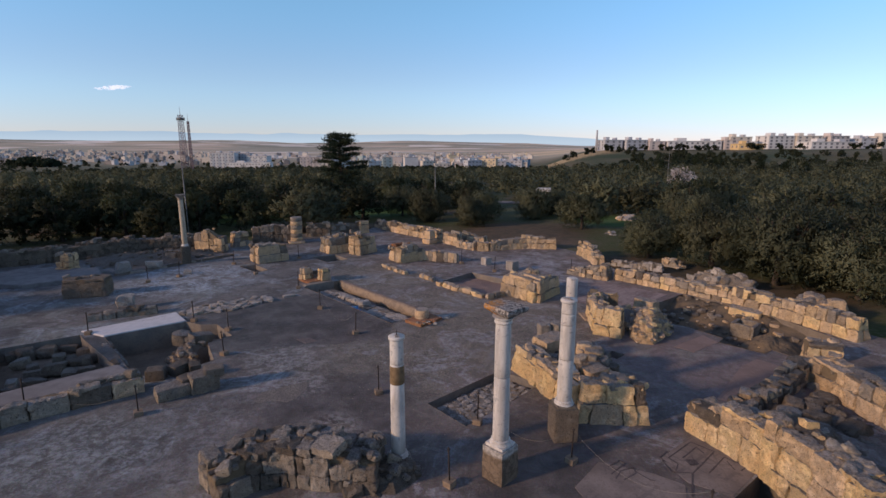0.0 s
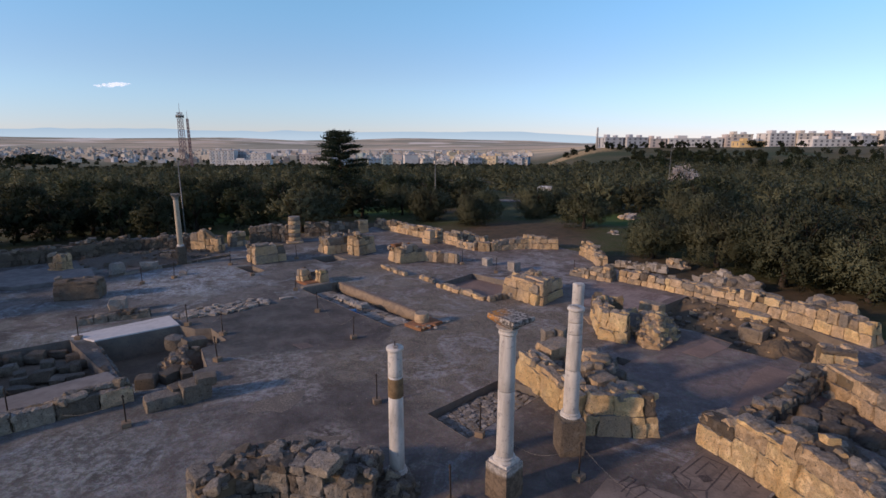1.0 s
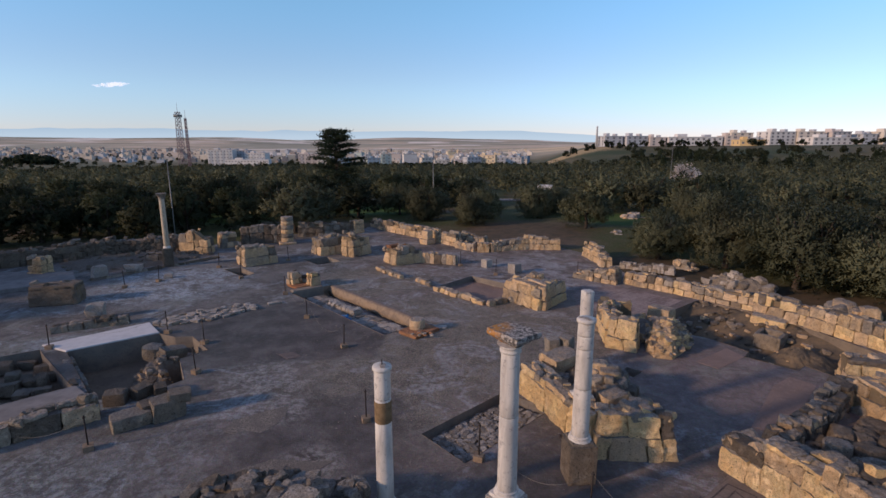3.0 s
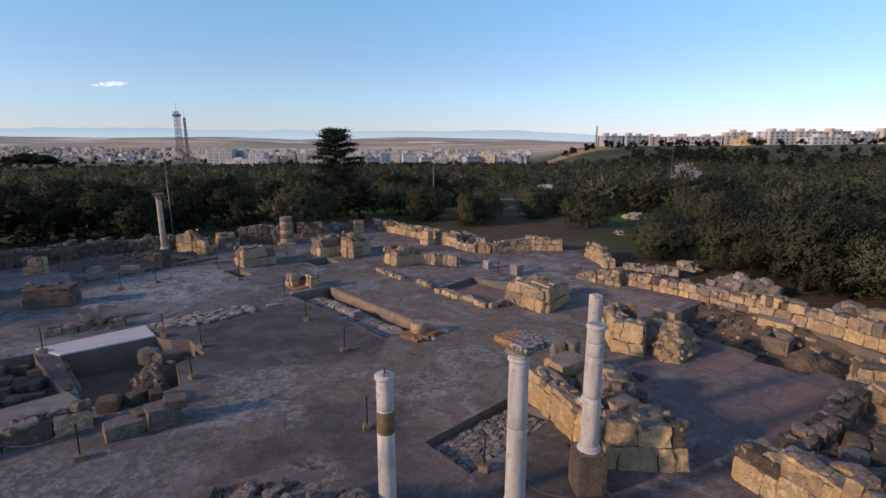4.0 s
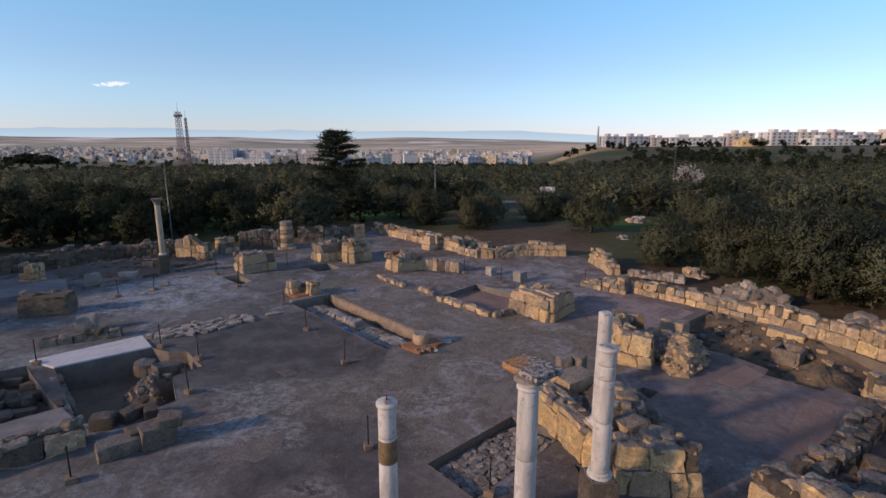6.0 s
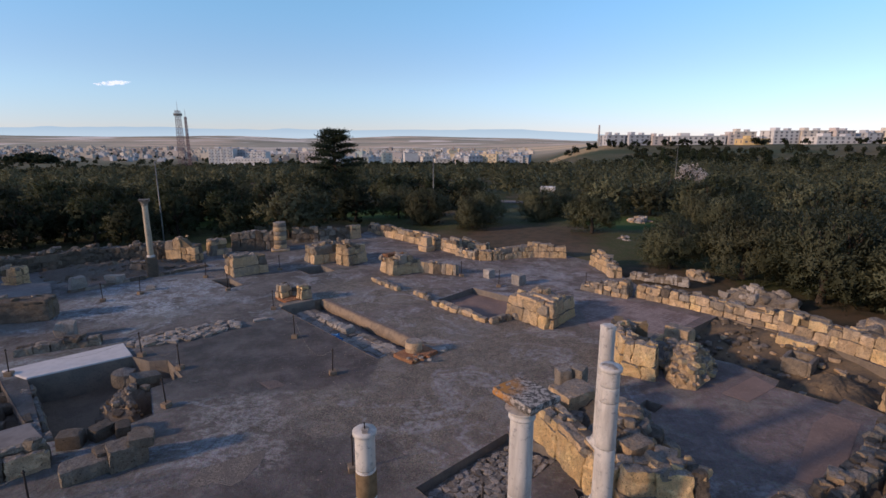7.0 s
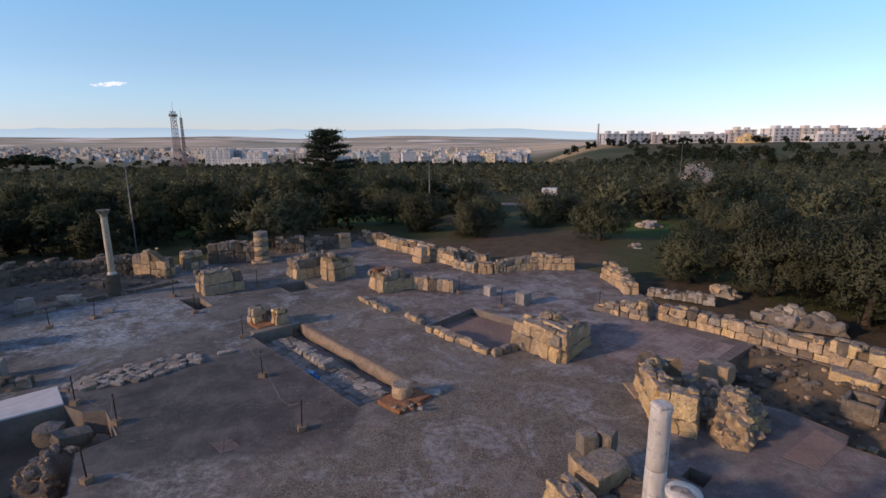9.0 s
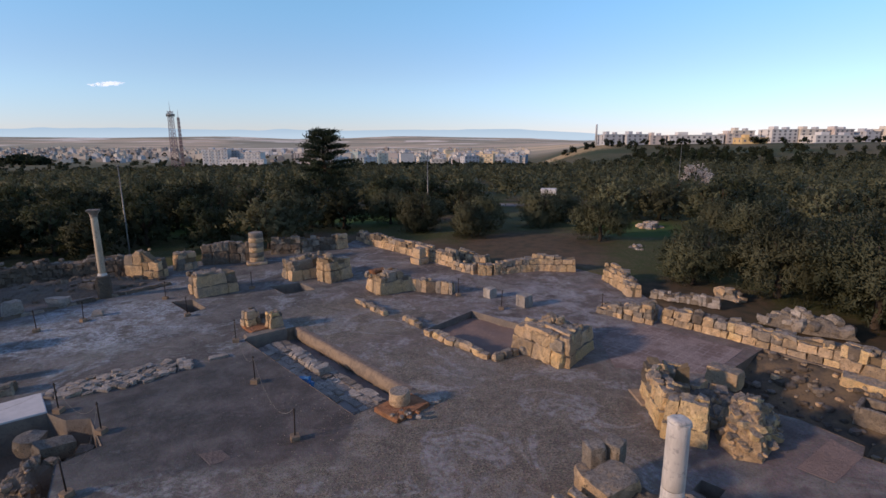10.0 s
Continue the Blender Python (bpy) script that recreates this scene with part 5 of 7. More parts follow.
W([(-20.0, 33.3), (-18.9, 33.6)], 0.5, [0.55, 0.6], "low plinth of dark blocks beside the far column", ("dark", "grey"), seed=36, block=0.6, course=0.5, top=0.3)
# dark stone doubles as tree shade put into the wall's colour
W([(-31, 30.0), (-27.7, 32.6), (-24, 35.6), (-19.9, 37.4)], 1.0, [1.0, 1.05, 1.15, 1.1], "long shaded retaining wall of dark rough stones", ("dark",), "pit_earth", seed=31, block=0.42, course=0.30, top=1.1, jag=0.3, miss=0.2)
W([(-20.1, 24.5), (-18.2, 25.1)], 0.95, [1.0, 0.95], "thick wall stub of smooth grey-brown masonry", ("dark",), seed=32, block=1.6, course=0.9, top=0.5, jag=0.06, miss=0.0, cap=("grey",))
W([(-24.9, 29.9), (-24.0, 29.9)], 0.85, [1.3, 1.2], "broken ochre pier on the terrace", ("ochre", "worn"), seed=33)
W([(-16.2, 20.9), (-14.9, 21.7), (-13.8, 22.2)], 0.5, [0.35, 0.4, 0.3], "low row of dark wall stones", ("dark", "grey"), seed=34, block=0.5, course=0.3)
for x, y, s, h, yaw in ((-19.4, 30.9, 0.95, 0.55, 0.2), (-20.5, 29.5, 1.0, 0.75, 1.0), (-15.6, 22.7, 0.85, 0.75, 0.5), (-16.4, 29.6, 0.5, 0.3, 0.4)):
    solid("loose_block", pool("lump", "pale", int(s * 10) % 10), (x, y, -0.04), (0, 0.05, yaw), (s, s * 0.7, h), "loose weathered stone block on the floor", "stone block", "loose stone blocks")

# ---- things on the floor ----
slab("whitewashed_wall", [(-15.41, 19.45), (-14.03, 18.92), (-11.63, 20.95), (-12.78, 22.1)], -1.2, 0.06, "white_slab", "restored wall with a smooth whitewashed top", "wall", bevel=0.03)
W([(-13.9, 18.75), (-12.2, 17.1), (-10.5, 15.5)], 0.4, [0.95, 0.95, 0.95], "grey retaining wall lining the deep pit", ("grey",), "mortar", seed=40, z=-0.95, block=0.7, course=0.4, top=0.1)
heap([(-10.6, 20.3), (-9.2, 19.3), (-9.7, 18.4), (-9.0, 17.2), (-10.4, 16.9), (-11.3, 18.6), (-11.4, 20.2)], "brown earth and fallen stones on the side of the pit", 70, 0.20, 1.2, ("dark", "ochre", "grey"), seed=9, z=-0.95, soil="pit_earth")
for x, y, z, s, yaw in ((-11.35, 19.95, -0.62, 0.6, 0.3), (-10.3, 19.5, -0.45, 0.68, 1.0), (-9.75, 19.9, -0.8, 0.45, 2.0), (-10.6, 18.7, -0.6, 0.38, 0.7)):
    solid("boulder", pool("lump", "grey", int(s * 20) % 10), (x, y, z), (0.1, 0.1, yaw), (s * 1.2, s, s * 0.8), "rounded grey boulder lying in the pit", "boulder", "pit boulders")
rng = random.Random(52)
for k in range(6):
    t = thing("footing_row", (-17.0 + k * 0.55, 17.35 - k * 0.55, -0.5), "broken row of dark tumbled footing stones", "stone row", "footing rows")
    u = rng.uniform(-0.3, 0.2)
    while u < 2.6:
        w = rng.uniform(0.3, 0.85)
        if rng.random() > 0.22:
            part("stone", pick(rng, rng.choice(("block", "cut", "lump")), ("dark", "dark", "dark", "grey")), t, ((u + w / 2) * 0.85 + rng.uniform(-0.12, 0.12), (u + w / 2) * 0.53 + rng.uniform(-0.12, 0.12), rng.uniform(-0.12, 0.05)), (rng.uniform(-0.15, 0.15), rng.uniform(-0.15, 0.15), 0.55 + rng.uniform(-0.35, 0.35)), (w, rng.uniform(0.32, 0.5), rng.uniform(0.3, 0.55)))
        u += w
sheet("pale_walk", [(-15.3, 12.6), (-13.85, 13.95), (-11.55, 16.25), (-10.45, 15.5), (-12.35, 12.6), (-13.6, 11.2)], 0.05, "walk", "strip of pale mortar paving")
W([(-14.6, 9.6), (-12.2, 12.3), (-9.55, 14.6)], 0.55, [0.55, 0.55, 0.6], "front wall of grey-brown squared blocks", ("grey", "dark", "ochre"), seed=41, block=0.85, course=0.55, top=0.3)
for x, y, s, h, yaw, m in ((-9.5, 15.3, 0.7, 0.5, 0.3, "dark"), (-9.0, 15.75, 0.65, 0.45, 1.2, "dark"), (-8.5, 15.9, 0.6, 0.4, 2.2, "dark"), (-7.9, 15.75, 0.5, 0.35, 0.2, "dark")):
    solid("boulder", pool("cut", m, int(s * 30) % 10), (x, y, -0.05), (0.05, 0.0, yaw), (s * 0.85, s * 0.6, h * 0.9), "rough weathered boulder on the paving", "boulder", "floor boulders")
for x, y, z, sx, sy, sz, yaw, m in ((-8.25, 14.15, -0.03, 1.0, 0.6, 0.42, 0.75, "grey"), (-7.5, 14.65, -0.03, 0.85, 0.6, 0.62, 0.75, "grey"), (-7.2, 14.8, 0.45, 0.6, 0.5, 0.28, 0.5, "dark"), (-8.0, 14.6, -0.03, 0.55, 0.5, 0.5, 0.9, "dark")):
    solid("cut_block", pool("cut", m, int(sx * 13) % 10), (x, y, z), (0.02, 0.03, yaw), (sx, sy, sz), "weathered squared block lying on the paving", "stone block", "cut blocks")
solid("tilted_block", pool("block", "grey", 7), (-2.05, 10.05, 0.95), (0.22, -0.12, -0.5), (0.75, 0.5, 0.22), "tilted grey slab lying on the rubble wall", "stone block")

# trench: rubble-laid bottom, curb, headstones, drum
def crazy_paving(name, poly, size, z, label, mats, seed, thick=0.1, group=""):
    """Flat stones laid close over a plan area, each its own piece."""
    rng = random.Random(seed)
    cx, cy = sum(p[0] for p in poly) / len(poly), sum(p[1] for p in poly) / len(poly)
    t = thing(name, (cx, cy, z), label, "paving", group)
    xs, ys = [p[0] for p in poly], [p[1] for p in poly]
    y, row = min(ys), 0
    while y < max(ys):
        x = min(xs) + (row % 2) * size * 0.5
        while x < max(xs):
            px, py = x + rng.uniform(-0.18, 0.18) * size, y + rng.uniform(-0.18, 0.18) * size
            if inside(px, py, poly):
                part("stone", pick(rng, "cobble", mats), t, (px - cx, py - cy, -thick * 0.5), (rng.uniform(-0.05, 0.05), rng.uniform(-0.05, 0.05), rng.uniform(0, 6.3)), (size * rng.uniform(0.95, 1.35), size * rng.uniform(0.8, 1.1), thick * rng.uniform(0.9, 1.6)))
            x += size
        y += size * 0.85
        row += 1
    return t


crazy_paving("pit_paving", [(0.1, 14.0), (1.05, 13.05), (3.35, 15.5), (2.2, 16.15)], 0.20, -0.225, "flat pale bedding stones in the shallow pit", ("pale", "grey", "pale", "grey"), 5, 0.06)
slab("trench_bed", [(-7.75, 26.72), (-2.3, 21.35), (-1.3, 22.3), (-6.75, 27.7)], -0.6, -0.36, "walk", "pale mortar bed raised along the trench", "bedding", bevel=0.05)


def slab_bed(origin, along, across, length, width, z, label, seed):
    """Close-laid flat slabs in rough rows, each its own piece."""
    rng = random.Random(seed)
    t = thing("trench_paving", (*origin, z), label, "paving")
    d, w = Vector(along), Vector(across)

    def spot(u, v, zz):
        p = d * u + w * v
        e = noise.noise_vector(Vector((p.x * 1.4, p.y * 1.4, seed)))
        return Vector((p.x + e.x * 0.09, p.y + e.y * 0.09, zz + e.z * 0.035))

    v, k = 0.0, 0
    while v < width - 0.05:
        row = min(width - v, rng.uniform(0.26, 0.42))
        u = rng.uniform(0, 0.1)
        while u < length:
            run = rng.uniform(0.3, 0.75)
            if rng.random() > 0.05:
                part("stone", fitted_block((u, u + run - 0.015, v, v + row - 0.015, -0.1, rng.uniform(0.0, 0.035)), spot, seed + k, 0.11, rng.choice(("pale", "pale", "grey"))), t)
            u += run
            k += 1
        v += row


slab_bed((-7.68, 26.76), (0.712, -0.702), (0.702, 0.712), 7.45, 1.42, -0.33, "pale flat bedding slabs in the trench", 6)
crazy_paving("stone_strip", [(-12.75, 22.05), (-12.05, 21.65), (-10.4, 22.45), (-8.95, 24.2), (-9.35, 24.75), (-11.7, 23.5)], 0.29, 0.02, "strip of flat pale paving stones", ("pale", "pale", "grey"), 7, 0.12)
for x, y in ((-8.45, 25.0), (-8.2, 25.15)):
    solid("loose_slab", pool("cobble", "pale", 3), (x, y, -0.02), (0, 0, 0.6), (0.42, 0.3, 0.10), "flat pale stone lying on the floor", "stone block", "loose slabs")
def plastered_curb(a, b, inward):
    """A long plastered lip whose rounded face leans into the trench."""
    a2, b2, w = Vector(a), Vector(b), Vector(inward)
    verts, faces, m = [], [], 26
    profile = ((-0.22, 0.005), (-0.06, 0.012), (0.0, 0.003), (0.05, -0.03), (0.10, -0.12), (0.14, -0.24), (0.15, -0.33), (0.02, -0.58))
    for i in range(m + 1):
        p = a2.lerp(b2, i / m) - a2
        for off, zz in profile:
            e = noise.noise_vector(Vector((p.x * 1.7, p.y * 1.7, off * 4)))
            q = p + w * (off + e.x * 0.035 * (off > -0.2))
            verts.append((q.x, q.y, zz + (e.z * 0.02 if off > -0.05 else 0)))
    k = len(profile)
    for i in range(m):
        faces += [(i * k + j, (i + 1) * k + j, (i + 1) * k + j + 1, i * k + j + 1) for j in range(k - 1)]
    faces += [tuple(range(k)), tuple(reversed(range(m * k, m * k + k)))]
    solid("plastered_curb", mesh_from("plastered_curb", verts, faces, "curb", True), (*a, 0), label="long low curb coated with buff lime plaster", category="curb")


plastered_curb((-6.46, 28.40), (-0.70, 22.64), (-0.702, -0.712))
slab("trench_sill", [(-8.3, 27.2), (-8.02, 26.82), (-6.7, 27.95), (-6.95, 28.35)], -0.6, 0.1, "mortar", "grey mortar sill at the end of the trench", "curb", bevel=0.06)
t = thing("niche_pier", (-8.0, 28.35, 0), "low stone niche standing on a red brick base", "ruined pier")
part("brick_base", mesh_from("brick_base", *rock(17, 3, 0.04, 0.1), "brick"), t, (0.0, 0.0, -0.02), (0, 0, -0.80), (1.35, 1.35, 0.16), "red brick base")
W([(-8.62, 28.12), (-8.30, 28.62)], 0.42, [0.72, 0.66], "broken ochre jamb of the niche", ("ochre", "gold"), seed=107, z=0.12, block=0.4, course=0.36, top=0.5)
W([(-7.50, 27.98), (-7.12, 28.40)], 0.42, [0.66, 0.62], "broken ochre jamb of the niche", ("ochre", "gold"), seed=108, z=0.12, block=0.4, course=0.36, top=0.5)
W([(-8.05, 28.78), (-7.45, 28.50)], 0.36, [0.36, 0.34], "low grey back of the niche", ("grey", "dark"), seed=109, z=0.12, block=0.4, course=0.3, top=0.3)
t = thing("brick_platform", (-0.86, 21.55, 0), "broken brick platform carrying a short column drum", "platform")
part("bed", mesh_from("bed", *rock(18, 4, 0.05, 0.12), "brick"), t, (0, 0, -0.03), (0, 0, 0.86), (1.45, 1.05, 0.15), "red brick and rubble platform")
part("drum", lathe("drum", [(0.30, 0), (0.33, 0.03), (0.325, 0.38), (0.29, 0.42)], "ochre", 24, True, 0.06), t, (-0.1, 0.15, 0.1), label="short buff stone drum")
rng = random.Random(8)
for k in range(10):
    part("stone", pick(rng, "lump", ("pale", "brick", "grey")), t, (rng.uniform(-0.3, 0.6), rng.uniform(-0.75, -0.2), 0.09), (0, 0, k), (0.17, 0.13, 0.08))
solid("marble_slab", pool("cobble", "pale", 5), (-0.05, 22.0, -0.02), (0, 0, 0.2), (0.75, 0.4, 0.09), "flat grey marble slab beside the drum base", "stone block")
for x, y, s in ((-4.72, 23.75, 0.26), (-4.55, 23.55, 0.34), (-4.35, 23.4, 0.26)):
    solid("plastic_bag", pool("lump", "tarp", 3), (x, y, -0.38), (0.2, 0.1, s * 9), (s * 1.2, s, s * 1.1), "crumpled blue plastic bag in the trench", "bag", "plastic bags")
for x, y, s in ((-5.75, 26.05, 0.30), (-5.5, 25.8, 0.34), (-5.25, 25.55, 0.36), (-5.0, 25.3, 0.34), (-4.75, 25.05, 0.40), (-4.5, 24.82, 0.42), (-4.2, 24.55, 0.48)):
    solid("trench_stone", pool("lump", "pale", int(s * 20) % 10), (x, y, -0.36), (0, 0, 0.9), (s * 1.3, s * 0.9, s * 0.7), "rough pale stone lying in the trench", "stone block", "trench stones")
slab("cover_slab", [(-5.93, 19.06), (-5.40, 18.61), (-4.99, 18.92), (-5.43, 19.27)], -0.02, 0.012, "dim_floor", "square dark cover slab let into the floor", "cover slab", bevel=0.004)
slab("terrace_slab", [(-27.5, 26.2), (-23.8, 25.8), (-20.9, 28.2), (-22.5, 30.0), (-27.4, 29.8)], -0.05, 0.22, "walk", "pale mortar terrace a step above the floor", "terrace", bevel=0.03)

# stone tub in the excavation
t = thing("stone_tub", (13.9, 22.3, -0.72), "hollow squared stone tub standing in the dig", "tub")
for dx, dy, sx, sy in ((0, -0.42, 1.0, 0.13), (0, 0.42, 1.0, 0.13), (-0.44, 0, 0.13, 0.72), (0.44, 0, 0.13, 0.72)):
    a = 0.75
    part("side", pool("cut", "grey", 1), t, (dx * math.cos(a) - dy * math.sin(a), dx * math.sin(a) + dy * math.cos(a), 0), (0, 0, a), (sx, sy, 0.62))
part("bottom", pool("block", "grey", 2), t, (0, 0, 0), (0, 0, 0.75), (0.9, 0.8, 0.12))
heap([(12.6, 20.9), (13.2, 19.4), (14.4, 18.9), (15.6, 20.2), (15.2, 21.9), (13.8, 22.0)], "loose ochre earth and stones in the dig", 14, 0.2, 1.0, ("ochre", "gold"), seed=12, z=-0.85, soil="dig_earth")
heap([(10.4, 23.4), (11.2, 21.8), (12.4, 21.2), (13.4, 22.6), (13.6, 24.4), (12.2, 25.6), (11.2, 24.8)], "scattered grey rubble in the dig", 46, 0.2, 0.35, ("dark", "dark"), seed=13, z=-1.05, soil="dig_earth")
t = thing("scattered_stones", (13.2, 22.0, 0), "small ochre stones and clods strewn over the dig", "stones")
rng = random.Random(21)
strewn = 0
while strewn < 260:
    x, y = rng.uniform(9.8, 16.4), rng.uniform(17.7, 26.4)
    if not inside(x, y, PITS["dig"][0]):
        continue
    k = rng.choice((0.07, 0.10, 0.13, 0.18, 0.25))
    part("stone", pick(rng, "lump", ("ochre", "grey", "dark", "dark")), t, (x - 13.2, y - 22.0, -dig_depth(x, y) - k * 0.15), (rng.uniform(-0.4, 0.4), 0, rng.uniform(0, 6.3)), (k * 1.3, k, k * 0.7))
    strewn += 1
solid("fallen_block", pool("cut", "gold", 6), (14.6, 23.7, -0.38), (0.1, 0.05, -0.75), (1.4, 0.6, 0.5), "fallen golden block below the boundary wall", "stone block")

# loose gravel over the worn floor
def gravel(count, seed):
    g = np.random.default_rng(seed)
    spots = [(1.2, 21.5, 5.0), (0.2, 17.5, 3.0), (-4.0, 29.5, 3.5), (5.5, 30.5, 3.0), (13.5, 22.5, 2.5)]
    pick_ = g.choice(len(spots), count, p=[0.55, 0.15, 0.18, 0.08, 0.04])
    at = np.array(spots)[pick_]
    xy = at[:, :2] + g.normal(size=(count, 2)) * at[:, 2:3] * 0.6
    ok = np.array([inside(x, y, SITE) and not any(inside(x, y, p) for p, _ in PITS.values()) for x, y in xy])
    xy = xy[ok]
    k = len(xy)
    size = 0.007 + 0.012 * g.uniform(0, 1, k) ** 3
    unit = np.array([(1, 0, 0), (0, 1, 0), (-1, 0, 0), (0, -1, 0), (0, 0, 0.8)])
    ang = g.uniform(0, 6.283, k)
    c, s_ = np.cos(ang), np.sin(ang)
    u = unit[None] * size[:, None, None] * g.uniform(0.7, 1.5, (k, 1, 3))
    v = np.stack([u[..., 0] * c[:, None] - u[..., 1] * s_[:, None], u[..., 0] * s_[:, None] + u[..., 1] * c[:, None], u[..., 2]], -1)
    v[..., :2] += xy[:, None, :]
    v[..., 2] += 0.004
    tri = np.array([(0, 1, 4), (1, 2, 4), (2, 3, 4), (3, 0, 4)])
    f = (tri[None] + 5 * np.arange(k)[:, None, None]).reshape(-1, 3)
    return mesh_from("gravel", v.reshape(-1, 3).tolist(), f.tolist(), "gravel")


solid("gravel", gravel(16000, 3), label="loose ochre and grey gravel on the paving", category="gravel", kind="stuff")

# rope posts and ropes
POSTS = [(-1.73, 14.6), (-3.62, 19.8), (-6.08, 23.06), (-9.2, 19.95), (-8.59, 12.96), (-11.3, 21.0), (-16.5, 28.8), (-17.61, 27.5), (0.69, 10.23), (1.40, 12.96), (6.08, 9.07), (-8.15, 17.38), (-12.08, 29.67), (2.86, 31.01), (-14.69, 32.26), (-8.35, 26.6), (-10.9, 34.3), (7.62, 30.6), (-12.3, 13.2), (-14.9, 19.2), (0.75, 33.2), (3.71, 11.25)]
post = thing("rope_post", (*POSTS[0], 0), "thin dark iron rope post in a cement block", "post", "rope posts")
part("foot", mesh_from("foot", *rock(5, 1, 0.06, 0.2), "foot"), post, (0, 0, -0.02), (0, 0, 0.4), (0.25, 0.25, 0.17))
rod = part("rod", lathe("rod", [(0.020, 0), (0.020, 0.85), (0.012, 0.86)], "rod", 8), post, (0, 0, 0.12))
part("eyelet", lathe("eyelet", [(0.034, 0), (0.04, 0.015), (0.034, 0.03)], "rod", 10), rod, (0, 0, 0.78))
rng = random.Random(2)
for x, y in POSTS[1:]:
    copy_thing(post, pose(x, y, 0, rng.uniform(-3, 3), rng.uniform(-3, 3), rng.uniform(0, 90)))


def rope(a, b, sag):
    pts = [(a[0] + (b[0] - a[0]) * i / 14, a[1] + (b[1] - a[1]) * i / 14, max(0.04, 0.92 - sag * 4 * (i / 14) * (1 - i / 14))) for i in range(15)]
    o = Vector(pts[0])
    v, f = tube([Vector(p) - o for p in pts], 0.0032, 4)
    solid("rope", mesh_from("rope", v, f, "rope", True), o, label="pale sagging rope between two posts", category="rope", group="ropes")


for i, j, s in ((1, 2, 0.8), (2, 15, 0.75), (3, 5, 0.6), (11, 3, 0.7), (4, 18, 0.7), (9, 21, 0.80), (21, 10, 0.62), (6, 7, 0.5), (5, 19, 0.6), (12, 14, 0.5)):
    rope(POSTS[i], POSTS[j], s)


# ---- trees ----
def cards(points, normals, length, width, rng, droop=0.2):
    """Small leaf sprays, each a narrow folded blade, as arrays of corners."""
    k = len(points)
    d = rng.normal(size=(k, 3))
    d = d / np.linalg.norm(d, axis=1)[:, None] + normals * 0.7
    d[:, 2] -= droop
    d /= np.linalg.norm(d, axis=1)[:, None]
    out = rng.normal(size=(k, 3)) * 0.45 + normals
    s = np.cross(d, out)
    s /= np.linalg.norm(s, axis=1)[:, None] + 1e-9
    ln = length * rng.uniform(0.6, 1.4, k)[:, None]
    wd = width * rng.uniform(0.6, 1.4, k)[:, None]
    a = points - d * ln * 0.5
    b = points + s * wd * 0.5
    c = points + d * ln * 0.5
    e = points - s * wd * 0.5
    return np.stack([a, b, c, e], 1).reshape(-1, 3)


def outward(corners, normals):
    """Turns each blade to face out of its crown."""
    q = corners.reshape(-1, 4, 3).copy()
    face = np.cross(q[:, 1] - q[:, 0], q[:, 2] - q[:, 0])
    back = (face * normals).sum(1) < 0
    q[back] = q[back][:, ::-1]
    face[back] *= -1
    face /= np.linalg.norm(face, axis=1)[:, None] + 1e-9
    soft = normals / (np.linalg.norm(normals, axis=1)[:, None] + 1e-9) * 0.9 + face * 0.2
    soft /= np.linalg.norm(soft, axis=1)[:, None] + 1e-9
    return q.reshape(-1, 3), np.repeat(soft, 4, 0)


def quads_mesh(name, corners, material, normals=None):
    me = bpy.data.meshes.new(name)
    k = len(corners) // 4
    if normals is not None:
        corners, soft = outward(corners, normals)
    me.vertices.add(len(corners))
    me.vertices.foreach_set("co", corners.astype(np.float32).ravel())
    me.loops.add(k * 4)
    me.loops.foreach_set("vertex_index", np.arange(k * 4, dtype=np.int32))
    me.polygons.add(k)
    me.polygons.foreach_set("loop_start", np.arange(0, k * 4, 4, dtype=np.int32))
    me.materials.append(M[material])
    me.update(calc_edges=True)
    if normals is not None:
        me.normals_split_custom_set_from_vertices(soft.tolist())
    return me


def crown_lobes(rng, radius, height, z0, lobes):
    """Centres and sizes of the lobes of a rounded crown, laid over a dome."""
    cs, rs = [], []
    for k in range(lobes):
        a, up = rng.uniform(0, 2 * np.pi), rng.uniform(-0.75, 0.95)
        side = np.sqrt(1 - up * up) * rng.uniform(0.55, 1.0)
        cs.append((radius * 0.72 * side * np.cos(a), radius * 0.72 * side * np.sin(a), z0 + height * (0.42 + 0.40 * up)))
        rs.append(radius * rng.uniform(0.24, 0.42))
    return np.array(cs), np.array(rs)


def crown_points(rng, count, radius, height, z0, lobes, shell=0.72, given=None):
    """Points over a crown of uneven lobes, denser near the outside, with gaps."""
    cs, rs = given or crown_lobes(rng, radius, height, z0, lobes)
    which = rng.choice(len(rs), count, p=rs ** 2 / (rs ** 2).sum())
    d = rng.normal(size=(count, 3))
    d /= np.linalg.norm(d, axis=1)[:, None]
    r = rs[which] * (shell + (1.14 - shell) * rng.uniform(0, 1, count) ** 0.8)
    p = cs[which] + d * r[:, None]
    # ragged gaps
    keep = np.sin(p[:, 0] * 3.1 + p[:, 2] * 2.0) * np.sin(p[:, 1] * 2.7 - p[:, 2] * 1.3) > -0.72
    keep &= p[:, 2] > 0.15
    return p[keep], d[keep]


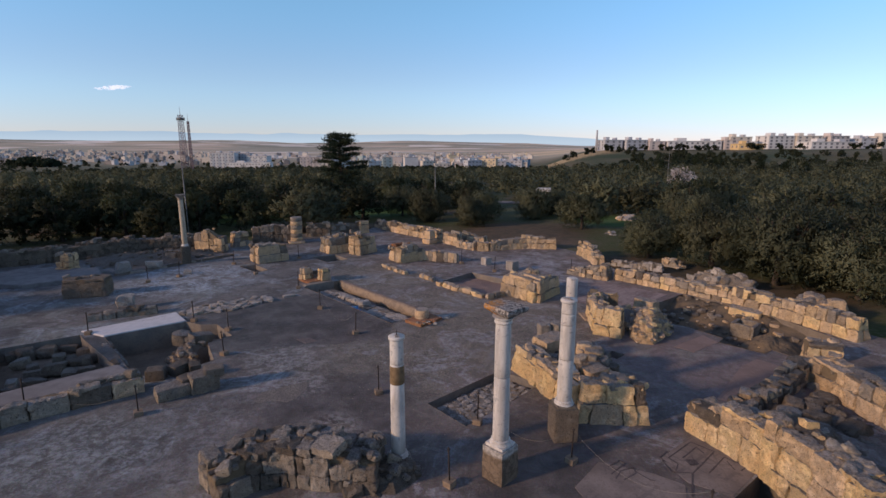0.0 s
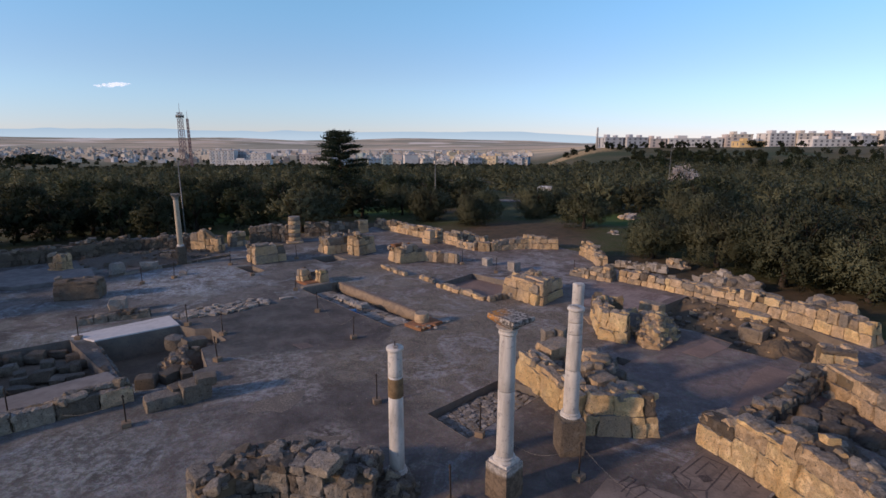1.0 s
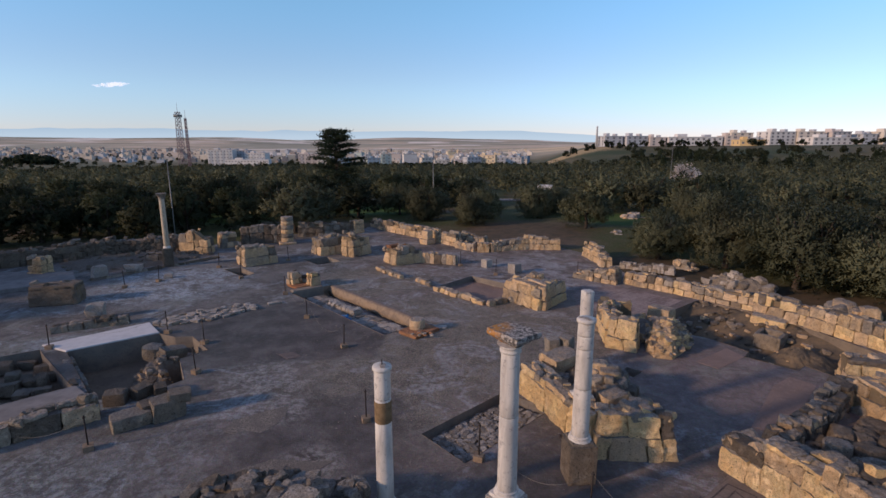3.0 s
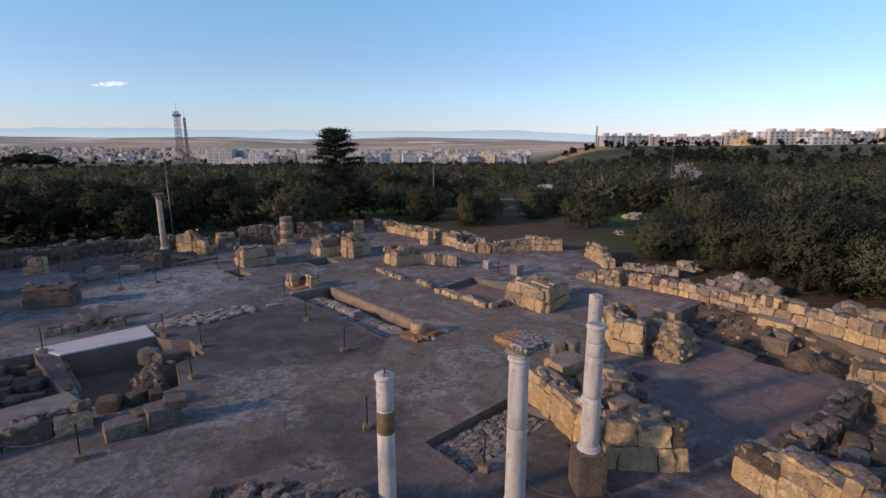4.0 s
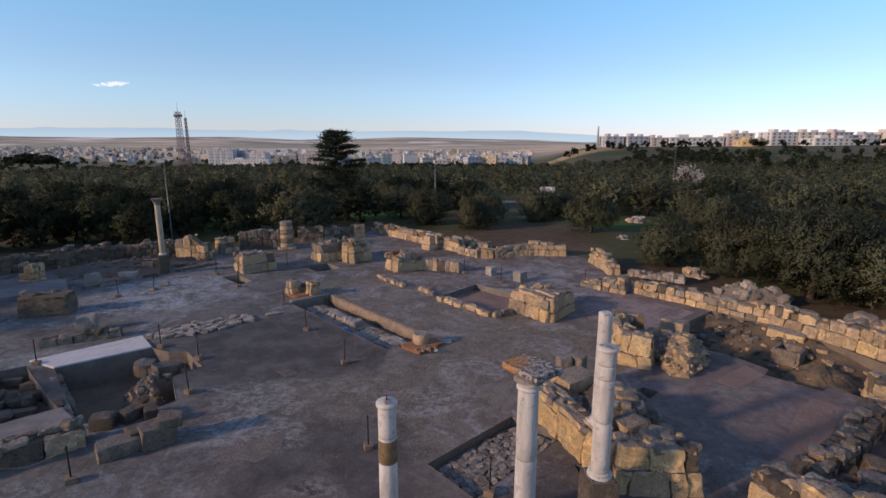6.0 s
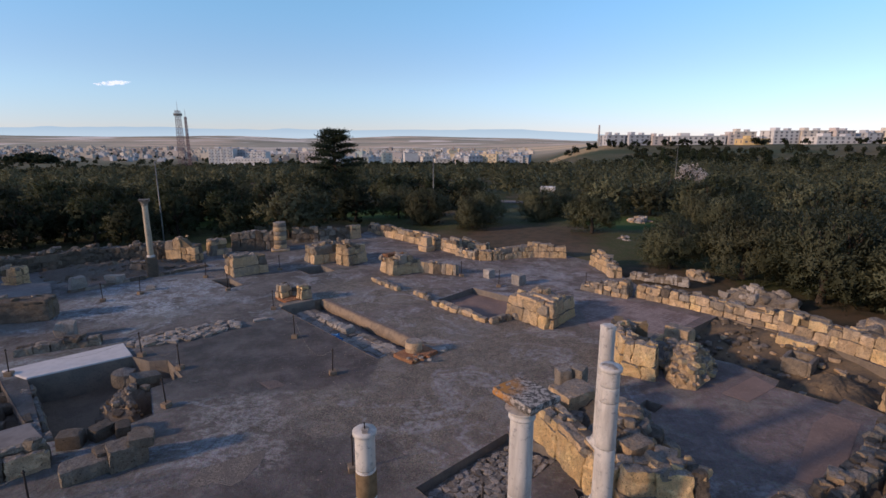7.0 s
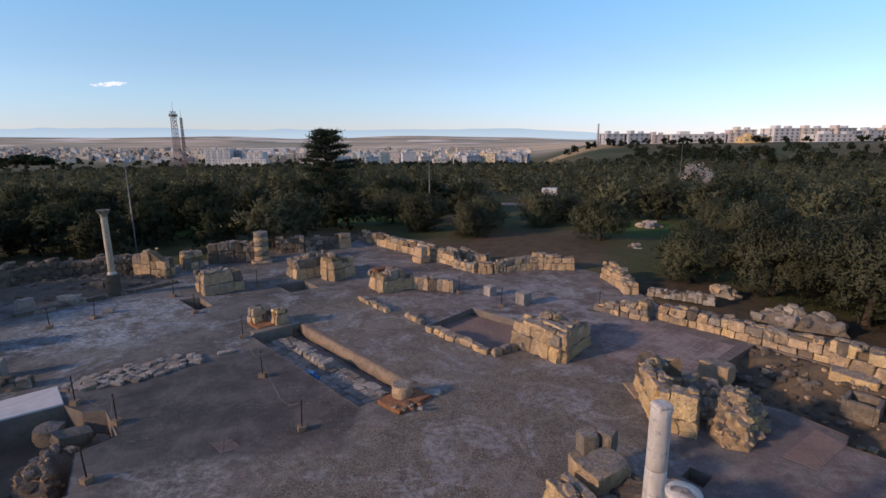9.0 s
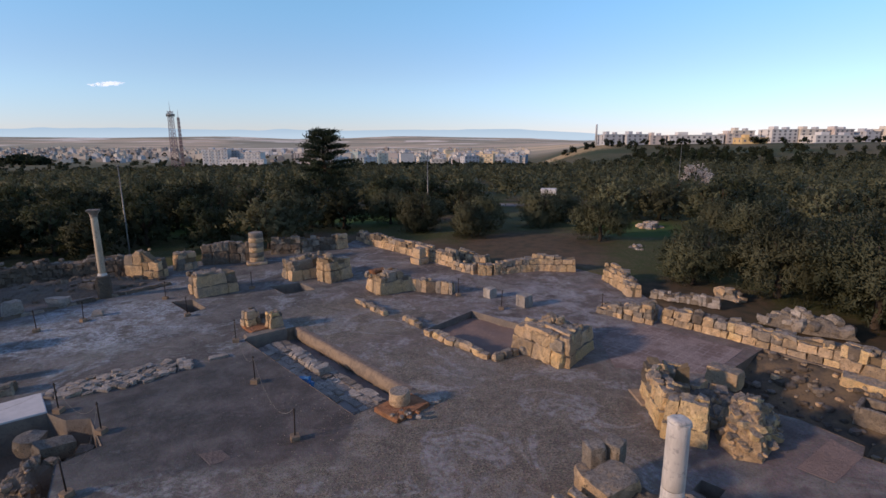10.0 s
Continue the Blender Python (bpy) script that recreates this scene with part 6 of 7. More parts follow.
def trunk_mesh(name, seed, height, spread, r):
    rng = random.Random(seed)
    verts, faces = [], []

    def add(points, radii):
        v, f = tube(points, radii, 6)
        b = len(verts)
        verts.extend(v)
        faces.extend(tuple(b + i for i in q) for q in f)

    top = Vector((rng.uniform(-0.2, 0.2), rng.uniform(-0.2, 0.2), height * 0.42))
    add([Vector((0, 0, -0.3)), Vector((0, 0, 0.15)), top * 0.6 + Vector((0.08, 0, 0)), top], [r * 1.5, r * 1.15, r * 0.9, r * 0.8])
    for k in range(5):
        a = k * 1.26 + rng.uniform(-0.4, 0.4)
        e = Vector((math.cos(a) * spread * 0.6, math.sin(a) * spread * 0.6, height * rng.uniform(0.68, 0.88)))
        m = top.lerp(e, 0.5) + Vector((math.cos(a), math.sin(a), 0.2)) * 0.2
        add([top * 0.95, m, e], [r * 0.55, r * 0.36, r * 0.12])
        for _ in range(2):
            e2 = e + Vector((rng.uniform(-1, 1), rng.uniform(-1, 1), rng.uniform(0.0, 0.7))) * spread * 0.35
            add([m, m.lerp(e2, 0.6), e2], [r * 0.28, r * 0.18, r * 0.06])
    return mesh_from(name, verts, faces, "bark", True)


def tufts(rng, lobes, twigs, leaves_each, reach, length, width):
    """Feathery twigs that spring outward and up from the lobes, each with its own blades."""
    cs, rs = lobes
    which = rng.choice(len(rs), twigs, p=rs ** 2 / (rs ** 2).sum())
    d = rng.normal(size=(twigs, 3))
    d[:, 2] = d[:, 2] * 0.8 + 0.25
    d /= np.linalg.norm(d, axis=1)[:, None]
    base = cs[which] + d * (rs[which] * rng.uniform(0.35, 1.0, twigs))[:, None]
    way = d + np.array([0, 0, 0.55]) + rng.normal(size=(twigs, 3)) * 0.3
    way /= np.linalg.norm(way, axis=1)[:, None]
    ln = reach * rng.uniform(0.5, 1.4, twigs)
    b = np.repeat(base, leaves_each, 0)
    w = np.repeat(way, leaves_each, 0)
    t = rng.uniform(0, 1, twigs * leaves_each)
    p = b + w * (t * np.repeat(ln, leaves_each))[:, None] + rng.normal(size=(len(b), 3)) * 0.07 * reach / 0.5
    keep = p[:, 2] > 0.1
    # out of the lobe, and out of the whole crown
    n = np.repeat(d, leaves_each, 0)[keep] * 0.45 + (p[keep] - np.array([0, 0, 1.3])) / 2.2
    return cards(p[keep], w[keep] * 1.3, length, width, rng, -0.1), n


def olive_kind(seed, count, length, width, material="olive"):
    """Trunk and crown of one olive."""
    rng = np.random.default_rng(seed)
    lobes = crown_lobes(rng, 2.5, 3.5, 0.08, 26)
    corners, normals = tufts(rng, lobes, count // 20, 20, 0.55, length, width)
    return trunk_mesh("trunk", seed, 3.6, 1.8, 0.17), quads_mesh("crown", corners, material, normals)


NEAR = [olive_kind(s, 21000, 0.16, 0.058, m) for s, m in ((1, "olive"), (2, "olive"), (3, "olive_mid"), (4, "olive"))]
MID = [olive_kind(s, 5600, 0.25, 0.105, m) for s, m in ((11, "olive_dark"), (12, "olive_dark"), (13, "olive"), (14, "olive_dark"))]


def olive(kind, x, y, scale, turn, tall=1.0):
    tr, cr = kind
    t = thing("olive_tree", (x, y, terrain(x, y) - 0.05), "grey-green olive tree with a dense rounded crown", "tree", "olive trees")
    part("trunk", tr, t, (0, 0, 0), (0, 0, turn), (scale, scale, scale * tall))
    part("crown", cr, t, (0, 0, 0), (0, 0, turn), (scale, scale, scale * tall))


CLOSE = [(14.3, 36.0, 0.85), (17.6, 33.6, 1.05), (19.4, 29.4, 1.25), (24.6, 28.6, 1.25), (24.5, 31.5, 1.2), (21.5, 34.5, 1.15), (29.5, 22.5, 1.2), (12.3, 48.6, 0.95), (8.6, 57.5, 0.95), (1.6, 51.0, 0.85), (-3.0, 54.2, 0.95), (-6.4, 58.0, 0.95), (-21.5, 49.5, 0.95), (-29.5, 43.0, 1.0), (-33.5, 40.5, 1.05), (3.2, 54.5, 0.85), (11.4, 61.5, 0.95), (20.5, 41.5, 1.05), (26.0, 38.0, 1.1), (30.0, 32.0, 1.2), (-36.0, 34.5, 1.1), (-27.0, 49.0, 1.0), (-40.0, 45.0, 1.05), (30.5, 25.0, 1.2), (-33.0, 50.0, 1.0), (21.0, 47.0, 0.9), (21.8, 26.2, 1.15), (16.0, 40.0, 0.8)]
# Those with y under 33 are unseen, added to shade the site's west side.
CLOSE += [(-38.5, 29.0, 1.3), (-37.0, 25.5, 1.25), (-41.5, 32.0, 1.3), (-35.5, 30.8, 1.4), (-32.5, 27.0, 1.35), (-31.5, 23.5, 1.3), (-25.5, 41.8, 0.95), (-36.5, 40.0, 1.1), (-30.8, 47.0, 1.0), (-24.6, 46.5, 0.95), (-40.5, 37.0, 1.1), (-21.7, 4.7, 1.2), (-24.0, 0.0, 1.25), (-23.5, 11.5, 1.3), (-18.5, 45.0, 0.8), (-28.0, 8.0, 1.15), (-30.0, 13.5, 1.2), (-29.0, 19.0, 1.1), (-33.5, 16.5, 1.2), (-32.5, 5.0, 1.15), (-34.0, 22.5, 1.1), (-36.5, 47.0, 1.1), (-42.5, 55.0, 1.15), (-37.5, 54.5, 1.1), (-45.5, 50.0, 1.15), (-33.0, 44.0, 1.0)]
rng = random.Random(11)
taken = []
for x, y, s in CLOSE:
    olive((MID[0] if y < 33 and x < 0 else MID[1] if x < -15 else NEAR[2] if y < 33 or x == 14.3 else rng.choice(NEAR)), x, y, s, rng.uniform(0, 6.3), rng.uniform(0.92, 1.1))
    taken.append((x, y))


def clear_zone(x, y):
    if 16 < x < 24 and y < 31:
        return True
    if -38 < x < 17 and y < 44 and y > -14:
        return True
    if 1 < x < 18 and y < 53 or -13 < x < 2 and y < 54:
        return True
    if 1.5 < x < 12.5 and y < 63 + (x - 6) * 1.0 and abs(x - (4.5 + (y - 40) * 0.28)) < 3.0:
        return True
    if 9.5 < x < 15.5 and 62 < y < 83 or 1 < x < 11 and 60 < y < 80 and abs(x - (4.5 + (y - 40) * 0.05)) < 3.2:
        return True
    return math.hypot(x - 17.5, y - 55.5) < 5.5 or math.hypot(x + 10, y - 60) < 3.0


far_pts, far_nrm = [], []
gen = np.random.default_rng(5)
gx = -150
while gx < 190:
    gy = -34
    while gy < 190:
        x, y = gx + rng.uniform(-1.9, 1.9), gy + rng.uniform(-1.9, 1.9)
        gy += 5.6
        if y < -8 or clear_zone(x, y) or any(math.hypot(x - a, y - b) < 4.2 for a, b in taken):
            continue
        r = math.hypot(x, y - 5)
        az = math.degrees(math.atan2(x, y))
        if (abs(az) > 52 and r > 60) or (x > 0 and x - 1 > 0.99 * (y - 7)):
            continue
        if x < -30 and -x > 1.02 * (y - 7) and r > 48:
            continue
        if rng.random() < 0.04:
            continue
        if r < 72:
            olive(MID[2] if x > 2 and rng.random() < 0.75 else rng.choice(MID), x, y, rng.uniform(0.98, 1.28), rng.uniform(0, 6.3), rng.uniform(0.8, 1.0))
        elif y > 20:
            at = np.array([x, y, terrain(x, y)])
            lobes = crown_lobes(gen, 2.6 * rng.uniform(0.8, 1.2), 3.3 * rng.uniform(0.8, 1.15), 0.3, 7)
            p, d = crown_points(gen, 230, 1, 1, 0, 7, 0.55, lobes)
            far_pts.append(p + at)
            far_nrm.append(d * 0.4 + (p - np.array([0, 0, 1.1])) / 2.2)
    gx += 5.6
P, D = np.concatenate(far_pts), np.concatenate(far_nrm)
solid("far_olive_grove", quads_mesh("far_olive_grove", cards(P, D, 0.62, 0.26, gen), "olive", D), label="distant grove of grey-green olive trees", category="trees", kind="stuff")

# scrub and darker woods past the grove, up the ridge
pts, nrm = [], []
for k in range(640):
    az = radians(rng.uniform(-44, 46))
    r = rng.uniform(185, 325)
    x, y = r * math.sin(az), r * math.cos(az)
    if radians(7) < az < radians(17) and r > 215:
        continue
    if az < radians(8):
        r = rng.uniform(185, 430)
        x, y = r * math.sin(az), r * math.cos(az)
    p, d = crown_points(gen, 170, rng.uniform(2.0, 3.2), rng.uniform(2.2, 3.6), 0.2, 5)
    pts.append(p + np.array([x, y, terrain(x, y)]))
    nrm.append(d)
solid("far_scrub", quads_mesh("far_scrub", cards(np.concatenate(pts), np.concatenate(nrm), 1.1, 0.5, gen), "olive_dark"), label="dark scrub and trees on the far slope", category="trees", kind="stuff")


def pine_tree():
    """A broad old pine with layered, ragged boughs."""
    x, y = -19.6, 82.0
    z = terrain(x, y)
    t = thing("pine_tree", (x, y, z), "tall dark pine with ragged layered boughs", "tree")
    r2 = random.Random(3)
    verts, faces, ps, ns = [], [], [], []

    def add(points, radii):
        v, f = tube(points, radii, 7)
        b = len(verts)
        verts.extend(v)
        faces.extend(tuple(b + i for i in q) for q in f)

    height = 10.8
    add([Vector((0, 0, -0.4)), Vector((0.1, 0, 4)), Vector((-0.1, 0.1, 9)), Vector((0, 0, height - 0.8))], [0.38, 0.28, 0.18, 0.05])
    for k in range(36):
        f = k / 35
        zc = 1.6 + (height - 2.2) * f
        a = k * 2.4 + r2.uniform(-0.4, 0.4)
        reach = (4.7 * (1 - max(0, f - 0.55) * 1.25) * (0.75 + 0.25 * min(1, f * 3))) * r2.uniform(0.5, 1.1)
        e = Vector((math.cos(a) * reach, math.sin(a) * reach, zc + reach * r2.uniform(0.02, 0.22)))
        add([Vector((0, 0, zc - 0.2)), Vector((0, 0, zc)).lerp(e, 0.55) - Vector((0, 0, 0.1)), e], [0.09, 0.06, 0.02])
        for j in range(5):
            c = Vector((0, 0, zc)).lerp(e, 0.35 + 0.16 * j)
            m = 90
            q = gen.normal(size=(m, 3)) * np.array([0.46, 0.46, 0.15]) * (0.8 + 0.5 * r2.random())
            ps.append(q + np.array(c))
            ns.append(q / (np.linalg.norm(q, axis=1)[:, None] + 1e-6) + np.array([0, 0, 0.5]))
    part("trunk", mesh_from("trunk", verts, faces, "bark", True), t)
    part("crown", quads_mesh("crown", cards(np.concatenate(ps), np.concatenate(ns), 0.42, 0.12, gen, -0.2), "pine"), t)


pine_tree()

# blossoming almond in the grove
x, y = 42.6, 100.0
t = thing("almond_tree", (x, y, terrain(x, y) - 0.8), "almond tree covered with white blossom", "tree")
part("trunk", trunk_mesh("trunk", 40, 6.5, 3.6, 0.2), t)
p, d = crown_points(gen, 1500, 3.6, 3.4, 2.4, 16, 0.2)
part("crown", quads_mesh("crown", cards(p, d, 0.34, 0.22, gen), "blossom"), t)


def cypress(x, y, h, w):
    t = thing("cypress", (x, y, terrain(x, y)), "slim dark conifer on the slope", "tree", "cypresses")
    k = 500
    f = gen.uniform(0, 1, k)
    a = gen.uniform(0, 6.283, k)
    r = w * (1 - f) ** 0.8 * gen.uniform(0.6, 1.05, k) + 0.1
    p = np.stack([r * np.cos(a), r * np.sin(a), 0.6 + f * (h - 0.6)], 1)
    nn = np.stack([np.cos(a), np.sin(a), np.full(k, 0.8)], 1)
    part("trunk", lathe("trunk", [(0.22, -0.5), (0.16, 1.2), (0.03, h * 0.9)], "bark", 6), t)
    part("crown", quads_mesh("crown", cards(p, nn, 1.1, 0.5, gen), "pine"), t)


for k in range(34):
    az = radians(rng.choice((rng.uniform(18, 26), rng.uniform(22, 41), rng.uniform(24, 34))))
    r = rng.uniform(170, 290)
    cypress(r * math.sin(az), r * math.cos(az), rng.uniform(3, 5.5) if az > radians(20) else rng.uniform(2.5, 3.6), rng.uniform(0.8, 1.6))


# ---- poles and the mast ----
def lamp_pole(x, y, h, label):
    t = thing("lamp_pole", (x, y, terrain(x, y)), label, "pole", "poles")
    part("pole", lathe("pole", [(0.06, -0.3), (0.055, 0.5), (0.035, h)], "steel", 10), t)
    part("head", lathe("head", [(0.05, 0), (0.10, 0.04), (0.09, 0.10), (0.02, 0.14)], "steel", 10), t, (0, 0, h))


lamp_pole(-23.8, 43.0, 6.6, "slim grey lamp pole behind the ruins")
lamp_pole(-2.6, 58.5, 7.2, "slim grey lamp pole among the olives")
lamp_pole(44.5, 111.0, 9.0, "slim pole among the olives")


def lattice_mast(x, y, z, h, w, label, mat, platform):
    t = thing("radio_mast", (x, y, z), label, "mast", "radio masts")
    for sx, sy in ((-1, -1), (1, -1), (1, 1), (-1, 1)):
        v, f = tube([(sx * w / 2, sy * w / 2, 0), (sx * w / 2 * 0.62, sy * w / 2 * 0.62, h)], 0.20, 5)
        part("leg", mesh_from("leg", v, f, mat), t)
    levels = int(h / 3.2)
    for k in range(levels):
        za, zb = h * k / levels, h * (k + 1) / levels
        wa, wb = w / 2 * (1 - 0.38 * k / levels), w / 2 * (1 - 0.38 * (k + 1) / levels)
        for (ax, ay), (bx, by) in (((-1, -1), (1, -1)), ((1, -1), (1, 1)), ((1, 1), (-1, 1)), ((-1, 1), (-1, -1))):
            v, f = tube([(ax * wa, ay * wa, za), (bx * wb, by * wb, zb)], 0.13, 4)
            part("brace", mesh_from("brace", v, f, mat), t)
            v, f = tube([(bx * wa, by * wa, za), (ax * wb, ay * wb, zb)], 0.13, 4)
            part("brace", mesh_from("brace", v, f, mat), t)
    if platform:
        part("platform", lathe("platform", [(w * 0.62, 0), (w * 0.70, 0.1), (w * 0.70, 1.3), (w * 0.55, 1.4)], "steel", 12), t, (0, 0, h - 4.2))
        for k in range(6):
            a = k * 1.05
            part("antenna", lathe("antenna", [(0.35, 0), (0.35, 2.4)], "steel", 8), t, (math.cos(a) * w * 0.72, math.sin(a) * w * 0.72, h - 4.6))
    v, f = tube([(0, 0, h - 1), (0, 0, h + h * 0.16)], [0.22, 0.08], 6)
    part("spike", mesh_from("spike", v, f, mat), t)


D = 420.0
lattice_mast(-0.5765 * D, 7.6 + D, 8 - 0.045 * D, 46.5, 4.6, "tall red and grey lattice radio mast", "mast_red", True)
lattice_mast(-0.5615 * (D + 14), 7.6 + D + 14, 8 - 0.045 * D, 42.0, 2.0, "thin lattice mast beside the taller one", "mast_red", False)


# ---- the town ----
PANE = mesh_from("pane", [(-0.5, 0, -0.5), (0.5, 0, -0.5), (0.5, 0, 0.5), (-0.5, 0, 0.5), (-0.5, 0.16, -0.5), (0.5, 0.16, -0.5), (0.5, 0.16, 0.5), (-0.5, 0.16, 0.5)], [(0, 1, 2, 3), (4, 7, 6, 5), (0, 4, 5, 1), (1, 5, 6, 2), (2, 6, 7, 3), (3, 7, 4, 0)], "glass")


def building(dx, dist, width, depth, height, mat, label, storeys, turn=0.0, windows=True, base=None, name="apartment_building", group="apartment buildings"):
    """A block with storeys, window rows, balconies and a roof; dx is the sideways slope from the path's end."""
    x, y = 1.0 + dx * dist, 7.6 + dist
    z = terrain(x, y) - 1.0 if base is None else base
    t = thing(name, (x, y, z), label, "building", group)
    t.rotation_euler.z = turn
    h = height + 1.0
    part("wall", joined_boxes("wall", [(0, 0, h / 2, width, depth, h)], mat), t)
    roof = part("roof", joined_boxes("roof", [(0, 0, 0, width + 0.6, depth + 0.6, 0.4)], "roof" if height > 9 else mat), t, (0, 0, h + 0.2))
    part("stair_hut", joined_boxes("stair_hut", [(0, 0, 0, width * 0.18, depth * 0.4, 2.0)], mat), roof, (-width * 0.2, 0, 1.1))
    part("water_tank", joined_boxes("water_tank", [(0, 0, 0, width * 0.12, depth * 0.35, 1.6)], "render_grey"), roof, (width * 0.28, 0, 0.9))
    if windows:
        cols = max(2, int(width / 3.6))
        for s in range(storeys):
            zz = 1.0 + height * (s + 0.55) / storeys
            for c in range(cols):
                xx = -width / 2 + width * (c + 0.5) / cols
                part("window", PANE, t, (xx, -depth / 2 - 0.06, zz), (0, 0, 0), (1.5, 1, 1.3))
            if height > 9:
                for c in range(0, cols, 2):
                    part("balcony", joined_boxes("balcony", [(0, 0, 0, width / cols * 0.8, 1.2, 0.9)], mat), t, (-width / 2 + width * (c + 0.5) / cols, -depth / 2 - 0.6, zz - 0.95))
        side = max(1, int(depth / 4.5))
        for s in range(storeys):
            for c in range(side):
                yy = -depth / 2 + depth * (c + 0.5) / side
                part("window", PANE, t, (-width / 2 - 0.06, yy, 1.0 + height * (s + 0.55) / storeys), (0, 0, -math.pi / 2), (1.4, 1, 1.6))
    return t


# the ridge on the right: (slope from, slope to, height, storeys, wall)
for a, b, h, s, m, lab in (
    (0.264, 0.300, 9.5, 3, "render_grey", "grey flat-roofed block of flats on the ridge"),
    (0.305, 0.348, 9.5, 3, "render_grey", "grey flat-roofed block of flats on the ridge"),
    (0.352, 0.382, 8.0, 3, "render_pink", "pinkish block of flats on the ridge"),
    (0.386, 0.490, 8.0, 2, "render_white", "long low white building on the ridge"),
    (0.496, 0.520, 9.0, 3, "render_pink", "small pinkish block on the ridge"),
    (0.505, 0.545, 11.5, 4, "render_cream", "cream block of flats on the ridge"),
    (0.525, 0.570, 5.0, 1, "render_orange", "low orange villa with arches"),
    (0.572, 0.624, 12.5, 4, "render_white", "white-grey block of flats on the ridge"),
    (0.628, 0.676, 12.0, 4, "render_cream", "cream block of flats on the ridge"),
    (0.652, 0.742, 6.5, 2, "render_white", "long white terrace of low houses"),
    (0.684, 0.725, 12.0, 4, "render_pink", "pinkish block of flats on the ridge"),
    (0.744, 0.772, 9.5, 3, "render_grey", "grey block of flats on the ridge"),
    (0.776, 0.830, 12.0, 4, "render_cream", "cream block of flats on the ridge"),
    (0.840, 0.900, 11.0, 4, "render_white", "white block of flats on the ridge"),
):
    h *= 0.67
    dist = 352.0 if h > 5 else 330.0
    building((a + b) / 2, dist, (b - a) * dist, 13.0, h, m, lab, s, rng.uniform(-0.12, 0.22))

# roadside wall and round dark trees along the ridge
slab("roadside_wall", [(1 + 0.60 * 322, 322), (1 + 0.92 * 322, 322), (1 + 0.92 * 322, 323), (1 + 0.60 * 322, 323)], 3.0, 6.6, "render_white", "long pale roadside wall on the ridge", "wall")
pts, nrm = [], []
for a in [0.20, 0.215, 0.235, 0.25, 0.275, 0.285, 0.305, 0.33, 0.35, 0.385, 0.40, 0.415, 0.43, 0.455, 0.47, 0.485, 0.55, 0.555, 0.575, 0.61, 0.65, 0.745, 0.76, 0.78, 0.80]:
    dist = 322 + rng.uniform(-6, 6)
    x, y = 1 + a * dist, 7.6 + dist
    lobes = crown_lobes(gen, rng.uniform(2.4, 3.8), rng.uniform(3, 5), 0.2, 6)
    p, d = crown_points(gen, 300, 1, 1, 0, 6, 0.4, lobes)
    pts.append(p + np.array([x, y, terrain(x, y)]))
    nrm.append(d)
P, D = np.concatenate(pts), np.concatenate(nrm)
solid("ridge_trees", quads_mesh("ridge_trees", cards(P, D, 1.0, 0.6, gen), "pine", D), label="row of round dark trees along the ridge", category="trees", kind="stuff")

# the white block in the valley
building(-0.492, 620, 30, 16, 19, "render_white", "long white block of flats in the valley", 5, 0.1)
building(-0.455, 640, 26, 16, 18, "render_grey", "pale grey block of flats in the valley", 5, 0.05)
building(-0.420, 630, 26, 16, 15, "render_white", "white block of flats in the valley", 4, 0.0)
building(-0.440, 585, 52, 10, 8, "render_white", "long low white arcade building in the valley", 2, 0.02)
building(-0.310, 560, 26, 16, 14, "render_pink", "pinkish block of flats in the valley", 4, 0.1)
building(-0.285, 540, 14, 12, 12, "render_cream", "cream house behind the pine", 3, 0.1)

# the nearer rows of the valley town
for k in range(88):
    a = rng.uniform(-0.26, 0.115)
    dist = rng.uniform(480, 980)
    hgt = rng.choice((6, 7, 9, 11, 13))
    building(a, dist, rng.uniform(8, 18), rng.uniform(8, 13), hgt * (0.8 if a > 0.06 else 1), rng.choice(("render_white", "render_cream", "render_yellow", "render_grey", "render_white", "render_blue", "render_teal", "render_pink", "render_cream")), rng.choice(("pale flat-roofed town house", "low block of flats in the valley town")), max(2, int(hgt / 3)), rng.uniform(-0.4, 0.4), dist < 620, name="town_house", group="town houses")
for k in range(120):
    a = rng.uniform(-1.0, -0.53) if k % 5 else rng.uniform(-0.4, -0.24)
    dist = rng.uniform(700, 1350)
    hgt = rng.choice((3, 4, 5, 6, 8))
    building(a, dist, rng.uniform(6, 13), rng.uniform(6, 11), hgt, rng.choice(("render_dim", "render_dim", "render_dim", "render_grey", "render_grey", "render_cream")), "pale flat-roofed house in the far town", 3, rng.uniform(-0.4, 0.4), False, name="town_house", group="town houses")

for k in range(88):
    a = rng.uniform(-0.24, 0.13)
    dist = rng.uniform(620, 1350)
    building(a, dist, rng.uniform(6, 11), rng.uniform(6, 10), rng.uniform(5, 10), rng.choice(("render_white", "render_cream", "render_yellow", "render_grey", "render_pink", "render_dim")), "small flat-roofed house on the valley slope", 2, rng.uniform(-0.5, 0.5), False, name="town_house", group="town houses")

boxes = []
for k in range(190):
    a, dist = (rng.uniform(-1.0, -0.5) if k % 3 else rng.uniform(-0.3, 0.12)), rng.uniform(800, 1450)
    x, y, h = 1 + a * dist, 7.6 + dist, rng.uniform(5, 10)
    w = rng.uniform(6, 14)
    boxes += [(x, y, terrain(x, y) + h / 2 - 1, w, 9, h), (x + w * 0.2, y, terrain(x, y) + h - 0.2, w * 0.3, 4, 2.2)]
solid("far_houses", joined_boxes("far_houses", boxes, "town"), label="far pale houses of the town across the valley", category="houses", kind="stuff")

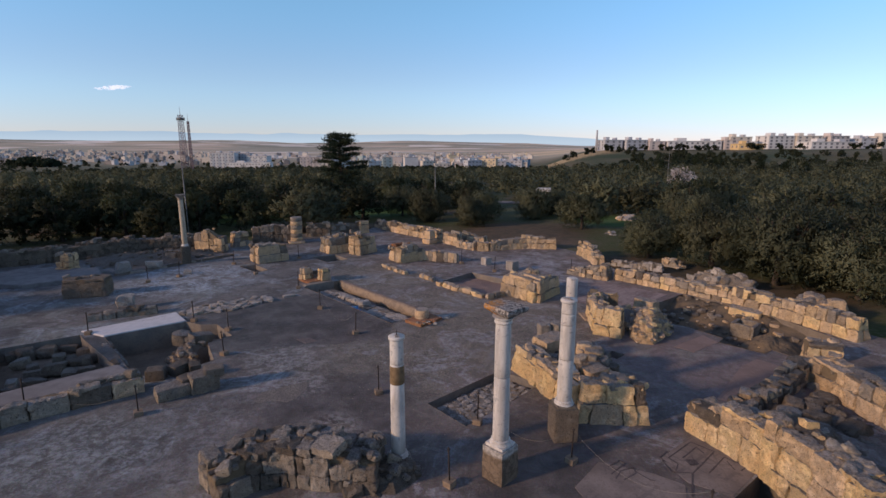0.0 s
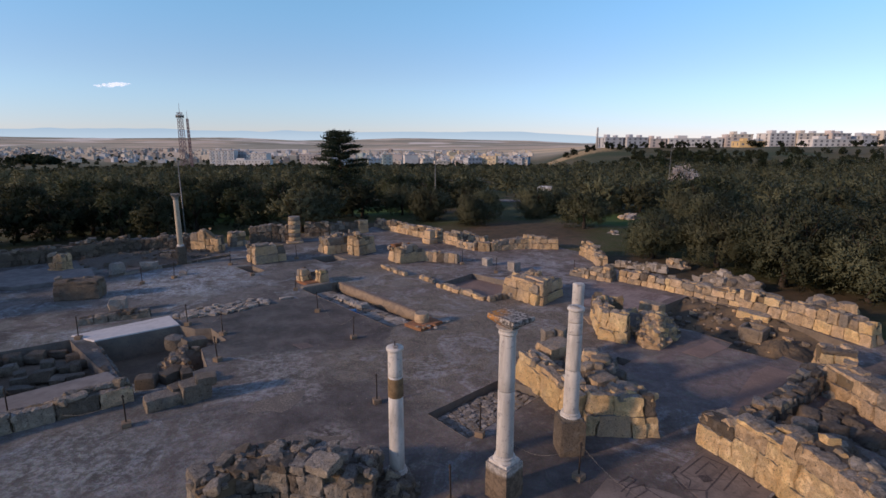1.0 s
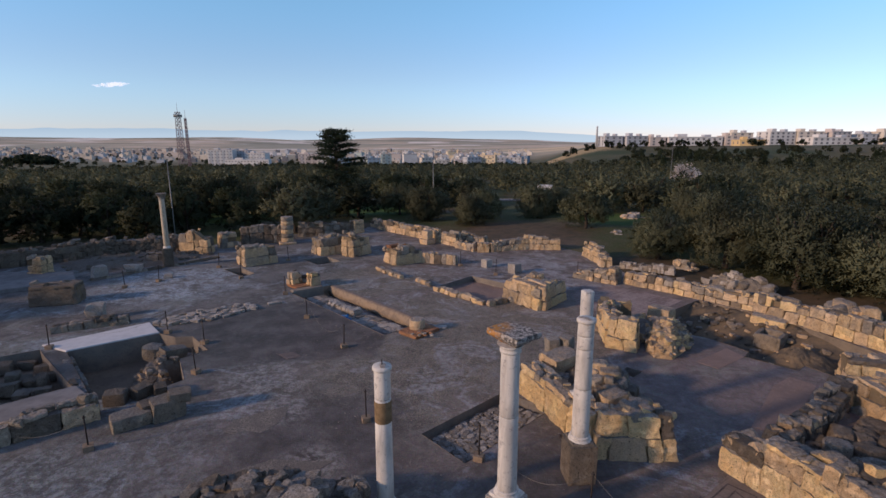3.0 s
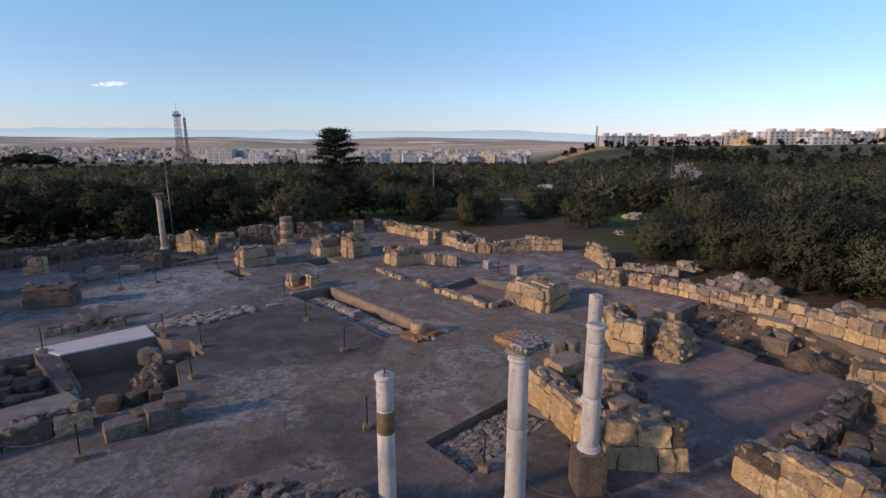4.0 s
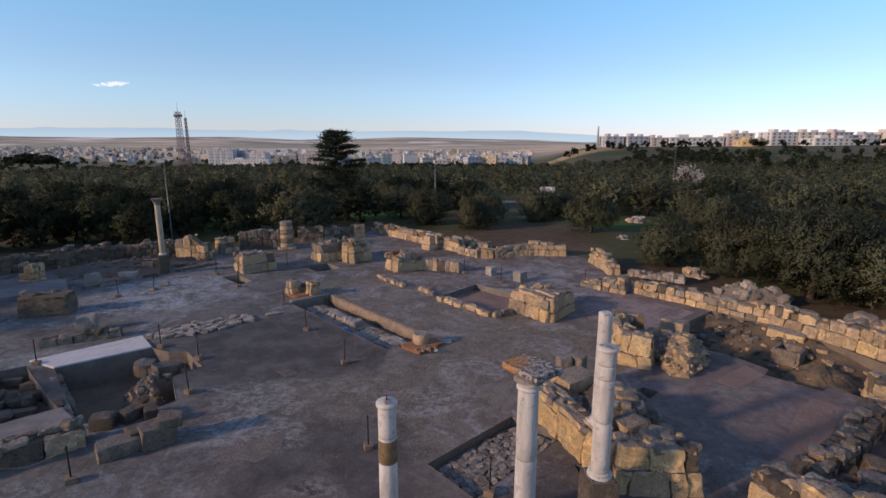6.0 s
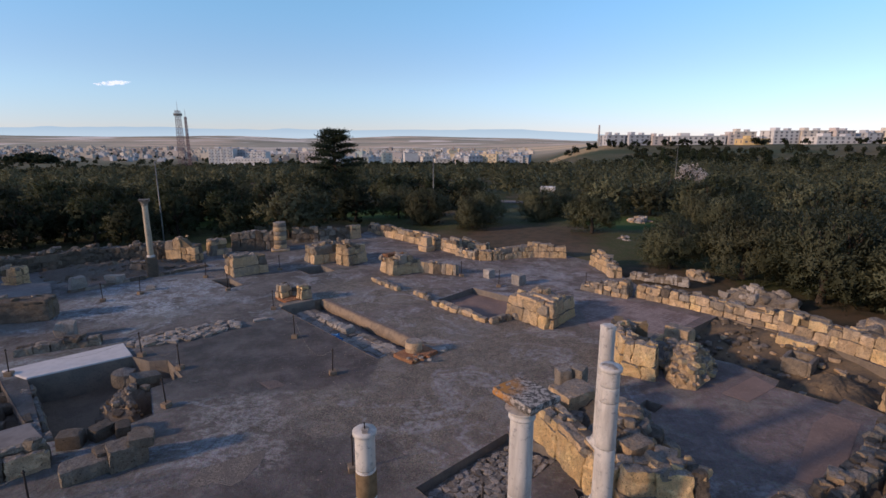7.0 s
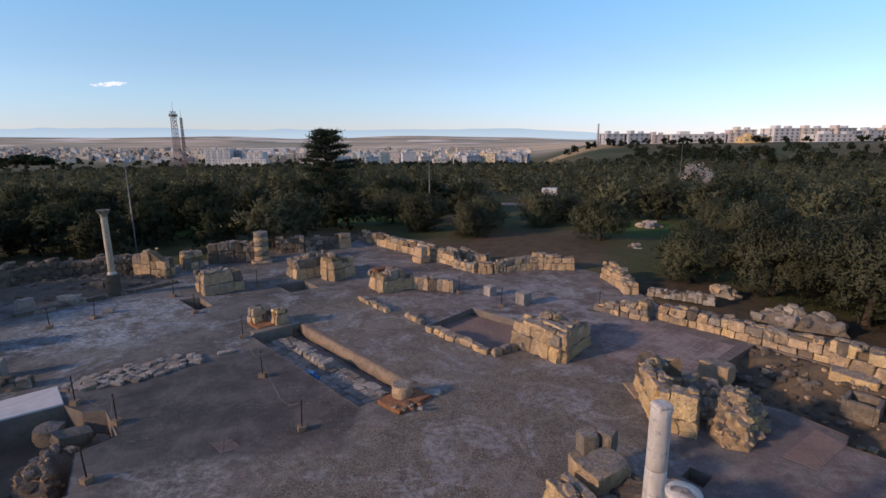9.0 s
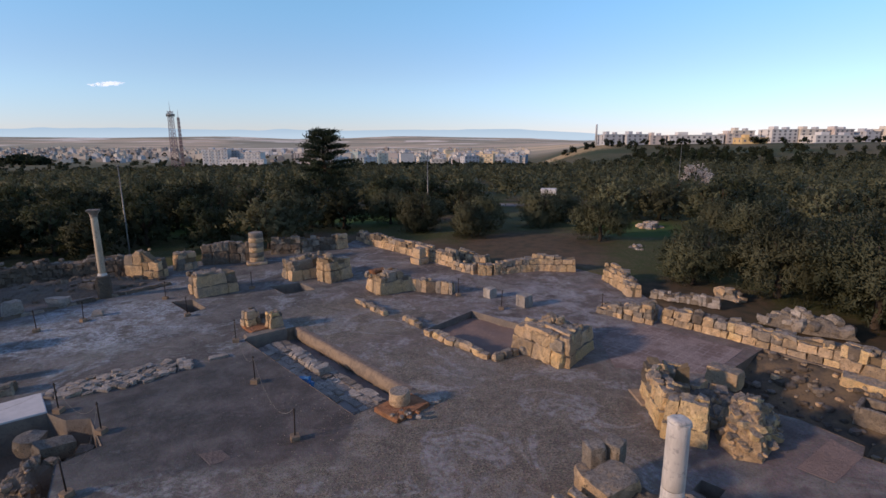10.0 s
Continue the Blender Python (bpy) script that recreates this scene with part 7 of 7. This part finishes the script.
# gardens and trees between the houses of the valley
pts, nrm = [], []
for k in range(420):
    a = rng.uniform(-1.0, 0.12)
    dist = rng.uniform(430, 1100)
    x, y = 1 + a * dist, 7.6 + dist
    p, d = crown_points(gen, 60, rng.uniform(3, 5), rng.uniform(3, 5), 0.2, 4)
    pts.append(p + np.array([x, y, terrain(x, y)]))
    nrm.append(d)
solid("valley_trees", quads_mesh("valley_trees", cards(np.concatenate(pts), np.concatenate(nrm), 2.4, 1.4, gen), "olive_dark"), label="dark garden trees between the valley houses", category="trees", kind="stuff")

# dark wooded knoll beyond the town and a slim chimney on the ridge
pts, nrm = [], []
for k in range(60):
    x, y = -0.885 * 640 + rng.uniform(-26, 26), 640 + rng.uniform(-14, 14)
    p, d = crown_points(gen, 160, rng.uniform(5, 7), rng.uniform(6, 11), 0.5, 5)
    pts.append(p + np.array([x, y, terrain(x, y) - 1 + 5 * math.exp(-((x + 566) / 22) ** 2)]))
    nrm.append(d)
solid("wooded_knoll", quads_mesh("wooded_knoll", cards(np.concatenate(pts), np.concatenate(nrm), 3.0, 1.8, gen), "pine"), label="dark wooded knoll beside the far town", category="trees", kind="stuff")
t = thing("chimney", (1 + 0.257 * 352, 360, terrain(92, 360)), "slim grey chimney on the ridge", "chimney")
part("flue", lathe("flue", [(0.9, -1), (0.55, 13.5), (0.6, 14)], "render_grey", 10), t)

# hut, stone heaps and track in the grove
slab("white_hut", [(12.2, 80.6), (14.4, 80.2), (14.8, 82.2), (12.6, 82.6)], terrain(13.4, 81.2) - 0.2, terrain(13.4, 81.2) + 1.9, "render_white", "small whitewashed hut among the olives", "hut", bevel=0.1)
slab("road", [(-4.0, 76.6), (10.0, 74.6), (10.4, 77.0), (-3.6, 79.0)], -2.0, max(terrain(x, 76.5) for x in (-3, 0, 3, 6, 9)) + 0.06, "walk", "pale grey lane crossing behind the grove", "road", "structure", bevel=0.05)
heap([(17.4, 55.5), (19.0, 54.6), (20.2, 56.0), (18.6, 57.2)], "pile of pale rubble in the grass", 26, 0.5, 0.9, ("pale", "ochre"), seed=20, z=-0.2)
heap([(13.0, 45.6), (14.6, 44.8), (15.2, 46.2), (13.8, 46.8)], "pile of pale stones on the track", 14, 0.4, 0.5, ("ochre", "pale"), seed=21, z=-0.2)

# ---- the far hills and the cloud ----
verts, faces = [], []
m = 160
for k in range(m + 1):
    az = radians(-62 + 110 * k / m)
    r = 4780.0
    f = max(0.0, 1 - max(0, (math.degrees(az) - 6) / 14))
    top = 8 + (126 + 26 * noise.noise(Vector((k * 0.06, 1, 0))) + 10 * noise.noise(Vector((k * 0.3, 5, 0)))) * (0.35 + 0.65 * f) 
    verts += [(r * math.sin(az), r * math.cos(az), -60), (r * math.sin(az), r * math.cos(az), top), (r * 1.004 * math.sin(az), r * 1.004 * math.cos(az), -60)]
for k in range(m):
    a = 3 * k
    faces += [(a, a + 3, a + 4, a + 1), (a + 1, a + 4, a + 5, a + 2)]
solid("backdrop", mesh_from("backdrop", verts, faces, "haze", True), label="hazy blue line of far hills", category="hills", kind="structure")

bm = bmesh.new()
rr = random.Random(6)
for k in range(26):
    f = k / 25
    mm = Matrix.Translation((-150 + 290 * f, 0, 22 * (f - 0.4) + rr.uniform(-4, 4))) @ Matrix.Diagonal((rr.uniform(18, 34), 12, (3 + 9 * math.sin(math.pi * f)) * rr.uniform(0.6, 1.1), 1))
    bmesh.ops.create_icosphere(bm, subdivisions=2, radius=1.0, matrix=mm)
for v in bm.verts:
    v.co += Vector(noise.noise_vector(v.co * 0.06)) * 5
me = bpy.data.meshes.new("cloud")
bm.to_mesh(me)
bm.free()
me.materials.append(M["cloud"])
me.polygons.foreach_set("use_smooth", [True] * len(me.polygons))
solid("cloud", me, (-0.6985 * 4000, 4007, 8 + 0.1169 * 4000), (0, 0, 0.61), (0.72, 1, 1.5), "small white wisp of cloud", "cloud", kind="structure")
